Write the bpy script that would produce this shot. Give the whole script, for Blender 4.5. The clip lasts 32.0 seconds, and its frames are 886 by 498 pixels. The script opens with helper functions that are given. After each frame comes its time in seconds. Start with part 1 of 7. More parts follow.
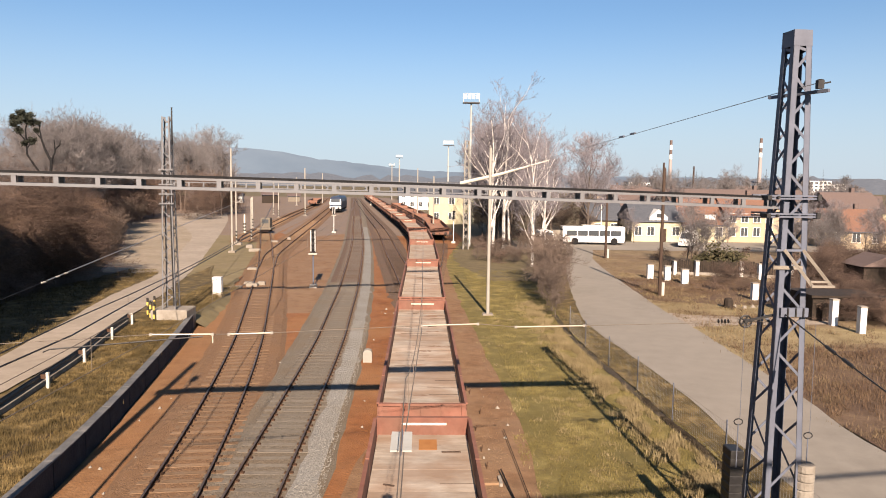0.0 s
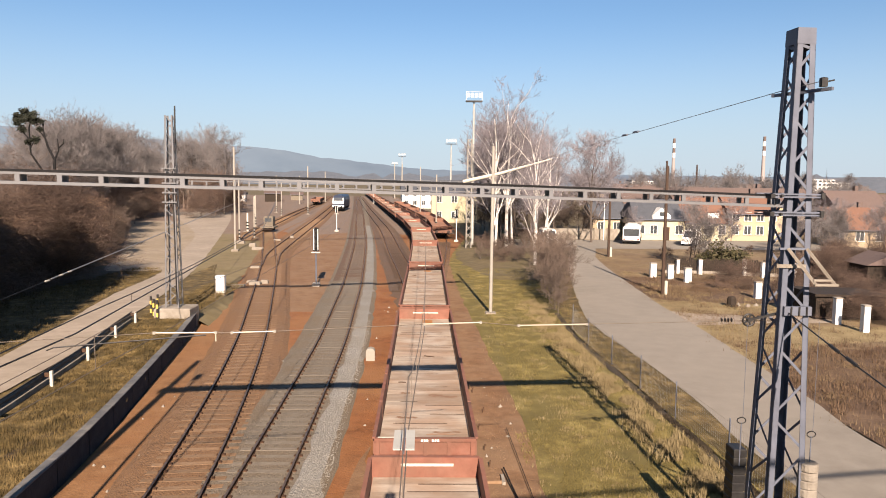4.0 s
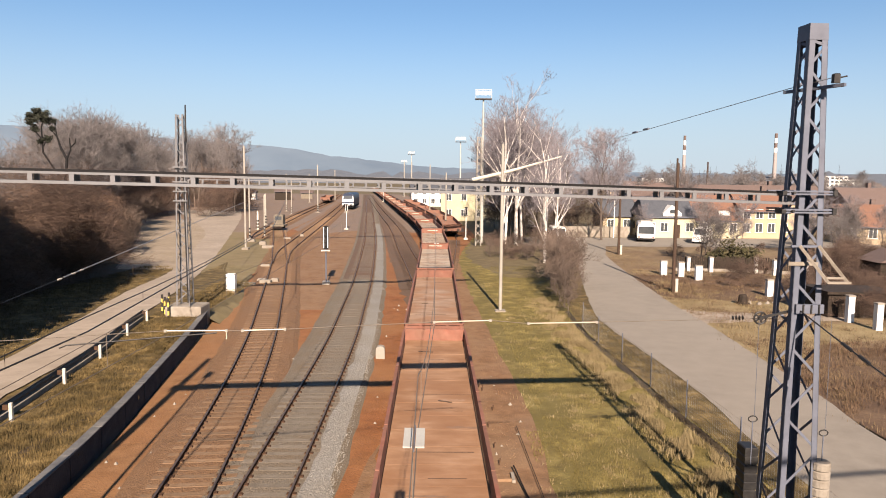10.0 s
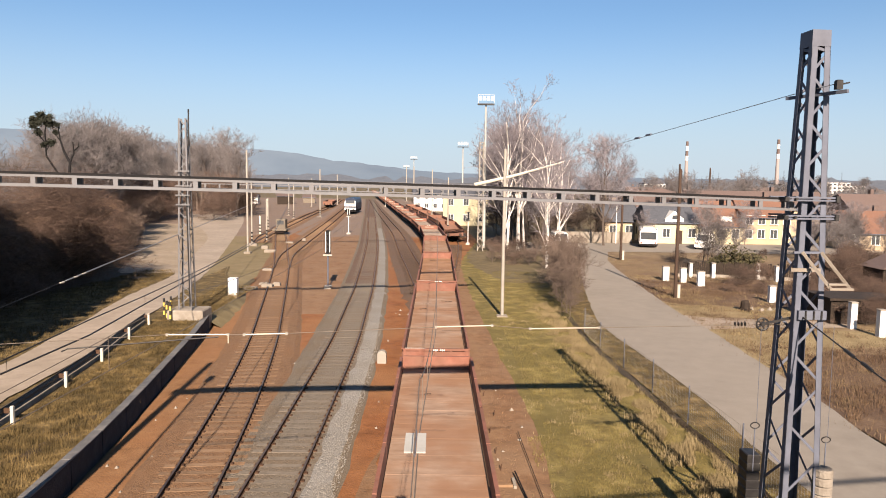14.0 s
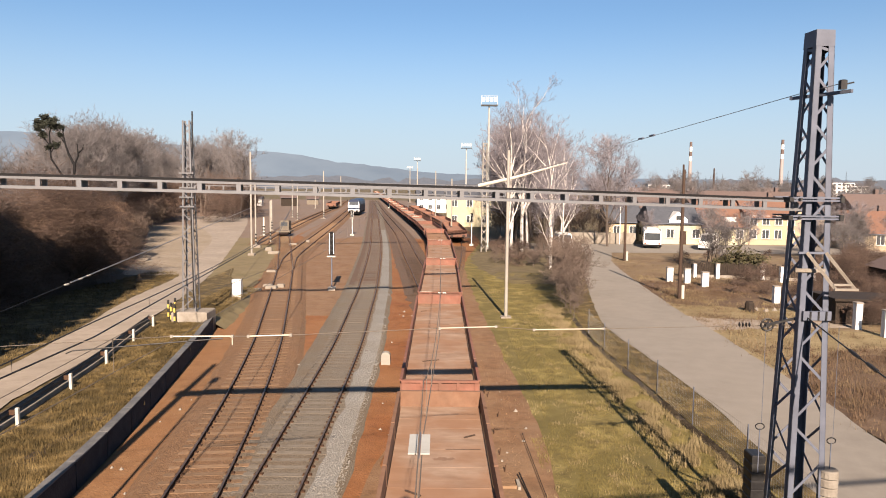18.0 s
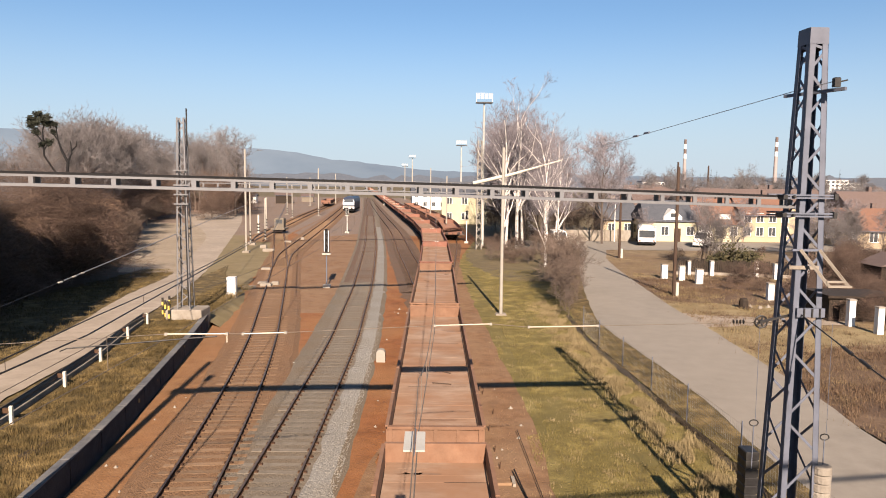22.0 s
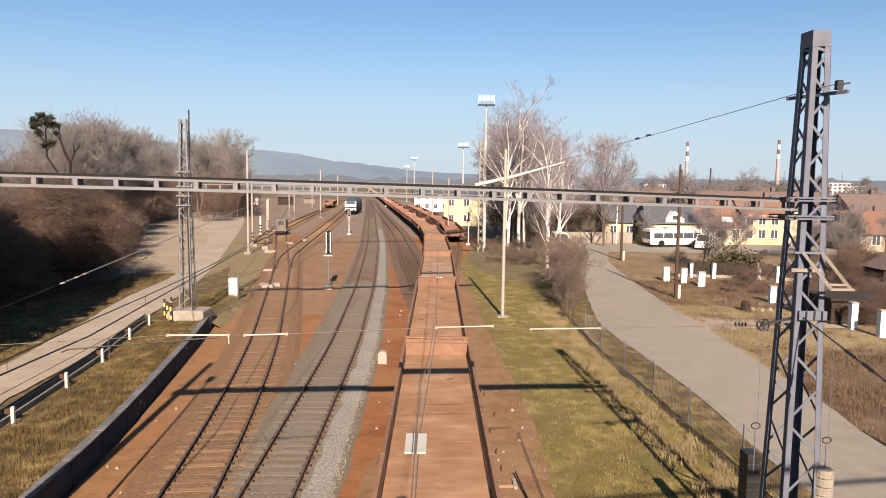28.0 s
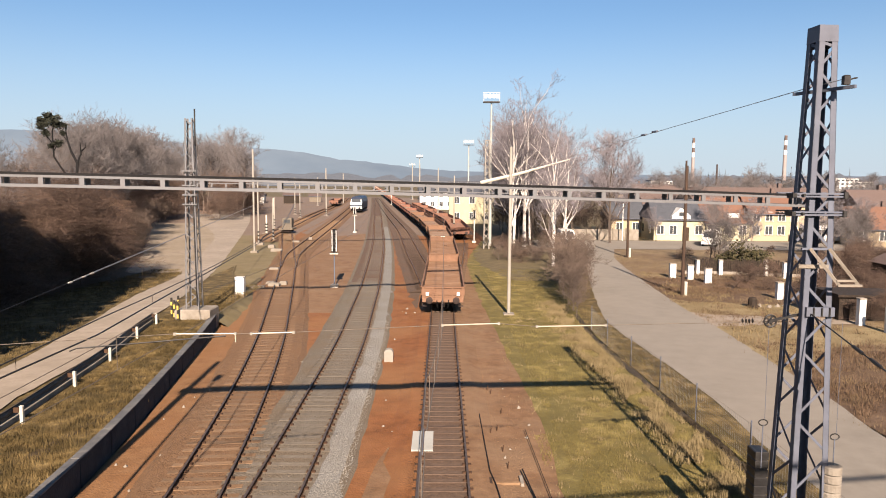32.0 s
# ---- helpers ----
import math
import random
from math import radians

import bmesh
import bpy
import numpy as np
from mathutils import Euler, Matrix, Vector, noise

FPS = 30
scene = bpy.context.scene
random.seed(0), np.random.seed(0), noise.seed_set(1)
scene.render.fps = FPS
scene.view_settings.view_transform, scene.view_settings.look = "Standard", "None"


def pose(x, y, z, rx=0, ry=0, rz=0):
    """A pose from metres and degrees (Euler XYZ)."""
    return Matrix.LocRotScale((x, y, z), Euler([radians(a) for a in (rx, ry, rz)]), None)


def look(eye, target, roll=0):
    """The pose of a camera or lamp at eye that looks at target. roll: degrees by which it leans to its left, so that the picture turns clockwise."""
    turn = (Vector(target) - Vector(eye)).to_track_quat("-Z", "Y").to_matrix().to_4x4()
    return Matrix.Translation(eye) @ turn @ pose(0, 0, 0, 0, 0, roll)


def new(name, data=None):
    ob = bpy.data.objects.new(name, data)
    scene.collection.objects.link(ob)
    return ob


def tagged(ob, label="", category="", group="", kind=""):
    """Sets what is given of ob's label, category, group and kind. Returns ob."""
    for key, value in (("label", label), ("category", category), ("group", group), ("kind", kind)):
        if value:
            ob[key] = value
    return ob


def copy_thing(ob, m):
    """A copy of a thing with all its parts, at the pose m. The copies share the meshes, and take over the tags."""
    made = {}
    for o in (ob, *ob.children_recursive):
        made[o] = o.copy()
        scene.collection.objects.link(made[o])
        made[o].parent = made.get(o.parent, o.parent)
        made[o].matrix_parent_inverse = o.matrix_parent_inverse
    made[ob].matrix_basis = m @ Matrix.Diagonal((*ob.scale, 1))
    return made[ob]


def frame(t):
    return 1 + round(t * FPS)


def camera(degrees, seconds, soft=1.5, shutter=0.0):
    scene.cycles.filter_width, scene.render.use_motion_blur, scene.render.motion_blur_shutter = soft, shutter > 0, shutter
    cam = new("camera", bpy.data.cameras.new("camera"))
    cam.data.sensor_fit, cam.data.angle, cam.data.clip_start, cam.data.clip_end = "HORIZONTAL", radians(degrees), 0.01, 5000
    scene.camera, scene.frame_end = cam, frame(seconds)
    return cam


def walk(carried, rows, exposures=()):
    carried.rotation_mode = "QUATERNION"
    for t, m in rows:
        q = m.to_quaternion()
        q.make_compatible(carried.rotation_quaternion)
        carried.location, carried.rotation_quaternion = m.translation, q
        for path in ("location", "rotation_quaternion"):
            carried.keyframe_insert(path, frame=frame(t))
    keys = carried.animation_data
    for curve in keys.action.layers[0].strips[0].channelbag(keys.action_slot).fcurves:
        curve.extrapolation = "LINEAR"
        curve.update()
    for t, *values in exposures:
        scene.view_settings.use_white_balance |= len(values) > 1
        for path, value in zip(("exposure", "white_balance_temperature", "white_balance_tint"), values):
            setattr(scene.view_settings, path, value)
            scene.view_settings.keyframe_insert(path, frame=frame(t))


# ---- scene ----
# ---------------- camera: held still on a road bridge above the tracks ----------------
EYE = (0.0, 0.0, 8.9)


def aim(yaw, pitch, roll):
    """Camera pose: yaw to the right of +y, pitch below the horizon, both in degrees."""
    y, p = radians(yaw), radians(pitch)
    d = Vector((math.sin(y) * math.cos(p), math.cos(y) * math.cos(p), -math.sin(p)))
    return look(EYE, Vector(EYE) + d, roll)


cam = camera(63.18, 32.0, 1.0)
walk(cam, [
    (0, aim(1.645, 5.594, 0.720)),
    (0.5, aim(1.590, 5.604, 0.781)),
    (1, aim(1.777, 5.698, 0.859)),
    (1.5, aim(1.656, 5.761, 0.802)),
    (2, aim(1.501, 5.802, 0.751)),
    (2.5, aim(1.327, 5.807, 0.573)),
    (3, aim(1.477, 5.736, 0.788)),
    (3.5, aim(1.410, 5.709, 0.676)),
    (5.5, aim(1.474, 5.755, 0.814)),
    (6, aim(1.293, 5.763, 0.700)),
    (6.5, aim(1.277, 5.740, 0.729)),
    (7, aim(1.158, 5.695, 0.729)),
    (7.5, aim(1.075, 5.737, 0.703)),
    (8, aim(1.190, 5.883, 0.800)),
    (8.5, aim(1.179, 5.790, 0.759)),
    (9, aim(1.080, 5.840, 0.766)),
    (9.5, aim(0.867, 5.763, 0.602)),
    (10, aim(0.658, 5.881, 0.536)),
    (10.5, aim(0.949, 5.873, 0.644)),
    (11, aim(0.671, 6.167, 0.693)),
    (11.5, aim(0.694, 5.585, 0.607)),
    (12, aim(0.648, 5.464, 0.751)),
    (12.5, aim(0.383, 5.576, 0.632)),
    (13, aim(0.449, 5.474, 0.601)),
    (13.5, aim(0.425, 5.602, 0.711)),
    (14, aim(0.495, 5.496, 0.738)),
    (14.5, aim(0.426, 5.461, 0.704)),
    (16.5, aim(0.148, 5.395, 0.563)),
    (17, aim(0.237, 5.338, 0.627)),
    (17.5, aim(0.183, 5.404, 0.657)),
    (18, aim(0.205, 5.402, 0.575)),
    (18.5, aim(0.385, 5.536, 0.544)),
    (19, aim(0.502, 5.637, 0.673)),
    (19.5, aim(0.563, 5.578, 0.690)),
    (20, aim(0.538, 5.614, 0.758)),
    (20.5, aim(0.539, 5.529, 0.624)),
    (21, aim(0.385, 5.525, 0.676)),
    (21.5, aim(0.456, 5.532, 0.536)),
    (22, aim(0.607, 5.606, 0.585)),
    (22.5, aim(0.417, 5.657, 0.524)),
    (23, aim(0.445, 5.631, 0.509)),
    (23.5, aim(0.277, 5.541, 0.412)),
    (24, aim(0.384, 5.528, 0.459)),
    (24.5, aim(0.498, 5.557, 0.622)),
    (25, aim(0.479, 5.510, 0.516)),
    (25.5, aim(0.527, 5.593, 0.566)),
    (27.5, aim(0.438, 5.451, 0.692)),
    (28, aim(0.460, 5.461, 0.709)),
    (28.5, aim(0.466, 5.552, 0.777)),
    (29, aim(0.495, 5.505, 0.636)),
    (29.5, aim(0.325, 5.684, 0.635)),
    (30, aim(0.256, 5.573, 0.586)),
    (30.5, aim(0.231, 5.580, 0.608)),
    (31, aim(-0.123, 5.695, 0.153)),
    (31.5, aim(0.146, 5.608, 0.557)),
    (32, aim(0.000, 5.644, 0.400)),
], exposures=[(0.0, 1.675, 6800, 20), (32.0, 1.675, 6800, 20)])

# ---------------- sky and sun ----------------
SUN_EL = radians(29.2)
LIGHT = Vector((-0.070, 0.998, -math.tan(SUN_EL))).normalized()   # the way the sunlight travels
world = bpy.data.worlds.new("world")
scene.world = world
world.use_nodes = True
wn = world.node_tree.nodes
sky = wn.new("ShaderNodeTexSky")
sky.sky_type = "NISHITA"
sky.sun_disc = False
sky.sun_elevation = SUN_EL
sky.sun_rotation = math.atan2(-LIGHT.x, -LIGHT.y)
sky.altitude = 300
sky.air_density = 1.0
sky.dust_density = 0.35
sky.ozone_density = 2.2
wn["Background"].inputs["Strength"].default_value = 0.050
tint = wn.new("ShaderNodeMix")          # spring haze takes the yellow out of the sky
tint.data_type, tint.blend_type = "RGBA", "MULTIPLY"
tint.inputs["Factor"].default_value = 1.0
tint.inputs["B"].default_value = (0.372, 0.618, 0.745, 1)
haze = wn.new("ShaderNodeMix")          # and thickens towards the horizon
haze.data_type = "RGBA"
haze.inputs["B"].default_value = (3.60, 4.45, 5.10, 1)
way = wn.new("ShaderNodeTexCoord")
axes = wn.new("ShaderNodeSeparateXYZ")
rise = wn.new("ShaderNodeMapRange")
rise.interpolation_type = "SMOOTHSTEP"
for socket, value in (("From Min", 0.0), ("From Max", 0.24), ("To Min", 0.85), ("To Max", 0.14)):
    rise.inputs[socket].default_value = value
world.node_tree.links.new(way.outputs["Generated"], axes.inputs[0])
world.node_tree.links.new(axes.outputs["Z"], rise.inputs["Value"])
world.node_tree.links.new(rise.outputs[0], haze.inputs["Factor"])
world.node_tree.links.new(sky.outputs[0], tint.inputs["A"])
world.node_tree.links.new(tint.outputs["Result"], haze.inputs["A"])
world.node_tree.links.new(haze.outputs["Result"], wn["Background"].inputs["Color"])
sun = new("sun", bpy.data.lights.new("sun", "SUN"))
sun.data.energy = 5.0
sun.data.angle = radians(0.53)
sun.data.color = (1.0, 0.88, 0.70)
sun.rotation_mode = "QUATERNION"
sun.rotation_quaternion = LIGHT.to_track_quat("-Z", "Y")


# ---------------- materials ----------------
def mat(name, stops, scale=3.0, rough=0.85, metal=0.0, bump=0.0, bump_scale=None, detail=6.0, stain=None, stain_scale=0.4,
        stain_amt=0.5, vary=0.0, coords="Object", spec=0.3, island=False, stretch=(1, 1, 1), stain_sharp=0.15):
    """Noise-coloured surface: stops are two or three colours along the grain noise, stain a second colour in larger patches,
    vary the lightness change from object to object."""
    m = bpy.data.materials.new(name)
    m.use_nodes = True
    t = m.node_tree
    N, L = t.nodes, t.links
    b = N["Principled BSDF"]
    b.inputs["Roughness"].default_value = rough
    b.inputs["Metallic"].default_value = metal
    b.inputs["Specular IOR Level"].default_value = spec
    tc = N.new("ShaderNodeTexCoord")
    mp = N.new("ShaderNodeMapping")
    mp.inputs["Scale"].default_value = stretch
    L.new(tc.outputs[coords], mp.inputs["Vector"])
    n1 = N.new("ShaderNodeTexNoise")
    n1.inputs["Scale"].default_value = scale
    n1.inputs["Detail"].default_value = detail
    n1.inputs["Roughness"].default_value = 0.65
    L.new(mp.outputs[0], n1.inputs["Vector"])
    r = N.new("ShaderNodeValToRGB")
    els = r.color_ramp.elements
    els[0].position, els[1].position = 0.3, 0.7
    els[0].color, els[1].color = (*stops[0], 1), (*stops[-1], 1)
    if len(stops) == 3:
        e = els.new(0.5)
        e.color = (*stops[1], 1)
    L.new(n1.outputs["Fac"], r.inputs[0])
    col = r.outputs[0]
    if stain:
        n2 = N.new("ShaderNodeTexNoise")
        n2.inputs["Scale"].default_value = stain_scale
        n2.inputs["Detail"].default_value = 5
        L.new(tc.outputs[coords], n2.inputs["Vector"])
        mr = N.new("ShaderNodeMapRange")
        mr.inputs["From Min"].default_value = 0.5 - stain_sharp
        mr.inputs["From Max"].default_value = 0.5 + stain_sharp
        mr.inputs["To Max"].default_value = stain_amt
        L.new(n2.outputs["Fac"], mr.inputs["Value"])
        mx = N.new("ShaderNodeMix")
        mx.data_type = "RGBA"
        L.new(mr.outputs[0], mx.inputs["Factor"])
        L.new(col, mx.inputs["A"])
        mx.inputs["B"].default_value = (*stain, 1)
        col = mx.outputs["Result"]
    if vary:
        if island:
            src = N.new("ShaderNodeNewGeometry").outputs["Random Per Island"]
        else:
            src = N.new("ShaderNodeObjectInfo").outputs["Random"]
        mr = N.new("ShaderNodeMapRange")
        mr.inputs["To Min"].default_value = 1 - vary
        mr.inputs["To Max"].default_value = 1 + vary
        L.new(src, mr.inputs["Value"])
        hs = N.new("ShaderNodeHueSaturation")
        L.new(mr.outputs[0], hs.inputs["Value"])
        L.new(col, hs.inputs["Color"])
        col = hs.outputs[0]
    L.new(col, b.inputs["Base Color"])
    if bump:
        nb = N.new("ShaderNodeTexNoise")
        nb.inputs["Scale"].default_value = bump_scale or scale * 2
        nb.inputs["Detail"].default_value = 4
        L.new(mp.outputs[0], nb.inputs["Vector"])
        bp = N.new("ShaderNodeBump")
        bp.inputs["Strength"].default_value = bump
        bp.inputs["Distance"].default_value = 0.05
        L.new(nb.outputs["Fac"], bp.inputs["Height"])
        L.new(bp.outputs[0], b.inputs["Normal"])
    return m


M = {}
# wall face: its blue-black shade is painted into the base colour, with paler stains
M["shaded_wall"] = mat("shaded_concrete", [(.007, .010, .016), (.013, .017, .025), (.026, .030, .038)], 2.0, bump=.4, bump_scale=18, stain=(.036, .036, .04), stain_scale=.9, stain_amt=.4)
M["earth"] = mat("dry_earth", [(.050, .037, .020), (.095, .070, .037), (.130, .100, .055)], 1.2, bump=.6, bump_scale=6, stain=(.075, .062, .028), stain_scale=.12, stain_amt=.6)
# litter colour is darkened to carry the shade under the bushes
M["darkened_litter"] = mat("darkened_litter", [(.018, .011, .007), (.035, .022, .014), (.065, .043, .025)], 2.5, bump=.8, bump_scale=9, stain=(.043, .035, .015), stain_scale=.2, stain_amt=.5)
M["grass"] = mat("winter_grass", [(.062, .046, .013), (.130, .100, .030), (.203, .161, .061)], 1.4, bump=1.0, bump_scale=14, stain=(.084, .066, .018), stain_scale=.55, stain_amt=.75, stain_sharp=.08)
M["bankgrass"] = mat("bleached_bank_grass", [(.027, .018, .007), (.099, .067, .024), (.191, .135, .057)], 1.8, bump=1.0, bump_scale=10, stain=(.043, .030, .009), stain_scale=1.0, stain_amt=.75, stain_sharp=.06)
M["lawn"] = mat("dry_field", [(.090, .063, .035), (.146, .106, .059), (.216, .166, .097)], 1.1, bump=.8, bump_scale=8, stain=(.096, .059, .035), stain_scale=.13, stain_amt=.85)
M["soil"] = mat("red_ore_soil", [(.096, .033, .009), (.145, .053, .016), (.187, .073, .026)], 1.6, bump=.7, bump_scale=14, stain=(.189, .095, .040), stain_scale=.22, stain_amt=.6)
M["ballast_red"] = mat("rusty_ballast", [(.075, .040, .020), (.117, .067, .035), (.155, .094, .054)], 5, bump=.9, bump_scale=16, stain=(.136, .070, .032), stain_scale=.3, stain_amt=.6)
M["ballast_grey"] = mat("grey_ballast", [(.074, .061, .045), (.108, .091, .070), (.142, .122, .098)], 9, bump=.8, bump_scale=16, stain=(.105, .073, .044), stain_scale=.5, stain_amt=.65)
M["ballast_pale"] = mat("pale_ballast", [(.116, .109, .099), (.168, .160, .146), (.219, .210, .194)], 8, bump=1.0, bump_scale=14, stain=(.129, .112, .090), stain_scale=.5, stain_amt=.5)
M["ballast_dark"] = mat("oily_ballast", [(.051, .032, .021), (.076, .050, .034), (.111, .073, .050)], 8, bump=.7, bump_scale=16, stain=(.098, .053, .030), stain_scale=.3, stain_amt=.5)
M["sand"] = mat("pale_sandy_ground", [(.165, .130, .094), (.212, .172, .130), (.255, .211, .164)], 1.3, bump=.6, bump_scale=9, stain=(.150, .116, .070), stain_scale=.15, stain_amt=.5)
M["road"] = mat("old_asphalt", [(.138, .122, .102), (.158, .140, .118), (.178, .159, .135)], 1.1, rough=.9, bump=.12, bump_scale=30, stain=(.190, .168, .142), stain_scale=.16, stain_amt=.6)
M["path"] = mat("pale_concrete_road", [(.190, .155, .122), (.235, .195, .157), (.275, .233, .191)], 1.4, bump=.3, bump_scale=10, stain=(.170, .140, .108), stain_scale=.2, stain_amt=.6)
M["tan_soil"] = mat("pale_tan_soil", [(.092, .047, .022), (.133, .071, .035), (.171, .098, .052)], 1.8, bump=.6, bump_scale=12, stain=(.174, .115, .070), stain_scale=.5, stain_amt=.5)
M["golden_soil"] = mat("golden_brown_soil", [(.111, .053, .021), (.149, .075, .032), (.183, .099, .046)], 1.8, bump=.6, bump_scale=12, stain=(.179, .083, .033), stain_scale=.3, stain_amt=.6)
M["worn_grass"] = mat("worn_olive_grass", [(.088, .067, .030), (.122, .095, .046), (.158, .127, .068)], .7, bump=.3, bump_scale=6, stain=(.140, .106, .060), stain_scale=.12, stain_amt=.6)
M["coping"] = mat("dark_weathered_coping", [(.060, .060, .063), (.099, .096, .095), (.150, .143, .132)], 2.5, bump=.4, bump_scale=20, stain=(.045, .048, .057), stain_scale=.9, stain_amt=.6)
# dusty far soil, its colour greyed further to paint in distance haze
M["far_soil"] = mat("hazed_dusty_soil", [(.092, .066, .050), (.127, .095, .075), (.162, .125, .103)], 1.2, bump=.5, bump_scale=8, stain=(.146, .097, .066), stain_scale=.15, stain_amt=.6)
M["ditch"] = mat("mottled_black_brown", [(.010, .008, .006), (.020, .014, .010), (.040, .028, .019)], 2.5, bump=.8, bump_scale=9, stain=(.055, .042, .024), stain_scale=1.2, stain_amt=.6)
M["dull_plate"] = mat("dull_grey_plate", [(.25, .25, .235), (.32, .32, .30)], 5, rough=.6, stain=(.20, .19, .17), stain_scale=3, stain_amt=.4)
M["floor_dust"] = mat("pale_ore_dust", [(.20, .125, .082), (.25, .165, .115)], 3, bump=.1, stain=(.22, .12, .07), stain_scale=1.2, stain_amt=.5)
M["floor_dark"] = mat("damp_ore_dust", [(.13, .078, .050), (.175, .108, .072)], 3, bump=.1, stain=(.16, .085, .05), stain_scale=1.2, stain_amt=.5)
# far chimney shafts: haze is put into this pale brick colour
M["pale_brick"] = mat("hazy_pale_brick", [(.20, .165, .155), (.26, .22, .21)], 1, stain=(.22, .19, .185), stain_scale=.2, stain_amt=.5)
M["olive_leaf"] = mat("olive_evergreen_leaf", [(.022, .022, .010), (.045, .040, .018), (.075, .060, .030)], 2, vary=.25, island=True)
M["rail"] = mat("rail_steel", [(.039, .021, .013), (.071, .041, .026)], 6, rough=.85, spec=.1)
M["railtop"] = mat("worn_rail_head", [(.067, .048, .039), (.112, .084, .070)], 4, rough=.5, metal=.5)
M["sleeper"] = mat("ore_dusted_sleeper", [(.107, .059, .028), (.151, .087, .045), (.189, .112, .061)], 4, bump=.5, stain=(.116, .088, .063), stain_scale=2, stain_amt=.4, vary=.22)
M["sleeper_grey"] = mat("grey_concrete_sleeper", [(.085, .070, .054), (.114, .095, .074), (.141, .120, .095)], 4, bump=.4, vary=.14)
M["sleeper_dark"] = mat("tarred_sleeper", [(.052, .032, .021), (.076, .049, .034), (.104, .068, .047)], 4, bump=.4, vary=.18, island=True)
M["concrete"] = mat("weathered_concrete", [(.152, .133, .110), (.202, .179, .152), (.239, .216, .184)], 2.5, bump=.4, bump_scale=20, stain=(.110, .087, .064), stain_scale=.8, stain_amt=.6)
M["mast"] = mat("grey_painted_steel", [(.066, .075, .099), (.094, .104, .134)], 3, rough=.55, metal=.1, stain=(.071, .063, .067), stain_scale=1.3, stain_amt=.2)
M["beam"] = mat("beam_grey_paint", [(.093, .095, .101), (.123, .124, .132)], 3, rough=.55, metal=.1, stain=(.089, .074, .066), stain_scale=1.5, stain_amt=.22)
M["darksteel"] = mat("dark_steel", [(.016, .015, .016), (.036, .034, .032)], 5, rough=.5, metal=.5)
M["guardsteel"] = mat("dull_guard_steel", [(.050, .048, .045), (.080, .075, .070)], 4, rough=.6, metal=.2, stain=(.065, .040, .025), stain_scale=1.5, stain_amt=.4)
M["wire"] = mat("copper_wire", [(.085, .068, .054), (.120, .098, .080)], 10, rough=.6, metal=.2)
M["palewire"] = mat("galvanised_wire", [(.210, .205, .200), (.275, .270, .260)], 10, rough=.45, metal=.5)
M["insul"] = mat("cream_insulator", [(.268, .225, .171), (.322, .279, .225)], 8, rough=.4)
M["white"] = mat("white_paint", [(.500, .492, .473), (.560, .553, .540)], 3, rough=.5, stain=(.405, .378, .338), stain_scale=2, stain_amt=.25)
M["plate"] = mat("aged_white_plate", [(.337, .309, .258), (.393, .365, .315)], 5, rough=.5)
M["pole"] = mat("concrete_pole", [(.190, .175, .152), (.235, .218, .192)], 3, rough=.8, stain=(.160, .142, .118), stain_scale=1, stain_amt=.5)
M["wood_pole"] = mat("creosoted_wood", [(.019, .011, .007), (.035, .020, .013), (.050, .029, .019)], 3, bump=.4, stretch=(6, 6, .6))
M["wagon_red"] = mat("ore_red_wagon_paint", [(.118, .042, .028), (.157, .061, .041), (.189, .084, .060)], 2.2, rough=.75, bump=.2, stain=(.113, .060, .041), stain_scale=1.2, stain_amt=.7, vary=.14)
M["wagon_dust"] = mat("dust_covered_wagon_paint", [(.111, .053, .029), (.145, .075, .045), (.176, .097, .060)], 2.2, rough=.8, bump=.2, stain=(.119, .069, .044), stain_scale=1.2, stain_amt=.6, vary=.12)
M["wagon_brown"] = mat("dusty_brown_wagon_paint", [(.100, .045, .030), (.135, .062, .043), (.165, .083, .058)], 2.2, rough=.8, bump=.2, stain=(.120, .062, .040), stain_scale=1.2, stain_amt=.6, vary=.15)
M["wagon_dark"] = mat("wagon_underframe", [(.015, .010, .009), (.035, .021, .017)], 4, rough=.8)
M["board_grey"] = mat("weathered_boards", [(.190, .150, .115), (.262, .218, .176), (.335, .288, .240)], 1.6, bump=.25, stain=(.200, .125, .080), stain_scale=.7, stain_amt=.65, vary=.16, stretch=(.6, 1.6, 1), stain_sharp=.12)
M["board_tan"] = mat("ore_tan_boards", [(.164, .103, .068), (.211, .141, .098), (.263, .184, .133)], 1.5, bump=.12, stain=(.183, .092, .048), stain_scale=.6, stain_amt=.7, vary=.05, stretch=(.6, 1.5, 1), stain_sharp=.1)
M["board_orange"] = mat("ore_orange_floor", [(.169, .090, .048), (.218, .124, .071), (.263, .162, .101)], 1.5, bump=.12, stain=(.160, .078, .038), stain_scale=.6, stain_amt=.7, vary=.05, stretch=(.6, 1.5, 1), stain_sharp=.1)
M["board_red"] = mat("ore_red_floor", [(.165, .083, .053), (.205, .107, .070), (.240, .135, .093)], 1.5, bump=.12, stain=(.190, .088, .05), stain_scale=.6, stain_amt=.55, vary=.06, stretch=(.6, 2.5, 1))
M["bark"] = mat("grey_brown_bark", [(.055, .041, .033), (.094, .073, .060), (.127, .103, .086)], 6, vary=.2)
# twigs lightened towards grey: haze over the trees is in the colour
M["twig"] = mat("hazed_grey_twigs", [(.068, .061, .060), (.110, .098, .097), (.160, .144, .142)], 1.5, vary=.25)
M["twig_red"] = mat("reddish_twigs", [(.036, .024, .018), (.077, .050, .038), (.147, .098, .073)], .5, vary=.28)
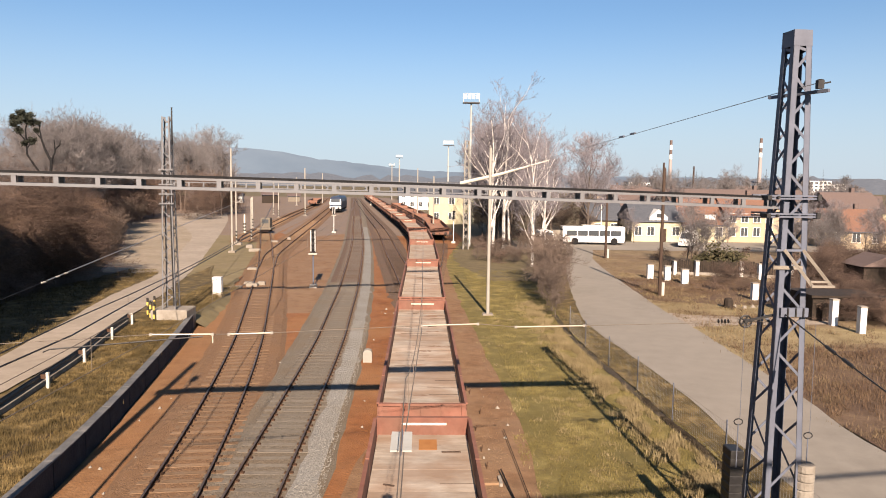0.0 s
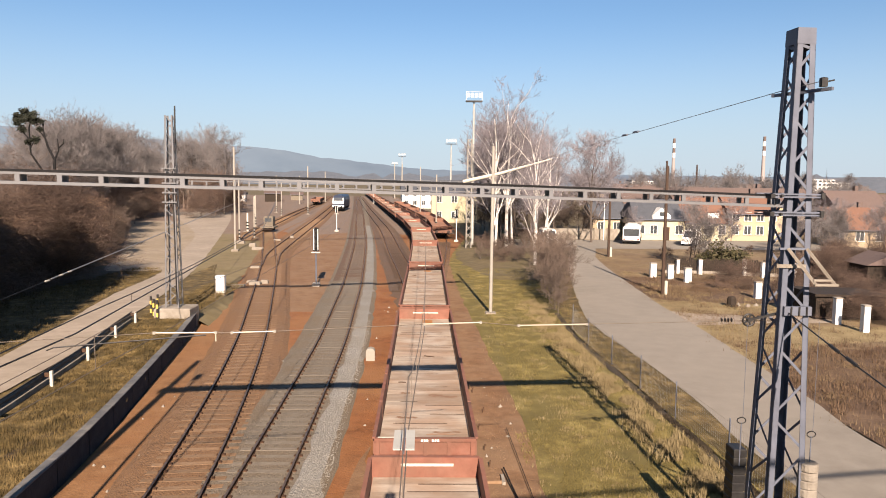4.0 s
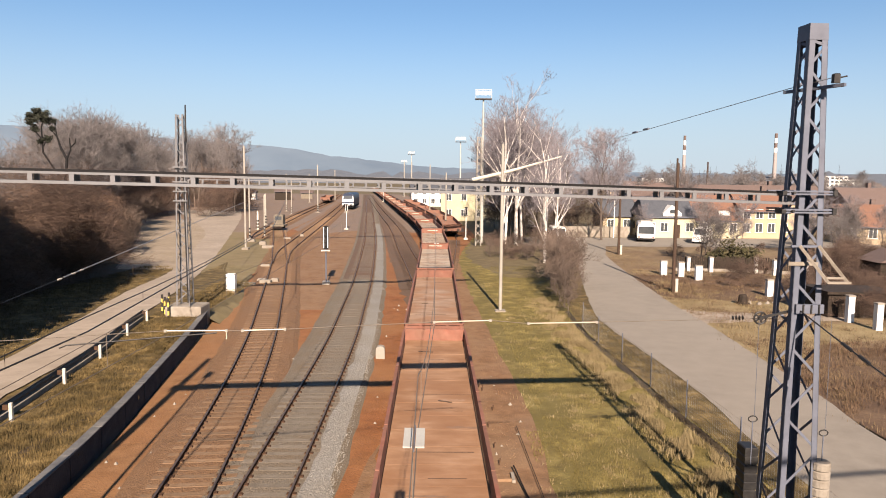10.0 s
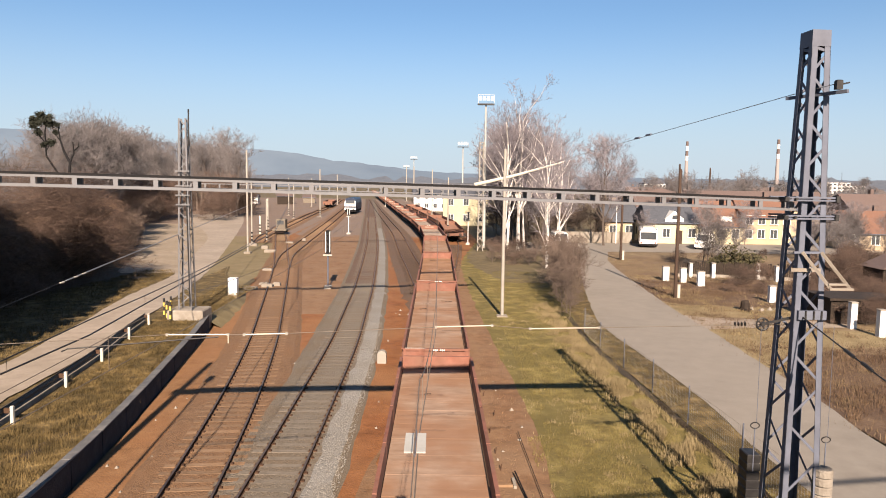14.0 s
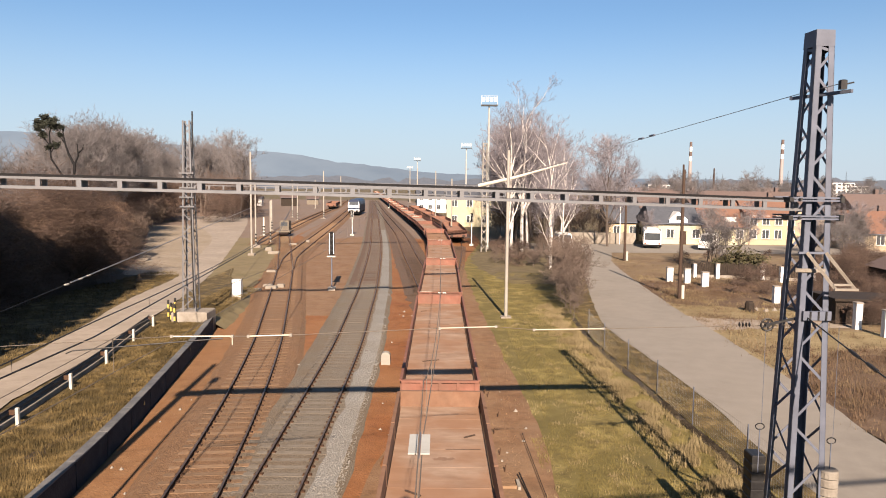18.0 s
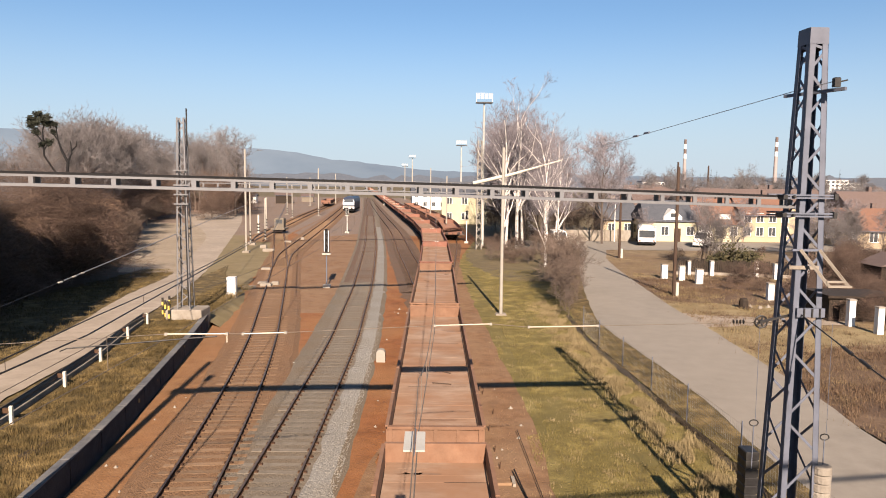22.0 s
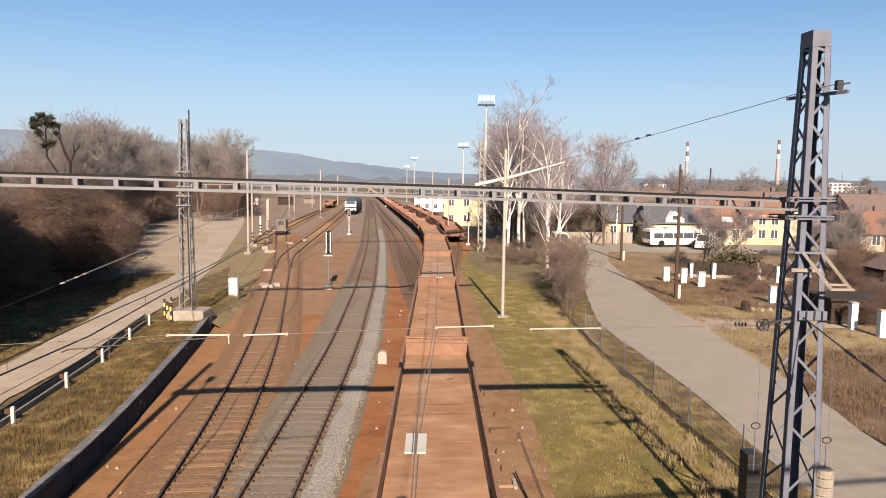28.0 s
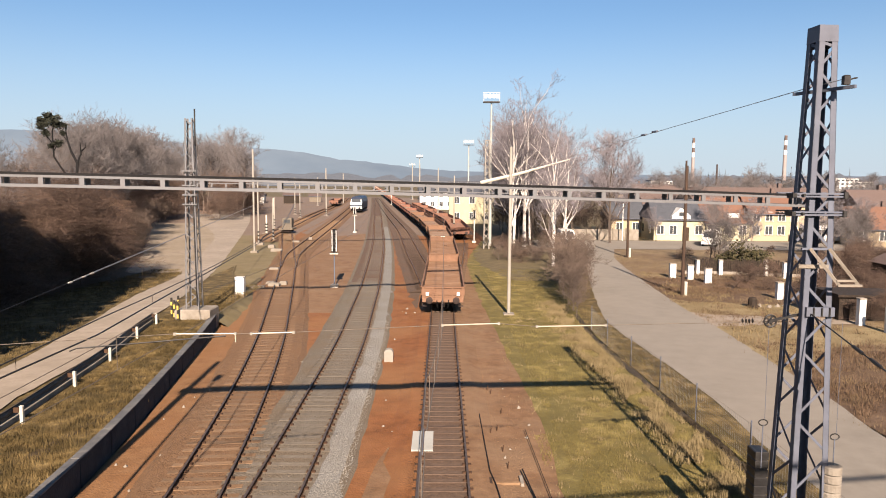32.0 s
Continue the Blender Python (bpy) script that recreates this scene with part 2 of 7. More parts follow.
M["twig_gold"] = mat("golden_shoots", [(.072, .045, .029), (.128, .080, .053), (.200, .133, .083)], .8, vary=.2)
M["twig_grey"] = mat("grey_shoots", [(.050, .035, .027), (.087, .063, .050), (.135, .100, .080)], 1.0, vary=.2)
M["twig_pale"] = mat("mauve_birch_twigs", [(.099, .088, .095), (.146, .130, .140), (.199, .178, .192)], 2, vary=.2)
M["birch"] = mat("birch_bark", [(.136, .117, .102), (.420, .390, .361), (.526, .498, .468)], 2.5, vary=.08)
M["conifer"] = mat("conifer_needles", [(.012, .014, .010), (.025, .027, .017)], 2, vary=.25)
M["deadgrass"] = mat("dead_grass", [(.065, .043, .023), (.105, .071, .039), (.155, .110, .061)], .5, vary=.12, island=True)
M["straw"] = mat("dry_straw", [(.115, .085, .040), (.165, .125, .064), (.215, .168, .092)], .8, vary=.15, island=True)
M["house_cream"] = mat("cream_render", [(.370, .330, .220), (.410, .370, .260)], 1.5, stain=(.330, .290, .200), stain_scale=.4, stain_amt=.4)
M["house_yellow"] = mat("yellow_render", [(.322, .285, .184), (.359, .322, .221)], 1.5, stain=(.285, .248, .166), stain_scale=.4, stain_amt=.4)
M["house_tan"] = mat("tan_render", [(.290, .225, .150), (.340, .270, .185)], 1.5, stain=(.240, .185, .130), stain_scale=.4, stain_amt=.4)
M["roof_red"] = mat("red_tile_roof", [(.116, .058, .038), (.153, .080, .055)], 4, bump=.4, stretch=(1, 1, 4), stain=(.107, .062, .047), stain_scale=.6, stain_amt=.5)
M["roof_brown"] = mat("brown_roof", [(.075, .052, .045), (.107, .077, .068)], 4, bump=.4, stain=(.085, .062, .058), stain_scale=.6, stain_amt=.5)
M["roof_slate"] = mat("slate_roof", [(.036, .040, .048), (.064, .068, .080)], 4, bump=.3)
M["glass"] = mat("window_glass", [(.030, .035, .040), (.050, .055, .060)], 2, rough=.12, spec=.6)
# ridge forest: the distance haze is painted in as blue
M["hill"] = mat("hazed_far_forest", [(.065, .094, .131), (.084, .117, .155)], .004, detail=8, stain=(.098, .129, .165), stain_scale=.002, stain_amt=.5)
# woods of the plain, blue-grey with haze mixed into the colour
M["farwood"] = mat("hazed_far_woodland", [(.062, .073, .090), (.079, .090, .108), (.098, .107, .123)], .25, detail=8)
M["blue"] = mat("blue_paint", [(.009, .016, .037), (.015, .024, .050)], 2, rough=.4)
M["black"] = mat("black_paint", [(.006, .006, .007), (.013, .012, .012)], 4, rough=.7, spec=.1)
M["yellow"] = mat("yellow_paint", [(.385, .266, .049), (.462, .329, .070)], 3, rough=.6, stain=(.315, .231, .084), stain_scale=2, stain_amt=.4)
M["orange"] = mat("orange_board", [(.210, .085, .025), (.250, .110, .035)], 3)
M["grime"] = mat("oily_grime", [(.030, .018, .012), (.060, .037, .025)], 6)
M["dark_timber"] = mat("dark_stained_timber", [(.009, .006, .004), (.018, .012, .008), (.030, .019, .013)], 5, bump=.3)
M["bracken"] = mat("dead_red_brown_growth", [(.048, .028, .017), (.090, .056, .033), (.142, .094, .058)], 1.6, bump=1.0, bump_scale=9, stain=(.060, .034, .02), stain_scale=.4, stain_amt=.7)
M["red"] = mat("faded_red", [(.200, .030, .020), (.250, .045, .030)], 3)


# ---------------- mesh building ----------------
class Shape:
    """Collects vertices and faces of one mesh."""

    def __init__(self):
        self.v, self.f = [], []

    def add(self, verts, faces):
        o = len(self.v)
        self.v.extend(tuple(p) for p in verts)
        self.f.extend(tuple(i + o for i in q) for q in faces)
        return self

    def box(self, x0, x1, y0, y1, z0, z1):
        return self.add([(x0, y0, z0), (x1, y0, z0), (x1, y1, z0), (x0, y1, z0), (x0, y0, z1), (x1, y0, z1), (x1, y1, z1), (x0, y1, z1)],
                        [(3, 2, 1, 0), (4, 5, 6, 7), (0, 1, 5, 4), (1, 2, 6, 5), (2, 3, 7, 6), (3, 0, 4, 7)])

    def chamfer(self, x0, x1, y0, y1, z0, z1, c):
        """A box with its four upper edges cut off."""
        a = [(x0, y0), (x1, y0), (x1, y1), (x0, y1)]
        b = [(x0 + c, y0 + c), (x1 - c, y0 + c), (x1 - c, y1 - c), (x0 + c, y1 - c)]
        v = [(*p, z0) for p in a] + [(*p, z1 - c) for p in a] + [(*p, z1) for p in b]
        f = [(3, 2, 1, 0), (8, 9, 10, 11)]
        for k in (0, 4):
            f += [(k + i, k + (i + 1) % 4, k + 4 + (i + 1) % 4, k + 4 + i) for i in range(4)]
        return self.add(v, f)

    def bar(self, p, q, w, h=None, n=4, w2=None):
        """A straight bar of n sides from p to q, w wide (w2 at its end)."""
        p, q = Vector(p), Vector(q)
        d = (q - p)
        if d.length < 1e-6:
            return self
        d.normalize()
        up = Vector((0, 0, 1)) if abs(d.z) < .95 else Vector((0, 1, 0))
        s = d.cross(up).normalized()
        u = s.cross(d)
        h = h or w
        w2 = w if w2 is None else w2
        r = w2 / w
        v = []
        if n == 4:
            cs = [(-.5, -.5), (.5, -.5), (.5, .5), (-.5, .5)]
        else:
            cs = [(.5 * math.cos(2 * math.pi * k / n), .5 * math.sin(2 * math.pi * k / n)) for k in range(n)]
        for e, k in ((p, 1), (q, r)):
            v += [e + s * (a * w * k) + u * (b * h * k) for a, b in cs]
        f = [(i, (i + 1) % n, n + (i + 1) % n, n + i) for i in range(n)]
        f += [tuple(range(n - 1, -1, -1)), tuple(range(n, 2 * n))]
        return self.add(v, f)

    def tube(self, pts, rad, n=6):
        """A round tube through pts; rad one radius or one a point."""
        rad = [rad] * len(pts) if isinstance(rad, (int, float)) else rad
        o = len(self.v)
        for i, p in enumerate(pts):
            a, b = Vector(pts[max(i - 1, 0)]), Vector(pts[min(i + 1, len(pts) - 1)])
            d = (b - a).normalized()
            up = Vector((0, 0, 1)) if abs(d.z) < .9 else Vector((0, 1, 0))
            s = d.cross(up).normalized()
            u = s.cross(d)
            for k in range(n):
                c = 2 * math.pi * k / n
                self.v.append(tuple(Vector(p) + (s * math.cos(c) + u * math.sin(c)) * rad[i]))
        for i in range(len(pts) - 1):
            for k in range(n):
                self.f.append((o + i * n + k, o + i * n + (k + 1) % n, o + (i + 1) * n + (k + 1) % n, o + (i + 1) * n + k))
        self.f.append(tuple(o + k for k in range(n - 1, -1, -1)))
        self.f.append(tuple(o + (len(pts) - 1) * n + k for k in range(n)))
        return self

    def lathe(self, prof, n=16, axis="z", at=(0, 0, 0)):
        """Turned shape: prof of (radius, height)."""
        o = len(self.v)
        for r, h in prof:
            for k in range(n):
                a = 2 * math.pi * k / n
                c, s = r * math.cos(a), r * math.sin(a)
                p = {"z": (c, s, h), "x": (h, c, s), "y": (s, h, c)}[axis]
                self.v.append((p[0] + at[0], p[1] + at[1], p[2] + at[2]))
        for i in range(len(prof) - 1):
            for k in range(n):
                self.f.append((o + i * n + k, o + i * n + (k + 1) % n, o + (i + 1) * n + (k + 1) % n, o + (i + 1) * n + k))
        self.f.append(tuple(o + k for k in range(n - 1, -1, -1)))
        self.f.append(tuple(o + (len(prof) - 1) * n + k for k in range(n)))
        return self

    def prism(self, outline, y0, y1):
        """An (x, z) outline, drawn out along y."""
        n = len(outline)
        v = [(x, y0, z) for x, z in outline] + [(x, y1, z) for x, z in outline]
        return self.add(v, [(i, (i + 1) % n, n + (i + 1) % n, n + i) for i in range(n)] + [tuple(range(n - 1, -1, -1)), tuple(range(n, 2 * n))])

    def strip(self, left, right):
        """A sheet between two lines of as many points."""
        n = len(left)
        return self.add(list(left) + list(right), [(i, n + i, n + i + 1, i + 1) for i in range(n - 1)])

    def mesh(self, name, material, smooth=False):
        me = bpy.data.meshes.new(name)
        me.from_pydata(self.v, [], self.f)
        me.update()
        if material:
            me.materials.append(material)
        if smooth:
            me.polygons.foreach_set("use_smooth", [True] * len(me.polygons))
        return me


def part(name, shape, material, parent=None, label="", at=None, smooth=False):
    """One mesh object; shape a Shape or a ready mesh."""
    me = shape if isinstance(shape, bpy.types.Mesh) else shape.mesh(name, material, smooth)
    ob = new(name, me)
    if parent:
        ob.parent = parent
    if at is not None:
        ob.matrix_basis = at if isinstance(at, Matrix) else Matrix.Translation(at)
    return tagged(ob, label)


def thing(name, at, label, category, group="", kind=""):
    """An Empty that parents the parts of one thing."""
    ob = new(name)
    ob.empty_display_size = 0.2
    ob.matrix_basis = at if isinstance(at, Matrix) else Matrix.Translation(at)
    return tagged(ob, label, category, group, kind)


def curve_x(knots, y):
    """Smooth line x(y) through a few knots (y, x)."""
    ys, xs = [k[0] for k in knots], [k[1] for k in knots]
    if y <= ys[0]:
        i = 0
    elif y >= ys[-1]:
        i = len(ys) - 2
    else:
        i = max(j for j in range(len(ys) - 1) if ys[j] <= y)
    def slope(j):
        a, b = max(j - 1, 0), min(j + 1, len(ys) - 1)
        return (xs[b] - xs[a]) / (ys[b] - ys[a])
    h = ys[i + 1] - ys[i]
    if y < ys[0]:
        return xs[0] + (y - ys[0]) * slope(0)
    if y > ys[-1]:
        return xs[-1] + (y - ys[-1]) * slope(len(ys) - 1)
    t = (y - ys[i]) / h
    return ((2 * t ** 3 - 3 * t * t + 1) * xs[i] + (t ** 3 - 2 * t * t + t) * h * slope(i)
            + (3 * t * t - 2 * t ** 3) * xs[i + 1] + (t ** 3 - t * t) * h * slope(i + 1))


# lines of the tracks, (y, x) of the centre line, rail head at z = 0
TRACK_1 = [(-10, -4.4), (10, -6.2), (19.2, -6.95), (28.7, -8.0), (39, -9.5), (47.4, -11.0), (60.4, -13.4), (72, -15.6)]
TRACK_1B = [(60.4, -13.4), (72, -15.5), (83, -17.3), (95, -18.3), (115, -19.7), (153, -22.4), (210, -26.9), (320, -36)]
TRACK_1A = [(60.4, -13.4), (72, -15.6), (83, -18.0), (97, -21.0), (115, -25.0)]
TRACK_2 = [(-10, -4.4), (10, -4.65), (19.2, -4.75), (28.8, -4.86), (39.2, -5.06), (47.7, -5.46), (60.8, -6.13), (98, -8.85), (132.6, -12.0), (187, -17.0), (320, -30)]
TRACK_3 = [(-300, .1), (0, .06), (19, .05), (40, .0), (75, .0), (97, -.50), (108, -1.14), (130, -3.16), (150, -5.46), (194, -10.5), (320, -25.0), (700, -68.7)]
TRACK_3B = [(40, .0), (55, -.7), (70, -2.0), (84, -3.4), (119, -6.6), (150, -10.2), (194, -15.4), (320, -29.6)]
TRACK_4 = [(45, .1), (60, .5), (80, 1.5), (104, 2.3), (125, 1.5), (150, -1.1), (194, -6.2), (320, -20.8)]
TRACK_C = [(100, -24.8), (111, -26.6), (136, -28.3), (176, -31.2), (236, -34.8), (320, -42)]


# ---------------- ground ----------------
def sheet(name, left, right, z, material, label, category="ground", kind="structure", n=None, jag=0.0):
    """A flat strip between two knot lines (y, x), its edges ragged by jag."""
    y0, y1 = max(left[0][0], right[0][0]), min(left[-1][0], right[-1][0])
    n = n or max(2, int((y1 - y0) / 1.2))
    ls, rs = [], []
    for i in range(n + 1):
        y = y0 + (y1 - y0) * i / n
        h = z(y) if callable(z) else z
        ls.append((curve_x(left, y) + jag * noise.noise((y * .7, 3, 0)), y, h))
        rs.append((curve_x(right, y) + jag * noise.noise((y * .7, 9, 0)), y, h))
    return tagged(part(name, Shape().strip(ls, rs), material), label, category, kind=kind)


def patch(name, x0, x1, near_y, far_y, z, material, label, jag=.5, n=46):
    """A flat patch along x between two knot lines (x, y), its edges ragged."""
    a, b = [], []
    for i in range(n + 1):
        x = x0 + (x1 - x0) * i / n
        a.append((x, curve_x(near_y, x) + jag * noise.noise((x * .7, 3, z)), z))
        b.append((x, curve_x(far_y, x) + jag * noise.noise((x * .7, 9, z)), z))
    return tagged(part(name, Shape().strip(b, a), material), label, "ground", kind="structure")


def fall(y):
    """1 where the left bank stands high, 0 beyond the wall's end."""
    t = max(0, min(1, (y - 44) / 26))
    return 1 - t * t * (3 - 2 * t)


def build_ground():
    """One sheet to the horizon, finer near the camera, softly uneven."""
    xs = [-4500, -2000, -900, -400, -200, -120] + list(range(-80, 81, 4)) + [120, 200, 400, 900, 2000, 4500]
    ys = [-600, -200, -60] + list(range(-20, 181, 4)) + [230, 300, 420, 600, 1000, 1800, 4800]
    v = []
    for y in ys:
        for x in xs:
            z = -.31 + .025 * noise.noise((x * .08, y * .08, 0))
            bank = curve_x(BANK, max(-10, min(y, 210)))
            if x < bank - 2:
                z += .66 * fall(y)
            v.append((x, y, z))
    w = len(xs)
    f = [(j * w + i, j * w + i + 1, (j + 1) * w + i + 1, (j + 1) * w + i) for j in range(len(ys) - 1) for i in range(w - 1)]
    tagged(part("ground", Shape().add(v, f), M["earth"], smooth=True), "brown winter ground with patches of dry grass", "ground", kind="structure")


BANK = [(-10, -10), (43, -15), (60, -20.5), (83, -26), (115, -34), (153, -43), (210, -52)]
WALL = [(-10, -9.2), (19.6, -10.58), (36.5, -12.64), (43, -13.7)]
build_ground()
# red soil of the yard, as wide as the tracks
SOIL_L = [(-12, -8.9), (19.6, -10.38), (36.5, -12.6), (43, -13.6), (60, -15.7), (83, -19.3), (97, -21.4), (115, -23.4), (153, -25), (210, -29.5), (330, -41)]
SOIL_R = [(-12, 4.0), (19.8, 4.1), (25.5, 4.2), (35.2, 3.9), (45, 3.5), (60, 2.9), (80, 3.1), (104, 6.0), (150, 4), (194, 0), (330, -14)]
sheet("yard_soil", SOIL_L, SOIL_R, -.24, M["soil"], "rust-red ore-stained soil between the railway tracks", jag=.3)
sheet("yard_sand", [(40, -14.5), (52, -17), (62, -27.5), (83, -35), (115, -47), (153, -62), (210, -80), (330, -110)], [(40, -13.0), (60, -15.1), (83, -18.7), (97, -20.8), (115, -22.8), (153, -24.5), (210, -29), (330, -40.5)], -.249, M["far_soil"], "dusty grey-brown ground by the sidings, greyed with painted haze", jag=.3)
patch("far_yard_edge", -23.2, 4.9, [(-24, 117), (-16, 113), (-10, 119), (-4, 114), (6, 116)], [(-24, 124.5), (6, 124.5)], -.2368, M["far_soil"], "dusty grey-brown soil of the far yard, greyed with painted haze", 3.0)
sheet("far_yard_soil", [(124, -23.6), (153, -24.8), (210, -29.3), (330, -40.8)], [(124, 4.8), (150, 3.8), (194, -.2), (330, -14.2)], -.237, M["far_soil"], "dusty grey-brown soil of the far yard, greyed with painted haze", jag=.5)
sheet("golden_soil_strip", [(-12, -8.95), (19.6, -10.42), (36.5, -12.65), (43, -13.65), (60, -15.75)], [(y, curve_x(TRACK_1, y) - 1.6) for y in (-12, 10, 20, 30, 40, 50, 60)], -.2368, M["golden_soil"], "golden-brown soil between the wall and the track", jag=.3)
sheet("faded_soil", [(y, curve_x(TRACK_1 if y < 72 else TRACK_1B, y)) for y in (48, 60, 72, 90, 122)], [(y, curve_x(TRACK_2, y)) for y in (48, 60, 72, 90, 122)], -.2374, M["tan_soil"], "faded tan-orange soil between the tracks", jag=.2)
sheet("tan_soil_strip", [(-12, 1.7), (40, 1.75), (60, 1.6), (78, 1.9)], [(-12, 4.05), (19.8, 4.15), (25.5, 4.25), (35.2, 3.95), (45, 3.55), (60, 2.95), (78, 3.0)], -.2365, M["tan_soil"], "pale tan soil beside the train's track", jag=.3)
sheet("dark_ballast_field", [(50, -1.9), (57, -2.75), (64, -3.3), (75, -4.6), (98, -6.7), (132, -9.8), (187, -14.8), (320, -28)], [(50, -1.8), (57, -1.6), (64, -2.0), (75, -2.6), (98, -4.6), (132, -8), (187, -14.2), (320, -27.5)], -.232, M["ballast_dark"], "dark trodden ballast between the tracks", jag=.4)
sheet("grass_verge", [(-12, 3.4), (19.8, 3.55), (25.5, 3.75), (35.2, 3.45), (45, 3.1), (60, 2.7), (80, 2.8), (104, 5.5)],
      [(-14, 13.2), (24, 11.8), (31.4, 12.0), (38, 11.6), (47.3, 11.4), (70, 14.8), (94, 19.6), (104, 22.1)], -.23, M["grass"], "mown verge of green and straw-coloured winter grass", jag=.3)
ROAD_L = [(-14, 12.5), (24, 11.1), (28, 11.3), (33, 11.2), (38, 10.9), (42, 10.6), (47.3, 10.7), (70, 14.2), (94, 19.0), (104, 21.5)]
ROAD_R = [(-14, 19), (24, 15.8), (29.5, 16.3), (36, 16.6), (43, 17.0), (51.8, 17.2), (81, 19.6), (92, 22.0), (104, 24.5)]
sheet("road", ROAD_L, ROAD_R, -.20, M["road"], "pale worn asphalt road beside the railway", "road", jag=.12)
sheet("dry_meadow", [(-14, 21), (25.8, 16.3), (35.6, 15.5), (51.8, 16.9), (81, 19.5), (96, 22)],
      [(-14, 70), (25.8, 62), (51.8, 60), (81, 58), (96, 56)], -.25, M["lawn"], "dry straw-coloured meadow beside the road")
sheet("road_shoulder", [(15, 10.0), (21, 10.05), (25, 9.85), (30.6, 9.35), (40, 9.0), (48, 9.3), (70, 12.6), (94, 18)], [(15, 11.8), (24, 11.5), (28, 11.7), (33, 11.6), (38, 11.3), (42, 11.0), (47.3, 11.1), (70, 14.6), (94, 19.4)], -.214, M["bankgrass"], "rough olive-brown shoulder between the verge and the road", jag=.5)
sheet("dark_furrow", [(17, -13.2), (19.8, -12.7), (22.2, -12.35), (25.3, -11.95)], [(17, -12.8), (19.8, -12.3), (22.2, -11.95), (25.3, -11.85)], .468, M["darkened_litter"], "narrow dark strip across the grassy bank", jag=.25)
patch("olive_grass", 15.5, 36, [(15, 33), (18, 35), (22, 39), (36, 41)], [(15, 44.5), (20, 44.8), (36, 43.5)], -.244, M["straw"], "straw-coloured winter grass by the road")
patch("dirt_track", 16.2, 27, [(15, 43.8), (20, 45.0), (27, 45.4)], [(15, 50.5), (18.8, 48.4), (27, 47.4)], -.240, M["path"], "pale dirt track joining the road", .25)
patch("straw_strip", 16.6, 30, [(15, 50.3), (18.8, 48.6), (30, 48.0)], [(15, 57), (20, 53.4), (30, 52)], -.243, M["straw"], "bleached straw beside the dirt track", .8)
patch("bracken_patch", 17.4, 40, [(15, 57), (20, 53.4), (40, 51)], [(15, 66), (24, 66.5), (40, 64)], -.243, M["bracken"], "dead red-brown growth in front of the garden fence", .9)
patch("rough_meadow", 16, 40, [(15, 16), (40, 14)], [(15, 31), (18, 34), (22, 38), (40, 40)], -.2445, M["bracken"], "red-brown rough growth beside the road", 1.2)
sheet("side_street", [(93.7, 12), (107, 10)], [(93.7, 75), (107, 80)], -.215, M["road"], "grey asphalt street in front of the houses", "road", n=12)
sheet("grass_bank", [(-12, -14.6), (19.6, -15.4), (26, -16.2), (32.5, -16.6), (46.5, -18.1), (57, -20), (66, -21.2), (74, -21.4)],
      [(-12, -9.35), (19.6, -10.75), (36.5, -12.95), (43, -14.0), (50, -14.55), (54, -15.05), (60, -16.6), (66, -19.2), (74, -21.3)], lambda y: -.245 + .705 * fall(y), M["bankgrass"], "bank of short winter grass behind the retaining wall", jag=.15)
BANK_FOOT = [(43, -14.0), (50, -14.55), (54, -15.05), (60, -16.6), (66, -19.2), (74, -21.3)]
ys = [43.2 + i * .7 for i in range(44)]
tagged(part("bank_slope", Shape().strip([(curve_x(BANK_FOOT, y) - .25, y, -.243 + .705 * fall(y)) for y in ys], [(curve_x(BANK_FOOT, y) + .1 + .9 * fall(y) + .2 * noise.noise((y * .8, 5, 0)), y, -.255) for y in ys]), M["worn_grass"]),
       "grassy slope falling from the bank to the yard", "ground", kind="structure")
sheet("service_road", [(-12, -18.5), (19.6, -18.6), (31.8, -19.2), (41.6, -20.4), (53, -22.3), (67, -24.5), (86, -28.9), (110, -35), (135, -45), (175, -62)],
      [(-12, -14.2), (19.6, -15.0), (26, -16.0), (32.5, -16.3), (46.5, -17.8), (57, -19.7), (84, -25.2), (145, -39), (175, -47)], lambda y: -.235 + .755 * fall(y), M["path"], "pale concrete service road beside the wood", "road", jag=.2)
sheet("wood_verge", [(-12, -26), (30, -26.5), (50, -27.5), (60, -27.6), (68, -25)], [(-12, -18), (19.6, -18.1), (31.8, -18.7), (41.6, -19.9), (53, -21.8), (60, -23), (68, -24.3)], lambda y: -.248 + .718 * fall(y), M["bankgrass"], "rough grass strip between the wood and the service road", jag=.8)
sheet("sandy_verge", [(60, -26), (68, -30), (83, -34.8), (115, -46.8), (140, -57)], [(60, -22.8), (68, -24.4), (86, -28.6), (110, -34.7), (135, -44.7), (140, -46.5)], -.2425, M["sand"], "straw-coloured verge of the far service road", jag=.5)
sheet("far_bank_grass", [(46, -17.6), (57, -19.9), (84, -25.5), (112, -31.5)], [(46, -13.9), (60, -15.2), (83, -18.8), (97, -20.9), (112, -22.6)], -.2466, M["worn_grass"], "short winter grass between the service road and the sidings", jag=.35)
sheet("wood_floor", [(-12, -80), (40, -80), (175, -150)], [(-12, -21.0), (19.6, -20.0), (33.3, -20.0), (45.6, -20.7), (69, -26.0), (107, -40.5), (126, -49.5), (175, -65.6)], lambda y: -.258 + .713 * fall(y), M["darkened_litter"], "brown leaf litter, darkened for the bushes' shade", jag=.3)

sheet("birch_litter", [(64, 6.4), (72, 4.6), (84, 3.6), (104, 6)], [(64, 10.5), (72, 13.8), (84, 16.4), (104, 21)], -.226, M["earth"], "brown earth and litter under the birches", jag=.9)
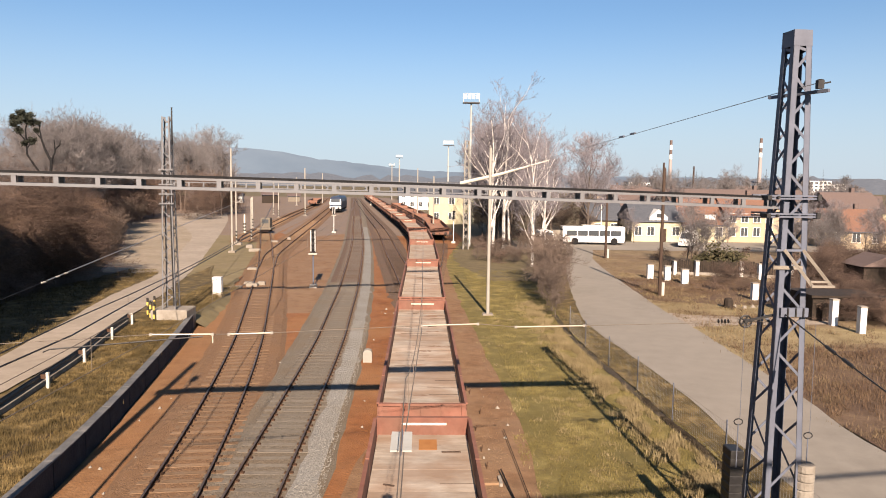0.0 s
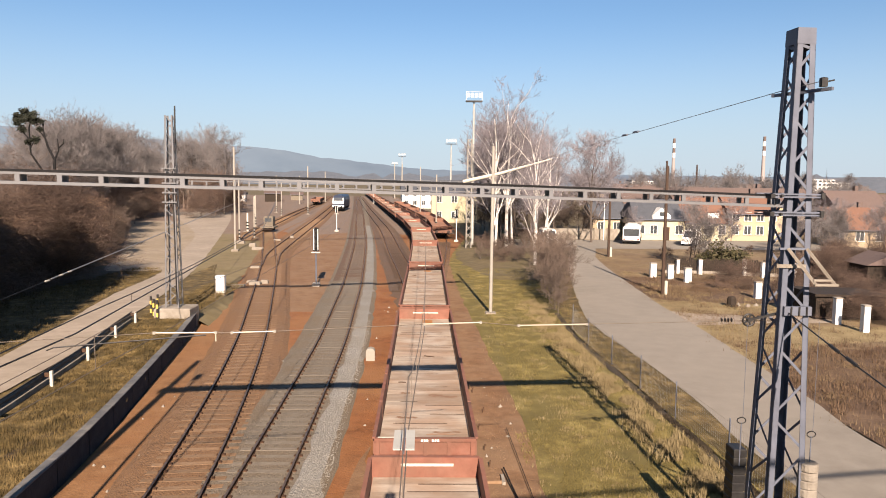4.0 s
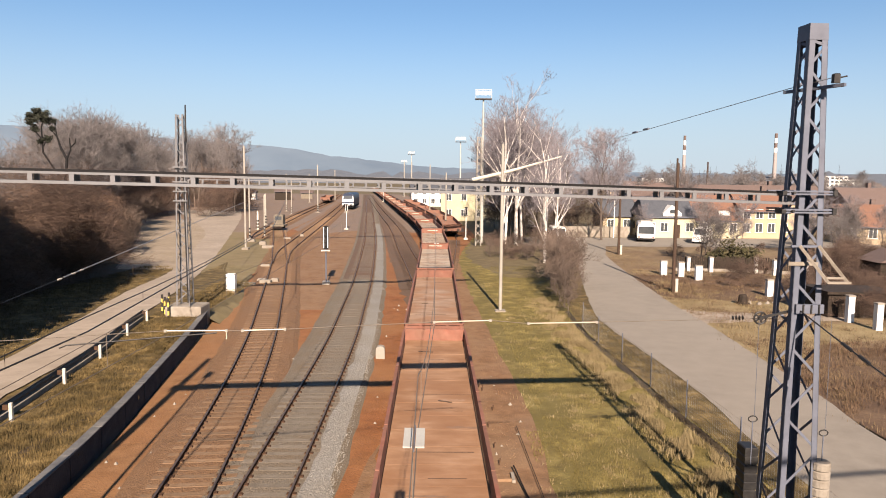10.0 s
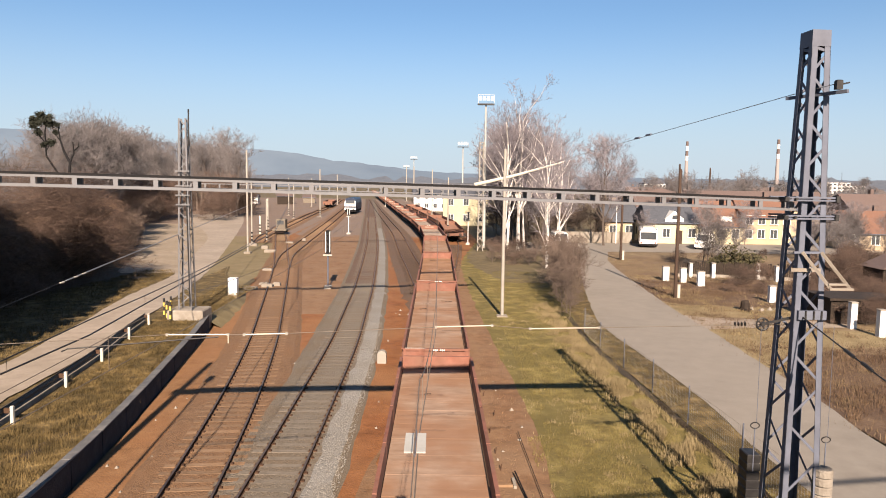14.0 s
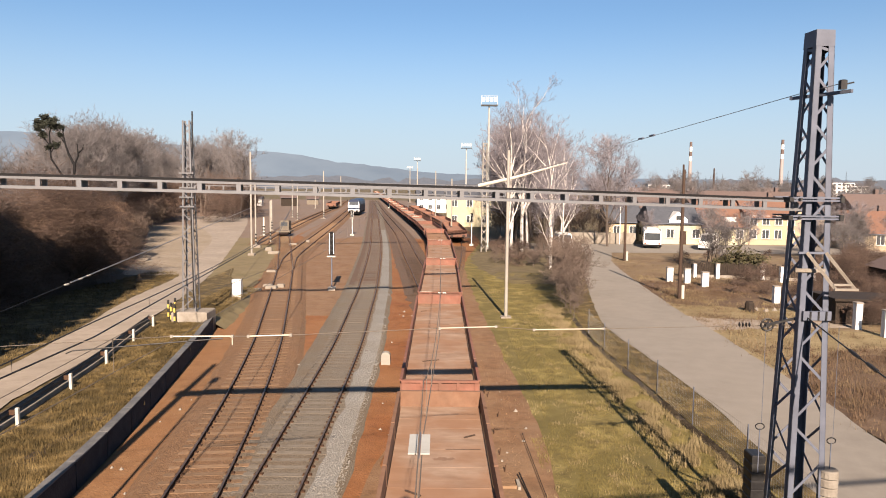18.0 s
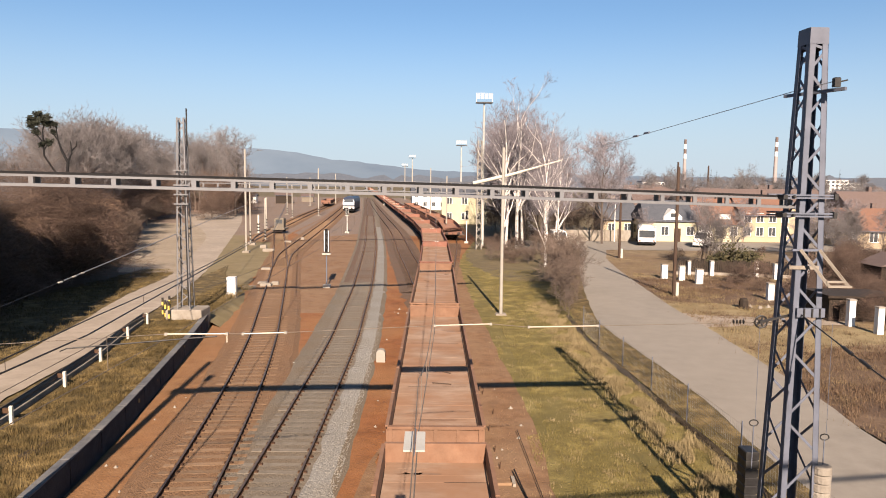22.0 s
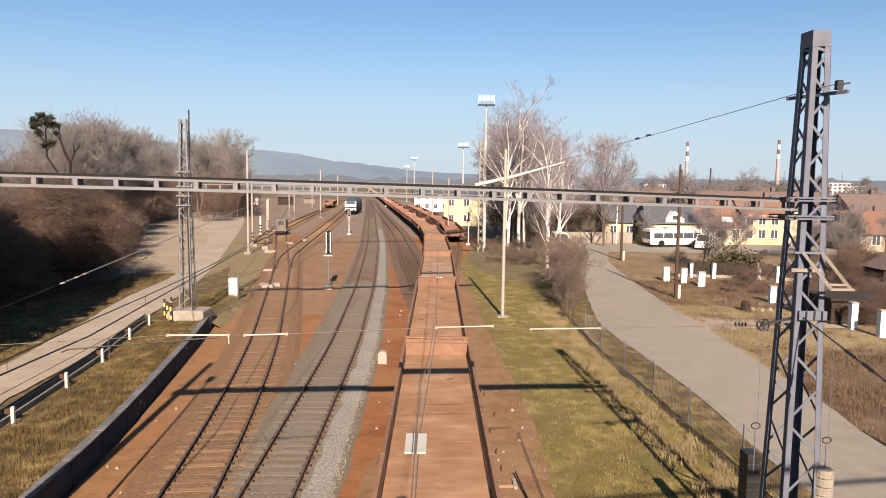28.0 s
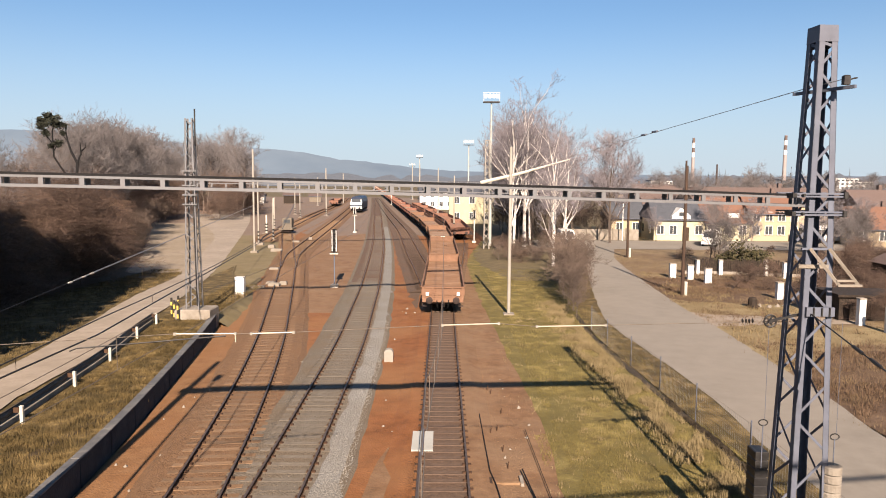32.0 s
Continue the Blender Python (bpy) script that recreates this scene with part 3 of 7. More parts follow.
sheet("ditch", [(15, 9.5), (21, 9.5), (25, 9.35), (30.6, 9.05), (40, 8.6), (48, 8.8)], [(15, 9.86), (21, 9.86), (25, 9.7), (30.6, 9.4), (40, 8.95), (48, 9.15)], -.207, M["ditch"], "narrow dark strip along the fence", jag=.22)

# retaining wall
sh = Shape()
ys = [-12 + i * 2.5 for i in range(23)]
for a, b in zip(ys, ys[1:]):
    xa, xb = curve_x(WALL, a), curve_x(WALL, b)
    g = .02
    v = []
    for x, y in ((xa, a + g), (xb, b - g)):
        v += [(x - .34, y, -.4), (x, y, -.4), (x, y, .52), (x - .03, y, .56), (x - .31, y, .56), (x - .34, y, .52)]
    sh.add(v, [(i, (i + 1) % 6, 6 + (i + 1) % 6, 6 + i) for i in range(6)] + [(5, 4, 3, 2, 1, 0), (6, 7, 8, 9, 10, 11)])
rw = tagged(part("retaining_wall", sh, M["shaded_wall"]), "low concrete retaining wall along the track, its shade painted dark", "wall", kind="structure")
for a, b in zip(ys, ys[1:]):
    xa, xb = curve_x(WALL, a), curve_x(WALL, b)
    v = []
    for x, y in ((xa, a + .025), (xb, b - .025)):
        v += [(x - .30, y, .563), (x + .02, y, .563), (x + .02, y, .60), (x - .29, y, .60)]
    part("coping", Shape().add(v, [(i, (i + 1) % 4, 4 + (i + 1) % 4, 4 + i) for i in range(4)] + [(3, 2, 1, 0), (4, 5, 6, 7)]), M["coping"], rw, "weathered coping")


# ---------------- tracks ----------------
def offset_line(knots, off, y0, y1, step):
    pts = []
    n = max(1, int(round((y1 - y0) / step)))
    for i in range(n + 1):
        y = y0 + (y1 - y0) * i / n
        x = curve_x(knots, y)
        dx = (curve_x(knots, y + .5) - curve_x(knots, y - .5))
        k = math.hypot(dx, 1)
        pts.append((x + off / k, y - off * dx / k))
    return pts


def build_track(knots, y0, y1, bed, sleeper_mat, bed_label, sleepers_to, bed_w=1.75, bed_z=-.148, sleeper_label="", parts_to=0):
    if bed:
        l = offset_line(knots, -bed_w, y0, y1, 1.2)
        r = offset_line(knots, bed_w, y0, y1, 1.2)
        j = lambda k, s: .16 * noise.noise((k * .9, s, 0))
        l = [(x + j(i, 1), y) for i, (x, y) in enumerate(l)]
        r = [(x + j(i, 2), y) for i, (x, y) in enumerate(r)]
        l2 = [(x - .35, y, -.26) for x, y in l]
        r2 = [(x + .35, y, -.26) for x, y in r]
        s = Shape()
        s.strip(l2, [(x, y, bed_z) for x, y in l]).strip([(x, y, bed_z) for x, y in l], [(x, y, bed_z) for x, y in r]).strip([(x, y, bed_z) for x, y in r], r2)
        tagged(part("ballast_bed", s, bed), bed_label, "ballast", kind="structure")
    tr = thing("railway_track", (0, 0, 0), "standard-gauge railway track with brown rails", "track", "tracks of the yard", kind="structure")
    for side in (-.75, .75):
        line = offset_line(knots, side, y0, y1, 2.0)
        web, head = Shape(), Shape()
        for (xa, ya), (xb, yb) in zip(line, line[1:]):
            v, vh = [], []
            for x, y in ((xa, ya), (xb, yb)):
                v += [(x - .065, y, -.17), (x + .065, y, -.17), (x + .065, y, -.145), (x + .012, y, -.12), (x + .012, y, -.045), (x + .035, y, -.035), (x + .035, y, -.004),
                      (x - .035, y, -.004), (x - .035, y, -.035), (x - .012, y, -.045), (x - .012, y, -.12), (x - .065, y, -.145)]
                vh += [(x - .033, y, -.004), (x + .033, y, -.004), (x + .024, y, .004), (x - .024, y, .004)]
            web.add(v, [(i, (i + 1) % 12, 12 + (i + 1) % 12, 12 + i) for i in range(12)])
            head.add(vh, [(i, (i + 1) % 4, 4 + (i + 1) % 4, 4 + i) for i in range(4)])
        rail = part("rail", web, M["rail"], tr)
        part("rail_head", head, M["railtop"], rail, "worn bright running surface")
    if sleepers_to > y0:
        base = Shape().chamfer(-1.25, 1.25, -.15, .15, -.33, -.135, .025).mesh("sleeper", sleeper_mat)
        chair = Shape().box(-.16, .16, -.09, .09, -.137, -.115)
        rest = Shape()
        y = y0
        k = 0
        while y < sleepers_to:
            x = curve_x(knots, y)
            ang = -math.atan((curve_x(knots, y + .5) - curve_x(knots, y - .5)))
            m = Matrix.Translation((x, y, random.uniform(-.004, .004))) @ Matrix.Rotation(ang + random.uniform(-.02, .02), 4, "Z")
            if 16 < y < parts_to:
                part("sleeper", base, None, tr, at=m)
            else:
                rest.add([m @ Vector(c) for c in ((-1.25, -.12, -.15), (1.25, -.12, -.15), (1.25, .12, -.15), (-1.25, .12, -.15), (-1.22, -.1, -.135), (1.22, -.1, -.135), (1.22, .1, -.135), (-1.22, .1, -.135))],
                         [(4, 5, 6, 7), (0, 1, 5, 4), (1, 2, 6, 5), (2, 3, 7, 6), (3, 0, 4, 7)])
            for sx in (-.75, .75):
                chair.add([m @ Vector((sx + a, b, -.10)) for a, b in ((-.13, -.07), (.13, -.07), (.13, .07), (-.13, .07))] + [m @ Vector((sx + a, b, -.137)) for a, b in ((-.15, -.08), (.15, -.08), (.15, .08), (-.15, .08))],
                          [(0, 1, 2, 3), (4, 5, 1, 0), (5, 6, 2, 1), (6, 7, 3, 2), (7, 4, 0, 3)])
            y += .6
            k += 1
        if rest.f:
            part("sleepers", rest, sleeper_mat, tr, sleeper_label)["kind"] = "stuff"
        part("rail_chairs", chair, M["rail"], tr)["kind"] = "stuff"
    return tr


build_track(TRACK_1, -8, 72, M["ballast_red"], M["sleeper"], "rust-coloured ballast under the track", 72, parts_to=62, bed_z=-.1405)
build_track(TRACK_1A, 72, 115, None, M["sleeper"], "", 115)
build_track(TRACK_1B, 72, 320, M["ballast_red"], M["sleeper"], "rust-brown ballast of the curving track", 150, bed_z=-.185)
build_track(TRACK_2, -8, 320, M["ballast_grey"], M["sleeper_grey"], "grey crushed-stone ballast", 170, parts_to=62, bed_z=-.1395)
build_track(TRACK_3, -8, 320, M["ballast_dark"], M["sleeper_dark"], "dark oily ballast under the train's track", 170, bed_w=.8, parts_to=62, bed_z=-.150)
for side in (-1, 1):        # soil drifted over the sleeper ends
    rows3 = [offset_line(TRACK_3, side * o, -8, 96, 1.2) for o in (.79, 1.3, 1.85)]
    rows3 = [[(x + (0 if k == 0 else .12 * noise.noise((i * .8, k, side))), y, z) for i, (x, y) in enumerate(r)] for k, (r, z) in enumerate(zip(rows3, (-.124, -.121, -.246)))]
    if side < 0:
        rows3.reverse()
    tagged(part("soil_shoulder", Shape().strip(rows3[0], rows3[1]).strip(rows3[1], rows3[2]), M["soil"] if side < 0 else M["tan_soil"]), "rust-brown soil drifted over the sleeper ends", "ground", kind="structure")
sheet("gravel_spill", [(15, -2.5), (19, -2.35), (22, -2.05), (23.6, -1.85)], [(15, -1.55), (19, -1.6), (22, -1.7), (23.6, -1.8)], -.19, M["tan_soil"], "pale gravelly soil beside the track", jag=.4)
build_track(TRACK_3B, 57, 320, M["ballast_dark"], M["sleeper_dark"], "dark ballast of the diverging track", 130, bed_z=-.19)
build_track(TRACK_4, 52, 320, None, M["sleeper_dark"], "", 100)
build_track(TRACK_C, 100, 320, M["ballast_red"], M["sleeper"], "rusty ballast of a siding", 160, bed_z=-.19)
dark = [[(x, y, -.1375) for x, y in offset_line(TRACK_2, o, 62, 320, 2.0)] for o in (-1.72, .95)]
tagged(part("trodden_ballast", Shape().strip(*dark), M["ballast_dark"]), "dark oily ballast of the far yard", "ballast", kind="structure")
rows2 = [offset_line(TRACK_2, o, -8, 132, 1.0) for o in (1.0, 1.72, 1.98)]       # fresh stone tipped along the grey track
rows2 = [[(x + (.22, .03, .09)[k] * noise.noise((i * .6, k, 4)), y, z) for i, (x, y) in enumerate(r)] for k, (r, z) in enumerate(zip(rows2, (-.131, -.133, -.252)))]
tagged(part("pale_ballast_shoulder", Shape().strip(rows2[0], rows2[1]).strip(rows2[1], rows2[2]), M["ballast_pale"]), "pale fresh ballast shoulder", "ballast", kind="structure")


# ---------------- hills and far country ----------------
def ridge(name, dist, pts, material, label, rough=6, base=-20):
    """A wooded ridge: pts of (degrees right of +y, degrees above the horizon)."""
    top, low = [], []
    n = 220
    for i in range(n + 1):
        a = pts[0][0] + (pts[-1][0] - pts[0][0]) * i / n
        e = curve_x(pts, a)
        h = 8.9 + dist * math.tan(radians(e)) + rough * noise.noise((a * 2.5, dist, 0)) + rough * .4 * noise.noise((a * 11, dist, 5))
        r = radians(a)
        top.append((dist * math.sin(r), dist * math.cos(r), h))
        low.append((dist * .88 * math.sin(r), dist * .88 * math.cos(r), base))
    back = [(x * 1.3, y * 1.3, base) for x, y, z in top]
    s = Shape().strip(top, low).strip(back, top)
    return tagged(part(name, s, material, smooth=True), label, "hill", kind="structure")


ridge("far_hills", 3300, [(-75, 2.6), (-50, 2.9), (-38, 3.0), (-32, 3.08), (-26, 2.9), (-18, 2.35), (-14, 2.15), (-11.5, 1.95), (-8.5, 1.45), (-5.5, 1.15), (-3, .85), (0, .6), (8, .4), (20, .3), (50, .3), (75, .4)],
      M["hill"], "long wooded mountain ridge painted in hazy blue")
ridge("far_woods", 800, [(-75, .5), (-40, .5), (-20, .25), (-10, .22), (0, .1), (8, .3), (16, .15), (30, .3), (50, .5), (75, .6)], M["farwood"], "bare woods at the edge of the plain, painted hazy blue-grey", rough=7, base=-4)


# ---------------- overhead line masts and beams ----------------
def lattice_mast(name, at, height, w0, w1, panel, material, label, turn=0.0, leg=.12, lace=.065, head=.35, category="mast", group="overhead line masts", split=True, deep=1.0):
    """Four-legged lattice mast, w0 wide at its foot and w1 at its top (deep times that from front to back), with zigzag lacing on all faces and a plated head."""
    ob = thing(name, Matrix.Translation(at) @ Matrix.Rotation(radians(turn), 4, "Z"), label, category, group)
    half = lambda z: (w0 + (w1 - w0) * z / height) / 2
    corners = ((-1, -1), (1, -1), (1, 1), (-1, 1))
    for cx, cy in corners:
        s = Shape()
        a, b = half(0), half(height)
        for fx, fy in ((leg, .014), (.014, leg)):      # an angle section: two flanges
            v = []
            for z, h in ((0, a), (height, b)):
                v += [(cx * h, cy * h * deep, z), (cx * (h - fx), cy * h * deep, z), (cx * (h - fx), cy * (h * deep - fy), z), (cx * h, cy * (h * deep - fy), z)]
            s.add(v, [(0, 1, 5, 4), (1, 2, 6, 5), (2, 3, 7, 6), (3, 0, 4, 7), (4, 5, 6, 7)])
        part("leg", s, material, ob)
    for k in range(4):
        (ax, ay), (bx, by) = corners[k], corners[(k + 1) % 4]
        s = Shape()
        z, i = .15, 0
        while z < height - head - .1:
            step = panel / w0 * 2 * half(z)
            z2 = min(z + step, height - head)
            g = (z2 - z) * .10
            h1, h2 = half(z), half(z2)
            p, q = ((ax, ay), (bx, by)) if i % 2 == 0 else ((bx, by), (ax, ay))
            if ax == bx:        # the bars end on the legs' flanges
                e1, e2 = (p[0] * (h1 - .02), p[1] * (h1 * deep - leg * .45), z + g), (q[0] * (h2 - .02), q[1] * (h2 * deep - leg * .45), z2 - g)
            else:
                e1, e2 = (p[0] * (h1 - leg * .45), p[1] * (h1 * deep - .02), z + g), (q[0] * (h2 - leg * .45), q[1] * (h2 * deep - .02), z2 - g)
            s.bar(e1, e2, .012, lace)
            if split:
                part("lacing_bar", s, material, ob)
                s = Shape()
            z, i = z2, i + 1
        if not split:
            part("lacing", s, material, ob)
    if head:
        h1, h2 = half(height - head) + .006, half(height) + .006
        v = [(cx * h1, cy * h1 * deep, height - head) for cx, cy in corners] + [(cx * h2, cy * h2 * deep, height) for cx, cy in corners]
        part("head_plate", Shape().add(v, [(0, 1, 5, 4), (1, 2, 6, 5), (2, 3, 7, 6), (3, 0, 4, 7), (4, 5, 6, 7)]), material, ob)
    return ob


def span_beam(p, q, height, depth, panel, camber, material, label, topdark=True):
    """Box beam between two masts: two upright faces of chords and posts, tied across."""
    p, q = Vector(p), Vector(q)
    d = q - p
    L = math.hypot(d.x, d.y)
    ob = thing("span_beam", Matrix.Translation(p) @ Matrix.Rotation(math.atan2(d.y, d.x), 4, "Z"), label, "beam", "overhead line beams")
    n = int(round(L / panel))
    f = lambda x: d.z * x / L + camber * 4 * (x / L) * (1 - x / L)
    xs = [L * i / n for i in range(n + 1)]
    for y in (-depth / 2, depth / 2):
        for z0, z1 in ((height - .045, height), (0, .06)):
            s = Shape()
            for a, b in zip(xs, xs[1:]):
                s.add([(a, y - .03, f(a) + z0), (b, y - .03, f(b) + z0), (b, y + .03, f(b) + z0), (a, y + .03, f(a) + z0),
                       (a, y - .03, f(a) + z1), (b, y - .03, f(b) + z1), (b, y + .03, f(b) + z1), (a, y + .03, f(a) + z1)],
                      [(3, 2, 1, 0), (4, 5, 6, 7), (0, 1, 5, 4), (2, 3, 7, 6)])
            part("chord", s, material, ob)
        for x in xs:
            part("post", Shape().box(x - .045, x + .045, y - .025, y + .025, f(x) + .058, f(x) + height - .043), material, ob)
            part("gusset", Shape().box(x - .09, x + .09, y - .034, y - .03, f(x) + .004, f(x) + .055), material, ob)
    s = Shape()
    for i, (a, b) in enumerate(zip(xs, xs[1:])):
        y0, y1 = (-depth / 2, depth / 2) if i % 2 else (depth / 2, -depth / 2)
        s.bar((a, y0, f(a) + height - .025), (b, y1, f(b) + height - .025), .05, .02)
        s.bar((a, y0, f(a) + .04), (b, y1, f(b) + .04), .05, .02)
    part("cross_lacing", s, material, ob)
    # plate hidden from the eye, added so that the beam's shadow falls solid
    s = Shape()
    for a, b in zip(xs, xs[1:]):
        s.add([(a, -depth / 2 + .03, f(a) + .05), (b, -depth / 2 + .03, f(b) + .05), (b, depth / 2 - .03, f(b) + .05), (a, depth / 2 - .03, f(a) + .05)], [(0, 1, 2, 3)])
    part("bottom_plate", s, material, ob)
    if topdark:
        s = Shape()
        for a, b in zip(xs, xs[1:]):
            y0, y1, z0, z1 = -depth * .5, depth * .5, height + .004, height + .052
            s.add([(a, y0, f(a) + z0), (b, y0, f(b) + z0), (b, y1, f(b) + z0), (a, y1, f(a) + z0), (a, y0, f(a) + z1), (b, y0, f(b) + z1), (b, y1, f(b) + z1), (a, y1, f(a) + z1)],
                  [(4, 5, 6, 7), (0, 1, 5, 4), (2, 3, 7, 6), (3, 2, 1, 0)])
        part("cable_duct", s, M["black"], ob, "black strip along the top")
    return ob


mast_right = lattice_mast("lattice_mast", (8.25, 16.1, -.25), 12.48, .96, .405, 1.0, M["mast"], "tall grey steel lattice mast beside the grass verge", leg=.135, lace=.06, deep=1.12, turn=4.0)
leaning = thing("steel_pole", (-10.45, 13.75, -.3), "slim grey steel mast holding the beam beside the retaining wall", "pole", "poles")
part("shaft", Shape().tube([(.07, 0, 0), (.50, 0, 6.2), (.86, 0, 11.9)], [.16, .15, .13], 12), M["mast"], leaning)
part("footing", Shape().chamfer(-.4, .4, -.4, .4, -.2, .15, .05), M["concrete"], leaning, "concrete footing")
# out of view: added for the thin, blob-ended shadow on the soil
lamp = thing("lamp_post", (-8.85, 13.2, -.3), "slim grey lamp post out of view, added for its shadow", "lamp post")
part("shaft", Shape().lathe([(.055, 0), (.05, 10.6)], 10), M["mast"], lamp)
part("lamp_head", Shape().chamfer(-.16, .16, -.12, .42, 10.35, 10.6, .04), M["darksteel"], lamp)
span_beam((-10.0, 13.79, 8.70), (7.85, 16.11, 8.31), .235, .30, .75, .035, M["beam"], "grey steel box beam across the tracks")
mast_left = lattice_mast("lattice_mast", (-14.85, 42.6, 1.05), 11.2, .82, .46, .80, M["beam"], "weathered pale lattice mast on a concrete block", leg=.09, lace=.05, head=0)
for z in (6.2, 6.75, 7.3, 8.15):
    part("clamp_band", Shape().box(-.40, .44, -.46, -.36, z - .04, z + .04), M["beam"], mast_left)
part("spike", Shape().tube([(.24, .1, 9.6), (.26, .1, 11.75)], .045, 6), M["darksteel"], mast_left, "dark rod at the mast's top")
part("cable_run", Shape().tube([(.30, -.42, .2), (.22, -.36, 5.0), (.18, -.30, 8.0)], .04, 6), M["darksteel"], mast_left, "dark tube up the mast's right side")
span_beam((-14.5, 42.6, 8.17), (4.2, 47.8, 7.86), .34, .30, .8, .05, M["beam"], "second grey steel box beam across the tracks", topdark=False)


def round_pole(name, at, h, r0, r1, material, label, category="pole", group="poles", foot=True, lean=0):
    ob = thing(name, Matrix.Translation(at) @ Matrix.Rotation(radians(lean), 4, "Y"), label, category, group)
    part("shaft", Shape().lathe([(r0, 0), (r0, .05), (r1, h), (r1 * .6, h + .02)], 10), material, ob, smooth=True)
    if foot:
        part("footing", Shape().chamfer(-r0 * 3, r0 * 3, -r0 * 3, r0 * 3, -.3, .12, .05), M["concrete"], ob, "concrete footing")
    return ob


round_pole("steel_pole", (4.45, 47.9, -.25), 11.2, .12, .09, M["pole"], "pale concrete overhead line pole on the grass")
round_pole("steel_pole", (-22.7, 86.3, -.1), 12.2, .13, .10, M["pole"], "pale painted steel pole beside the siding")
lattice_mast("lattice_mast", (5.6, 93.2, -.25), 14.0, .8, .6, 1.0, M["pole"], "distant pale lattice mast", leg=.13, lace=.075, head=.1)
span_beam((-22.5, 86.3, 8.3), (5.4, 93.2, 8.0), .34, .3, 1.2, .05, M["beam"], "third steel beam across the yard", topdark=False)


# ---------------- trees ----------------
def tree_shape(rng, height, r0, levels, spread, up, sides=4, first=.25, kids=(7, 6, 5, 4), droop=0.0, shrink=.55, twig=.012):
    """Bare tree: returns the trunk with limbs and the twigs as two shapes."""
    wood, twigs = Shape(), Shape()

    def grow(p, d, length, rad, lvl):
        n = 5 if lvl == 0 else (4 if lvl == 1 else (3 if lvl == 2 else 2))
        pts, rads = [Vector(p)], [rad]
        q, dd = Vector(p), Vector(d)
        for i in range(n):
            j = .10 if lvl == 0 else .24
            dd = (dd + Vector((rng.uniform(-j, j), rng.uniform(-j, j), rng.uniform(-j, j) + (up if lvl else .08) * .25 - droop * lvl * .12))).normalized()
            q = q + dd * (length / n)
            pts.append(q.copy())
            rads.append(max(twig * .5, rad * (1 - .8 * (i + 1) / n)))
        (wood if lvl < 2 else twigs).tube(pts, rads, sides if lvl < 2 else 3)
        if lvl >= levels:
            return
        for k in range(kids[min(lvl, len(kids) - 1)]):
            t = rng.uniform(first if lvl == 0 else .2, 1.0)
            f = t * n
            i = min(int(f), n - 1)
            b = pts[i].lerp(pts[i + 1], f - i)
            a = rng.uniform(0, 2 * math.pi)
            side = Vector((math.cos(a), math.sin(a), 0))
            axis = (pts[i + 1] - pts[i]).normalized()
            side = (side - axis * side.dot(axis)).normalized()
            nd = (axis * (1 - spread) + side * spread + Vector((0, 0, up * .3))).normalized()
            grow(b, nd, length * shrink * rng.uniform(.7, 1.15) * (1.15 - .45 * t if lvl == 0 else 1), max(twig, rads[i] * .55), lvl + 1)

    grow((0, 0, 0), (rng.uniform(-.05, .05), rng.uniform(-.05, .05), 1), height, r0, 0)
    return wood, twigs


def tree_kind(name, seed, bark, twigmat, **kw):
    rng = random.Random(seed)
    w, t = tree_shape(rng, **kw)
    return w.mesh(name + "_wood", bark), t.mesh(name + "_twigs", twigmat)


def plant(meshes, at, scale, turn, name, label, category="tree", group="bare trees", crown="crown"):
    ob = thing(name, Matrix.Translation(at) @ Matrix.Rotation(turn, 4, "Z") @ Matrix.Scale(scale, 4), label, category, group)
    part("trunk", meshes[0], None, ob)
    part(crown, meshes[1], None, ob)
    return ob


BARE = [tree_kind("bare_tree", 10 + i, M["bark"], M["twig"], height=10, r0=.17, levels=4, spread=.55, up=.5, kids=(15, 9, 7, 4), first=.2, shrink=.5, twig=.014) for i in range(3)]
BIRCH = [tree_kind("birch_tree", 30 + i, M["birch"], M["twig_pale"], height=12, r0=.168, levels=4, spread=.45, up=.6, kids=(13, 8, 6, 4), first=.14, shrink=.42, droop=.32, twig=.0085) for i in range(3)]
BUSH = [tree_kind("bush", 50 + i, M["bark"], M["twig_red"], height=3.2, r0=.036, levels=4, spread=.7, up=.25, kids=(17, 10, 7, 4), first=.02, shrink=.66, droop=.3, twig=.005) for i in range(3)]
# same trees as BARE, with paler twigs that paint haze on them
HAZY = [tree_kind("bare_tree", 10 + i, M["bark"], M["twig_pale"], height=10, r0=.15, levels=4, spread=.55, up=.5, kids=(15, 9, 7, 4), first=.2, shrink=.5, twig=.014) for i in range(3)]
HEDGE = [tree_kind("hedge_bush", 90 + i, M["bark"], M["twig_grey"], height=3.0, r0=.05, levels=4, spread=.7, up=.5, kids=(12, 6, 5, 3), first=.02, shrink=.58, twig=.010) for i in range(2)]
WILLOW = [tree_kind("weeping_bush", 70 + i, M["bark"], M["twig_gold"], height=3.6, r0=.07, levels=4, spread=.6, up=.5, kids=(14, 9, 7, 4), first=.1, shrink=.72, droop=1.5, twig=.006) for i in range(2)]


def wood(n, area, kinds, sizes, name, label, category, group, seed, z=lambda x, y: -.3):
    rng = random.Random(seed)
    k = 0
    while k < n:
        x, y = rng.uniform(area[0], area[1]), rng.uniform(area[2], area[3])
        if not area[4](x, y):
            continue
        plant(rng.choice(kinds), (x, y, z(x, y)), rng.uniform(*sizes), rng.uniform(0, 6.28), name, label, category, group)
        k += 1


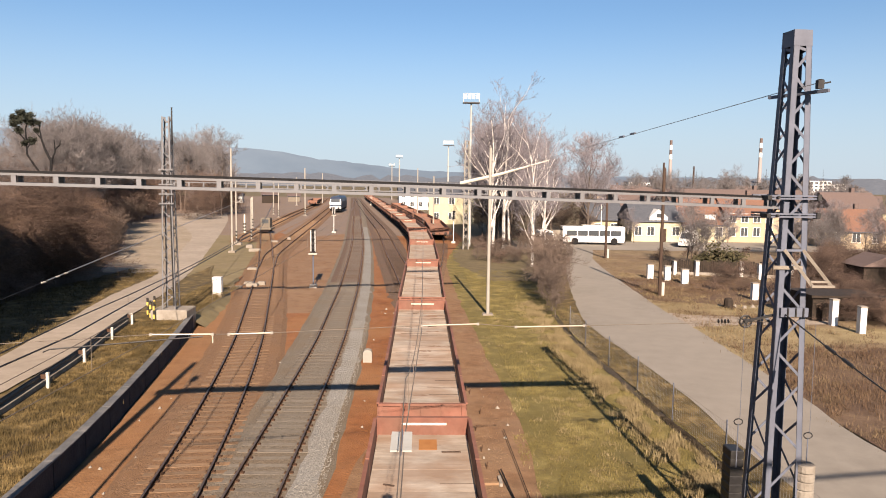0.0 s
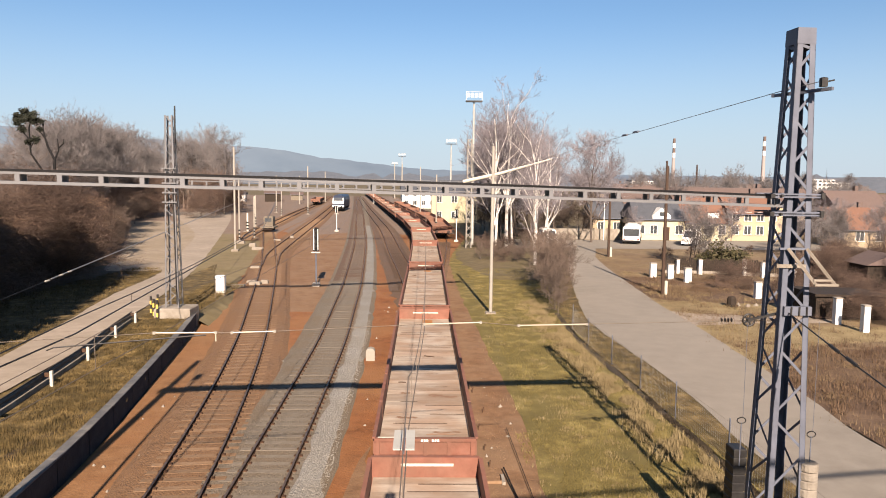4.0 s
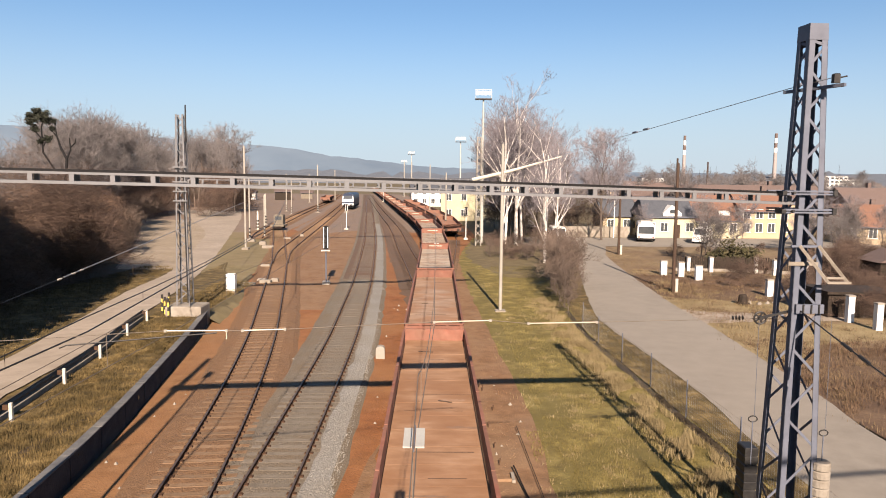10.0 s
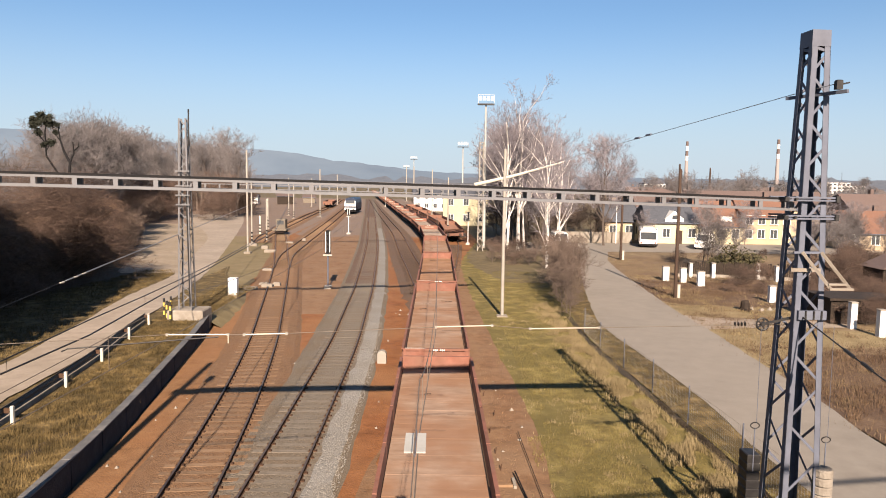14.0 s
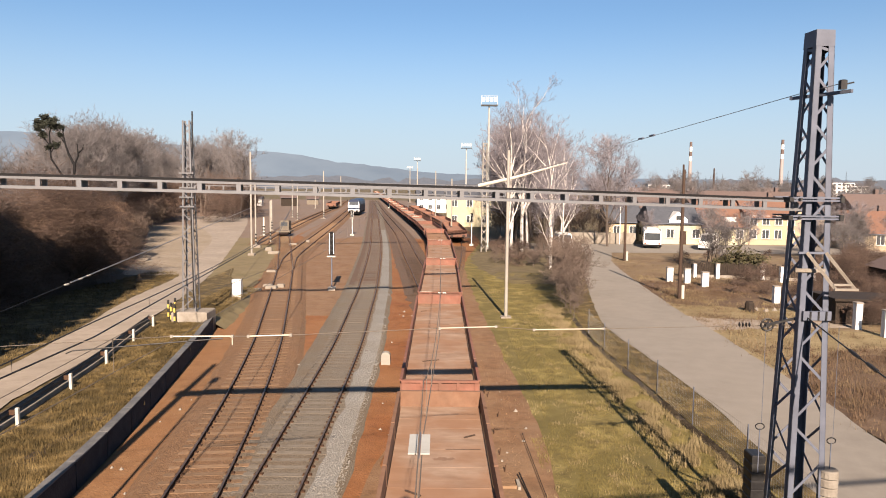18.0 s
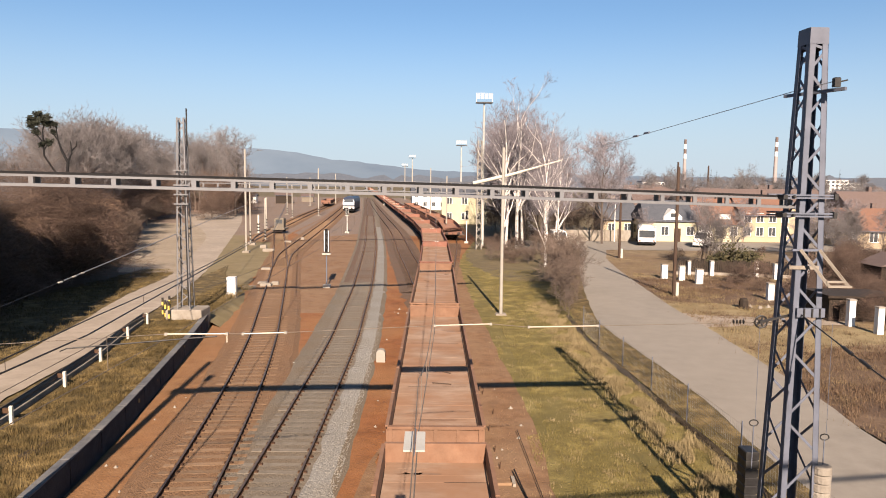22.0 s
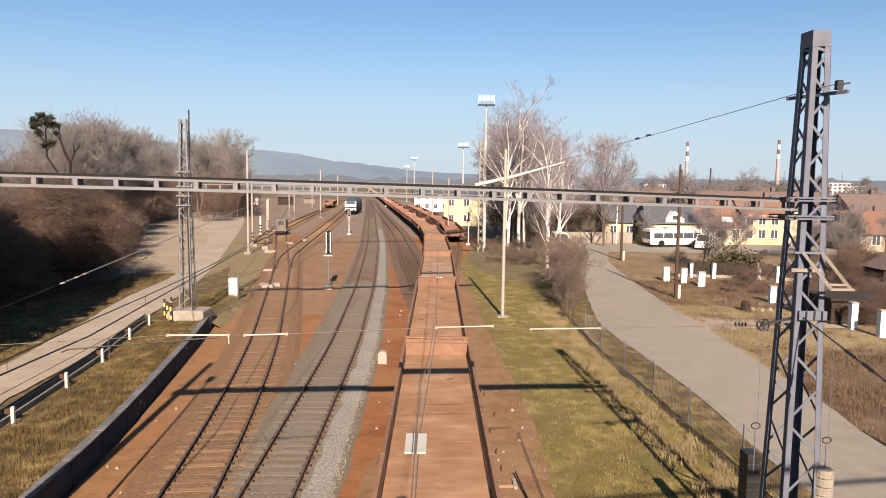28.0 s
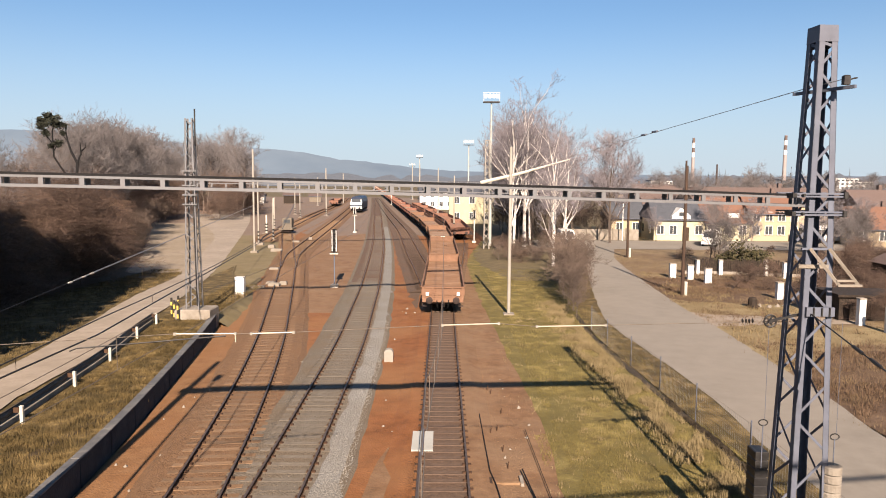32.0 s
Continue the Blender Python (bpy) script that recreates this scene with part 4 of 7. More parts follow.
edge = lambda y: curve_x([(10, -29), (35, -28.5), (61, -33.8), (98, -44.5), (133, -57), (175, -66)], y)
low = lambda x, y: -.3 + .66 * fall(y)
wood(105, (-80, -24, 26, 150, lambda x, y: edge(y) - 8 < x < edge(y) + .5), BUSH, (1.0, 1.9), "bush", "tangled reddish-brown leafless bush at the wood's edge", "bush", "bushes at the wood's edge", 1, low)
wood(70, (-60, -22, 22, 80, lambda x, y: edge(y) - 5 < x < edge(y) + 2.5), BUSH, (.7, 1.3), "bush", "low dense reddish-brown leafless bush", "bush", "bushes at the wood's edge", 14, low)
wood(12, (-60, -24, 26, 90, lambda x, y: edge(y) - 3 < x < edge(y) + 1.5), WILLOW, (1.0, 1.6), "weeping_bush", "golden-brown leafless bush with hanging shoots", "bush", "bushes at the wood's edge", 4, low)
wood(95, (-120, -30, 42, 190, lambda x, y: edge(y) - 42 < x < edge(y) - 4 and x / y > -.72), BARE, (.64, .9), "bare_tree", "grey-brown leafless tree of the wood", "tree", "trees of the wood", 2, low)
# tree tops follow a sight angle from the camera's height, 8.9
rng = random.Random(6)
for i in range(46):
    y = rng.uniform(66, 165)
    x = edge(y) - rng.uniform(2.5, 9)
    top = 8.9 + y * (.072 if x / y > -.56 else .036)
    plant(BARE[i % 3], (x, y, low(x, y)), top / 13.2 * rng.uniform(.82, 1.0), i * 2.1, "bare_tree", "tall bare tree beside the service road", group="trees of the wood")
# mostly out of view on the left: added to cast shade on the wood's edge
wood(64, (-58, -22, 10, 42, lambda x, y: x < -.66 * y - 7), BARE, (.5, .68), "bare_tree", "leafless tree beside the service road", "tree", "trees of the wood", 3, low)
wood(34, (-56, -22, 12, 36, lambda x, y: x < -.66 * y - 10), BUSH, (.7, 1.1), "bush", "tall tangled leafless bush by the service road", "bush", "bushes at the wood's edge", 7, low)
wood(40, (-110, -45, 165, 300, lambda x, y: -.27 > x / y > -.42), BARE, (1.1, 1.6), "bare_tree", "distant bare grey-brown tree", "tree", "trees of the wood", 5)
for x, y, s, k in ((10.6, 93.6, 1.5, 0), (11.6, 75.3, 1.05, 1), (8.6, 92, 1.5, 1), (13.4, 88, 1.25, 2), (9.4, 96, 1.5, 1), (14.5, 84, 1.0, 0), (12.0, 99, 1.3, 2), (17.5, 105, 1.05, 0)):
    plant(BIRCH[k], (x, y, -.3), s * .93, x * 3.1, "birch_tree", "tall white-barked leafless birch beside the track", group="birches by the track")
for x, y, s, k in ((23.9, 102.8, 1.25, 0), (27, 118, 1.2, 1), (20, 112, 1.1, 2), (17, 120, 1.3, 1), (11.5, 122, 1.5, 2), (13.5, 116, 1.4, 1), (44, 86, .5, 1), (41, 52, .6, 2), (46, 58, .8, 0), (42, 42, .7, 1),
                   (52, 74, .5, 2), (31.3, 105.5, .42, 0), (46, 107, .5, 1), (50, 92, .5, 2), (56, 86, .5, 0), (58, 100, .5, 1), (39.5, 106, .5, 2)):
    plant(HAZY[k], (x, y, -.3), s, x * 2.3, "bare_tree", "leafless garden tree with a spreading crown", group="trees by the houses")
for i, (x, y, s) in enumerate(((9.1, 49.5, .6), (8.9, 47.2, .5), (9.6, 51, .7), (9.2, 52, .75), (9.9, 54, .8), (9.6, 57, 1.0), (10.6, 59, .9), (10.3, 62, 1.0), (10.2, 55, .8), (10.9, 58, .9), (11.3, 61.5, .9), (11.3, 65, .85), (11.9, 70, .75), (13, 77, .7), (14, 82, .6), (15.4, 88, .6))):
    plant(HEDGE[i % 2], (x, y, -.25), s * (1.25 if y > 48 else 1), i * 1.7, "bush", "leafless brown roadside bush on the verge", "bush", "roadside bushes")
wood(34, (5, 18, 76, 108, lambda x, y: 5.2 + (y - 76) * .05 < x < 11.5 + (y - 76) * .2), HEDGE + HEDGE + BUSH, (.3, .65), "thicket_bush", "brown leafless undergrowth among the birches", "bush", "undergrowth by the birches", 16)
for i, (x, y, k) in enumerate(((9.4, 103, 1.1), (9.9, 107, 1.25), (10.1, 101, 1.25), (11.3, 108, 1.35), (12.6, 104, 1.2), (13.8, 110, 1.15), (15.2, 103, .95), (16.6, 108, .95), (10.4, 114, 1.3), (11.6, 116, 1.35))):
    plant(HAZY[i % 3], (x, y, -.3), k, i * 1.9, "bare_tree", "slim leafless tree behind the birches", group="trees behind the birches")
for i, (x, y, k) in enumerate(((-30.6, 59.5, 2.1), (-29.2, 57.5, 1.9), (-32.2, 59.0, 2.3), (-30.0, 55.5, 1.6))):
    plant(BUSH[i % 3], (x, y, low(x, y)), k, i * 2.7, "bush", "tall tangled leafless bush before the pine", "bush", "bushes at the wood's edge")
wood(22, (-70, -26, 84, 150, lambda x, y: edge(y) < x < edge(y) + 4.2), HEDGE, (.9, 1.5), "bush", "sunlit brown leafless bush at the wood's edge", "bush", "bushes at the wood's edge", 41, low)
wood(26, (-90, -45, 150, 205, lambda x, y: -.25 > x / y > -.45), BUSH, (1.4, 2.4), "bush", "brown thicket at the end of the service road", "bush", "bushes at the wood's edge", 9)
wood(14, (34, 66, 70, 92, lambda x, y: x / y > .505), BARE, (.35, .6), "bare_tree", "small leafless garden tree", "tree", "trees by the houses", 12)
wood(24, (58, 110, 60, 150, lambda x, y: x / y > .5), BARE, (.4, .68), "bare_tree", "leafless tree among the gardens", "tree", "trees by the houses", 13)
wood(70, (30, 190, 128, 330, lambda x, y: .2 < x / y < .62), BARE, (.6, .88), "bare_tree", "grey-brown leafless tree between the town houses", "tree", "trees of the town", 15)
rng = random.Random(8)
for i in range(26):
    x, y = rng.uniform(25, 62), rng.uniform(70, 90)
    plant(BUSH[i % 3], (x, y, -.25), rng.uniform(.2, .4), i * 1.3, "shrub", "low brown leafless garden shrub", "bush", "garden shrubs")
for i in range(16):
    x = 29 + i * 1.5
    plant(BUSH[i % 3], (x, 58 - i * .35 + (i % 3) * 1.4, -.25), .38 + .06 * (i % 4), i * 1.9, "shrub", "tangled brown leafless bush by the garden fence", "bush", "garden shrubs")


for i, (x, y, k) in enumerate(((28.0, 46.0, .42), (29.4, 46.3, .55), (30.6, 45.8, .5), (31.8, 46.6, .6), (26.9, 46.8, .35), (30.0, 44.6, .4))):
    plant(BUSH[i % 3], (x, y, -.25), k, i * 2.3, "shrub", "tangled brown leafless bush by the timber shed", "bush", "garden shrubs")
wood(16, (25, 38, 59, 68, lambda x, y: x > 22 + (68 - y) * .3), BUSH, (.25, .5), "shrub", "tangled brown leafless bush in front of the garden fence", "bush", "garden shrubs", 31, lambda x, y: -.25)
wood(20, (26.5, 40, 49.5, 58, lambda x, y: x / y > .5), BUSH, (.3, .6), "shrub", "brown leafless thicket beside the meadow", "bush", "garden shrubs", 32, lambda x, y: -.25)
wood(5, (28, 46, 71, 78, lambda x, y: x / y < .42), BARE, (.36, .5), "bare_tree", "slim leafless garden tree before the houses", "tree", "trees by the houses", 33)
wood(30, (37, 56, 54, 80, lambda x, y: x / y > .56), BUSH, (.5, .95), "shrub", "dense brown thicket among the gardens", "bush", "garden shrubs", 19)


wood(34, (7, 26, 110, 142, lambda x, y: x > .06 * y), HEDGE, (.9, 1.7), "thicket_bush", "brown leafless thicket behind the birches", "bush", "thicket behind the birches", 23)


# ---------------- wagons ----------------
WAGON_L = 20.65     # over the buffers
BODY = 19.25        # body between the end walls
FLOOR = 1.25
WALL_H = .52
HALF = 1.38


def build_wagon(floor_mat, label, mark, planks, paint=None):
    """Flat wagon with low sides; its origin at the middle, on the rail head."""
    ob = thing("flat_wagon", (0, 0, 0), label, "railway wagon", "wagons of the train")
    paint = paint or M["wagon_red"]
    h = BODY / 2
    s = Shape().box(-1.32, 1.32, -h, h, FLOOR - .16, FLOOR - .05)
    for x in (-1.25, 1.25):
        s.box(x - .07, x + .07, -h, h, FLOOR - .42, FLOOR - .16)
    s.box(-.35, -.2, -h, h, FLOOR - .5, FLOOR - .16).box(.2, .35, -h, h, FLOOR - .5, FLOOR - .16)
    part("underframe", s, M["wagon_dark"], ob, "dark steel underframe")
    n = 44
    w = BODY / n
    if planks:
        seed = random.randrange(4)
        for plank in planks_meshes(floor_mat, w, n, seed):
            part("plank", plank, None, ob, at=(0, 0, random.uniform(-.0015, .0015) - seed * 7))
    else:
        s = Shape()
        for i in range(n):
            y = -h + i * w
            z = FLOOR + random.uniform(-.002, .002)
            s.box(-1.33, 1.33, y + .002, y + w - .002, FLOOR - .05, z)
        part("floor", s, floor_mat, ob, "plank floor")
    for sx in (-1, 1):
        k = 6
        for i in range(k):
            y0, y1 = -h + BODY * i / k + .03, -h + BODY * (i + 1) / k - .03
            s = Shape().box(sx * HALF - .025, sx * HALF + .025, y0, y1, FLOOR - .06, FLOOR + WALL_H)
            for q in (.12, .5, .88):
                yy = y0 + (y1 - y0) * q
                s.box(sx * HALF + (.025 if sx > 0 else -.075), sx * HALF + (.075 if sx > 0 else -.025), yy - .05, yy + .05, FLOOR - .1, FLOOR + WALL_H - .03)
            s.box(sx * HALF - (.078 if sx < 0 else .021), sx * HALF + (.078 if sx > 0 else .021), y0 + .004, y1 - .004, FLOOR + WALL_H - .05, FLOOR + WALL_H + .006)
            part("side_flap", s, paint, ob)
    for sy in (-1, 1):
        y = sy * h
        s = Shape().box(-HALF, HALF, y - .03, y + .03, FLOOR - .3, FLOOR + WALL_H)
        o = y + sy * .03
        lo, hi = min(o, o + sy * .07), max(o, o + sy * .07)
        near_y, far_y = (y - .027, hi + .006) if sy > 0 else (lo - .006, y + .027)
        s.box(-HALF - .006, HALF + .006, near_y, far_y, FLOOR + WALL_H - .08, FLOOR + WALL_H + .007)
        s.box(-HALF + .01, HALF - .01, lo, hi, FLOOR - .02, FLOOR + .05)
        for x in (-1.3, -.65, 0, .65, 1.3):
            s.box(x - .05, x + .05, lo + .004, hi - .004, FLOOR - .2, FLOOR + WALL_H - .02)
        part("end_wall", s, paint, ob)
        s = Shape().box(-1.35, 1.35, min(y, y + sy * .12), max(y, y + sy * .12), FLOOR - .5, FLOOR - .2)
        part("headstock", s, paint, ob)
        for x in (-.875, .875):
            prof = [(.09, 0), (.09, .35), (.07, .36), (.07, .48), (.225, .50), (.225, .54), (.12, .57)]
            part("buffer", Shape().lathe([(r, y + sy * (.12 + hh)) for r, hh in prof], 14, "y", (x, 0, FLOOR - .3)), M["wagon_dark"], ob, smooth=False)
        part("coupling", Shape().tube([(0, y + sy * .1, FLOOR - .32), (0, y + sy * .4, FLOOR - .45), (0, y + sy * .68, FLOOR - .5)], .045), M["wagon_dark"], ob)
    if mark:
        part("marking_strip", Shape().box(-.62, .72, h - .045, h - .032, FLOOR + .30, FLOOR + .37), M["plate"], ob, "cream painted strip on the end wall")
    if mark == 2:
        part("patch", Shape().box(-.1, .42, h - 1.25, h - .45, FLOOR, FLOOR + .012), M["orange"], ob, "orange plywood patch on the floor")
    for by in (-h + 2.9, h - 2.9):
        s = Shape()
        for x in (-1.0, 1.0):
            s.prism([(x - .06, .35), (x + .06, .35), (x + .06, .62), (x - .06, .62)], by - 1.25, by + 1.25)
        s.box(-1.05, 1.05, by - .15, by + .15, .45, .75)
        bogie = part("bogie", s, M["wagon_dark"], ob)
        for wy in (by - .9, by + .9):
            sh = Shape()
            sh.lathe([(.075, -.9), (.075, .9)], 10, "x", (0, 0, 0))
            for sx in (-1, 1):
                sh.lathe([(.46, sx * .74), (.46, sx * .70), (.49, sx * .69), (.49, sx * .66)] if sx > 0 else [(.49, -.66), (.49, -.69), (.46, -.70), (.46, -.74)], 20, "x", (0, 0, 0))
            part("wheelset", sh, M["wagon_dark"], bogie, at=(0, wy, .46))
    return ob


PLANKS = {}


def planks_meshes(material, w, n, seed):
    """The n planks of a floor; seed lifts them in the grain, so that floors differ."""
    key = material.name, seed
    if key not in PLANKS:
        PLANKS[key] = []
        for i in range(n):
            g, dz = ((.0012, 0), (.0018, -.001), (.0012, .001))[(i * 7) % 3]
            y = -BODY / 2 + (i + .5) * w
            PLANKS[key].append(Shape().chamfer(-1.33, 1.33, y - w / 2 + g, y + w / 2 - g, FLOOR - .05 + seed * 7, FLOOR + dz + seed * 7, .001).mesh("plank", material))
    return PLANKS[key]


kinds = {}


def wagon_for(k):
    """The wagon at place k from the reference one: floors differ along the train."""
    if k <= 2:
        key = ("board_grey", 2 if k in (0, 1) else 1, k >= -1)
    elif k in (4, 11, 12):
        key = ("board_orange", 0, True)
    elif k in (3, 5, 6, 7, 8, 9, 10):
        key = ("board_tan", 0, True)
    else:
        key = ("board_red", 0, True)
    words = {"board_grey": "weathered grey plank floor", "board_orange": "orange ore-stained floor", "board_tan": "tan ore-dusted plank floor", "board_red": "red ore-dusted plank floor"}[key[0]]
    return build_wagon(M[key[0]], "red low-sided flat wagon with a " + words, key[1], key[2], M["wagon_brown"] if k < -4 else (M["wagon_dust"] if k >= 8 else None))


FIRST, LAST = -14, 12
TRAIN = [(k, wagon_for(k)) for k in range(FIRST, LAST + 1)]
for k, w in TRAIN:
    if k in (1, 4, 5, 6, 10):
        for i in range(7):
            if i != 3:
                part("lettering_bar", Shape().box(-.12 + i * .075, -.07 + i * .075, -BODY / 2 - .112, -BODY / 2 - .102, FLOOR + WALL_H - .075, FLOOR + WALL_H - .015), M["white"], w, "white painted marking")
        part("edge_stripe", Shape().box(-1.3, -.45, -BODY / 2 - .05, -BODY / 2 + .02, FLOOR + WALL_H + .008, FLOOR + WALL_H + .016), M["plate"], w, "worn white edge stripe")
rng = random.Random(41)
for k, w in TRAIN:
    if k < -2:
        continue
    seams = Shape()
    for i in range(24 if k <= 2 else 6):
        y = -BODY / 2 + rng.randrange(1, 44) * BODY / 44
        x0 = rng.uniform(-1.3, .6)
        x1 = min(1.3, x0 + rng.uniform(.5, 2.4))
        d = rng.uniform(.008, .022)
        seams.box(x0, x1, y - d, y + d, FLOOR, FLOOR + .004)
    part("dirt_seams", seams, M["grime"], w, "oily dirt between the planks")
    for i in range(5 if k > 2 else 9):
        x0, y0 = rng.uniform(-1.2, .3), rng.uniform(-9, 9)
        n, wide, deep = 9, rng.uniform(.5, 1.3), rng.uniform(.12, .34)
        edge_a = [(x0 + wide * q / n, y0 + deep * (rng.uniform(-.5, -.1) if 0 < q < n else 0), FLOOR + .0035) for q in range(n + 1)]
        edge_b = [(x0 + wide * q / n, y0 + deep * (rng.uniform(.1, .5) if 0 < q < n else 0), FLOOR + .0035) for q in range(n + 1)]
        part("dust_patch", Shape().strip(edge_b, edge_a), M["floor_dust"] if i % 2 else M["floor_dark"], w, "smear of ore dust on the planks")
    for i in range(2):
        x, y, a = rng.uniform(-1.0, 1.0), rng.uniform(-8.5, 8.5), rng.uniform(-.7, .7)
        l = rng.uniform(.12, .38)
        part("splinter", Shape().bar((x - l * math.cos(a), y - l * math.sin(a), FLOOR + .015), (x + l * math.cos(a), y + l * math.sin(a), FLOOR + .015), .05, .03), M["grime"], w)
tail = TRAIN[-1][1]
for x in (-1.02, 1.02):
    tb = part("tail_board", Shape().box(x - .10, x + .10, -BODY / 2 - .16, -BODY / 2 - .14, FLOOR - .06, FLOOR + .16), M["white"], tail, "white reflective tail board")
# brake hoses, screw coupling and steps at the tail
yb = -BODY / 2
for x in (-.38, .38):
    part("brake_hose", Shape().tube([(x, yb - .12, FLOOR - .35), (x, yb - .3, FLOOR - .45), (x * .95, yb - .32, FLOOR - .72), (x * .8, yb - .22, FLOOR - .85)], .028), M["black"], tail, "black rubber brake hose")
part("draw_hook", Shape().bar((0, yb - .1, FLOOR - .32), (0, yb - .42, FLOOR - .36), .09), M["wagon_dark"], tail)
part("coupling_link", Shape().tube([(-.09, yb - .4, FLOOR - .36), (-.1, yb - .42, FLOOR - .75), (.1, yb - .42, FLOOR - .75), (.09, yb - .4, FLOOR - .36)], .024), M["wagon_dark"], tail)
for x in (-1.2, 1.2):
    part("corner_step", Shape().box(x - .16, x + .16, yb - .12, yb + .1, FLOOR - .78, FLOOR - .74).bar((x - .14, yb, FLOOR - .75), (x - .14, yb, FLOOR - .42), .03).bar((x + .14, yb, FLOOR - .75), (x + .14, yb, FLOOR - .42), .03), M["wagon_dark"], tail)
part("brake_beam", Shape().box(-1.0, 1.0, yb + .35, yb + .5, FLOOR - .72, FLOOR - .58), M["wagon_dark"], tail)


def on_track(knots, y):
    """Pose on a track's centre line at y."""
    dx = (curve_x(knots, y + 1) - curve_x(knots, y - 1)) / 2
    return Matrix.Translation((curve_x(knots, y), y, 0)) @ Matrix.Rotation(-math.atan(dx), 4, "Z")


# standing wagons on the next track
for i in range(5):
    w = build_wagon(M["board_red"], "brown low-sided flat wagon standing on a siding", 0, False, M["wagon_brown"])
    w["group"] = "standing wagons"
    w.matrix_basis = on_track(TRACK_4, 114.5 + i * 20.6)


# ---------------- overhead wires ----------------
def wire(pts, r, material, label, name="overhead_wire", sag=0.0, group="overhead wires"):
    ob = thing(name, (0, 0, 0), label, "wire", group)
    line = []
    for a, b in zip(pts, pts[1:]):
        a, b = Vector(a), Vector(b)
        n = 8 if sag else 1
        for i in range(n):
            t = i / n
            line.append(a.lerp(b, t) - Vector((0, 0, sag * 4 * t * (1 - t))))
    line.append(Vector(pts[-1]))
    part("strand", Shape().tube(line, r, 5), material, ob)
    return ob


def catenary(xs, label, r=.008, material=None, top=6.35, sag=.35, base=5.62):
    """Contact wire, carrier above it and droppers, along (y, x) knots."""
    ob = thing("contact_line", (0, 0, 0), label, "wire", "overhead wires")
    low = [(x, y, base) for y, x in xs]
    high = []
    for (ya, xa), (yb, xb) in zip(xs, xs[1:]):
        for i in range(8):
            t = i / 8
            high.append((xa + (xb - xa) * t, ya + (yb - ya) * t, top - sag * 4 * t * (1 - t)))
    high.append((xs[-1][1], xs[-1][0], top))
    part("contact_wire", Shape().tube(low, r, 5), material or M["wire"], ob)
    part("carrier_wire", Shape().tube(high, r * .8, 5), material or M["wire"], ob)
    for i, (x, y, z) in enumerate(high):
        if i % 2 == 1:
            part("dropper", Shape().bar((x, y, z), (x, y, base), .008), M["wire"], ob)
    return ob


catenary([(-8, -7.2), (14.5, -7.05), (43.6, -9.8), (87.5, -18)], "overhead contact line above the rusty track", .017, M["darksteel"], 5.97, .22, 5.66)
catenary([(-8, -6.1), (14.8, -5.42), (44.8, -5.3), (88.5, -8.2)], "overhead contact line above the grey track")
catenary([(-8, -.20), (9, -.2), (15.3, .0), (46.8, .05), (91.5, -.3)], "overhead contact line above the train")

line = lambda x: 12.8 + (x + 10.0) * .185     # under the near beam
cross = thing("cross_span", (0, 0, 0), "cross-span wire with cream rod insulators under the beam", "wire", "overhead wires")
ends = [(-10.0, 5.7), (-5.17, 5.86), (-4.06, 5.83), (-3.76, 5.82), (-2.96, 5.82), (-0.0, 5.87), (1.18, 5.87), (2.0, 5.78), (3.52, 5.76), (8.0, 5.72)]
part("strand", Shape().tube([(x, line(x), z) for x, z in ends], .007, 5), M["wire"], cross)
for a, b in ((1, 2), (3, 4), (5, 6), (7, 8)):
    (xa, za), (xb, zb) = ends[a], ends[b]
    s = Shape().tube([(xa, line(xa), za), (xb, line(xb), zb)], .015, 8)
    part("rod_insulator", s, M["insul"], cross)
    for x, z in ((xa, za), (xb, zb)):
        part("clamp", Shape().box(x - .025, x + .025, line(x) - .025, line(x) + .025, z - .025, z + .025), M["pole"], cross)
part("steady_arm", Shape().tube([(-4.24, line(-4.24), 5.79), (-6.92, line(-6.92), 5.64), (-7.04, line(-7.04), 5.59)], .014, 6), M["darksteel"], cross)
part("hanger", Shape().bar((-4.06, line(-4.06), 5.83), (-4.06, line(-4.06), 5.66), .022), M["insul"], cross)
ob = thing("section_insulator", (-.235, 8.62, 5.66), "pair of pale plates clamped on the contact wire", "insulator")
for x in (-.075, .075):
    part("plate", Shape().add([(x - .055, -.28, .0), (x + .055, -.28, .0), (x + .055, .28, .03), (x - .055, .28, .03), (x - .055, -.28, -.02), (x + .055, -.28, -.02), (x + .055, .28, .01), (x - .055, .28, .01)],
                              [(0, 1, 2, 3), (7, 6, 5, 4), (0, 4, 5, 1), (1, 5, 6, 2), (2, 6, 7, 3), (3, 7, 4, 0)]), M["dull_plate"], ob)
part("clip", Shape().box(-.012, .012, -.4, .4, -.02, .02), M["mast"], ob)

feeder = wire([(8.42, 15.42, 11.03), (8.06, 16.6, 10.93), (4.5, 47.8, 9.2), (5.6, 93.2, 9.6)], .0095, M["palewire"], "pale feeder wire from mast to pole", sag=.0)
for t in (.27, .30):
    c = Vector((8.2, 16.0, 11.0)).lerp(Vector((4.5, 47.8, 9.2)), t)
    part("insulator", Shape().bar(c, c + Vector((-.045, .40, -.004)), .075, n=8), M["mast"], feeder)
ANCHOR_A, ANCHOR_B = Vector((-10.3, 13.3, 5.5)), Vector((-22.6, 86.2, 5.5))
anchor = wire([ANCHOR_A.lerp(ANCHOR_B, .135), ANCHOR_B], .022, M["palewire"], "pale anchor wire along the service road")
part("thin_strand", Shape().tube([ANCHOR_A, ANCHOR_A.lerp(ANCHOR_B, .135)], .008, 5), M["darksteel"], anchor)
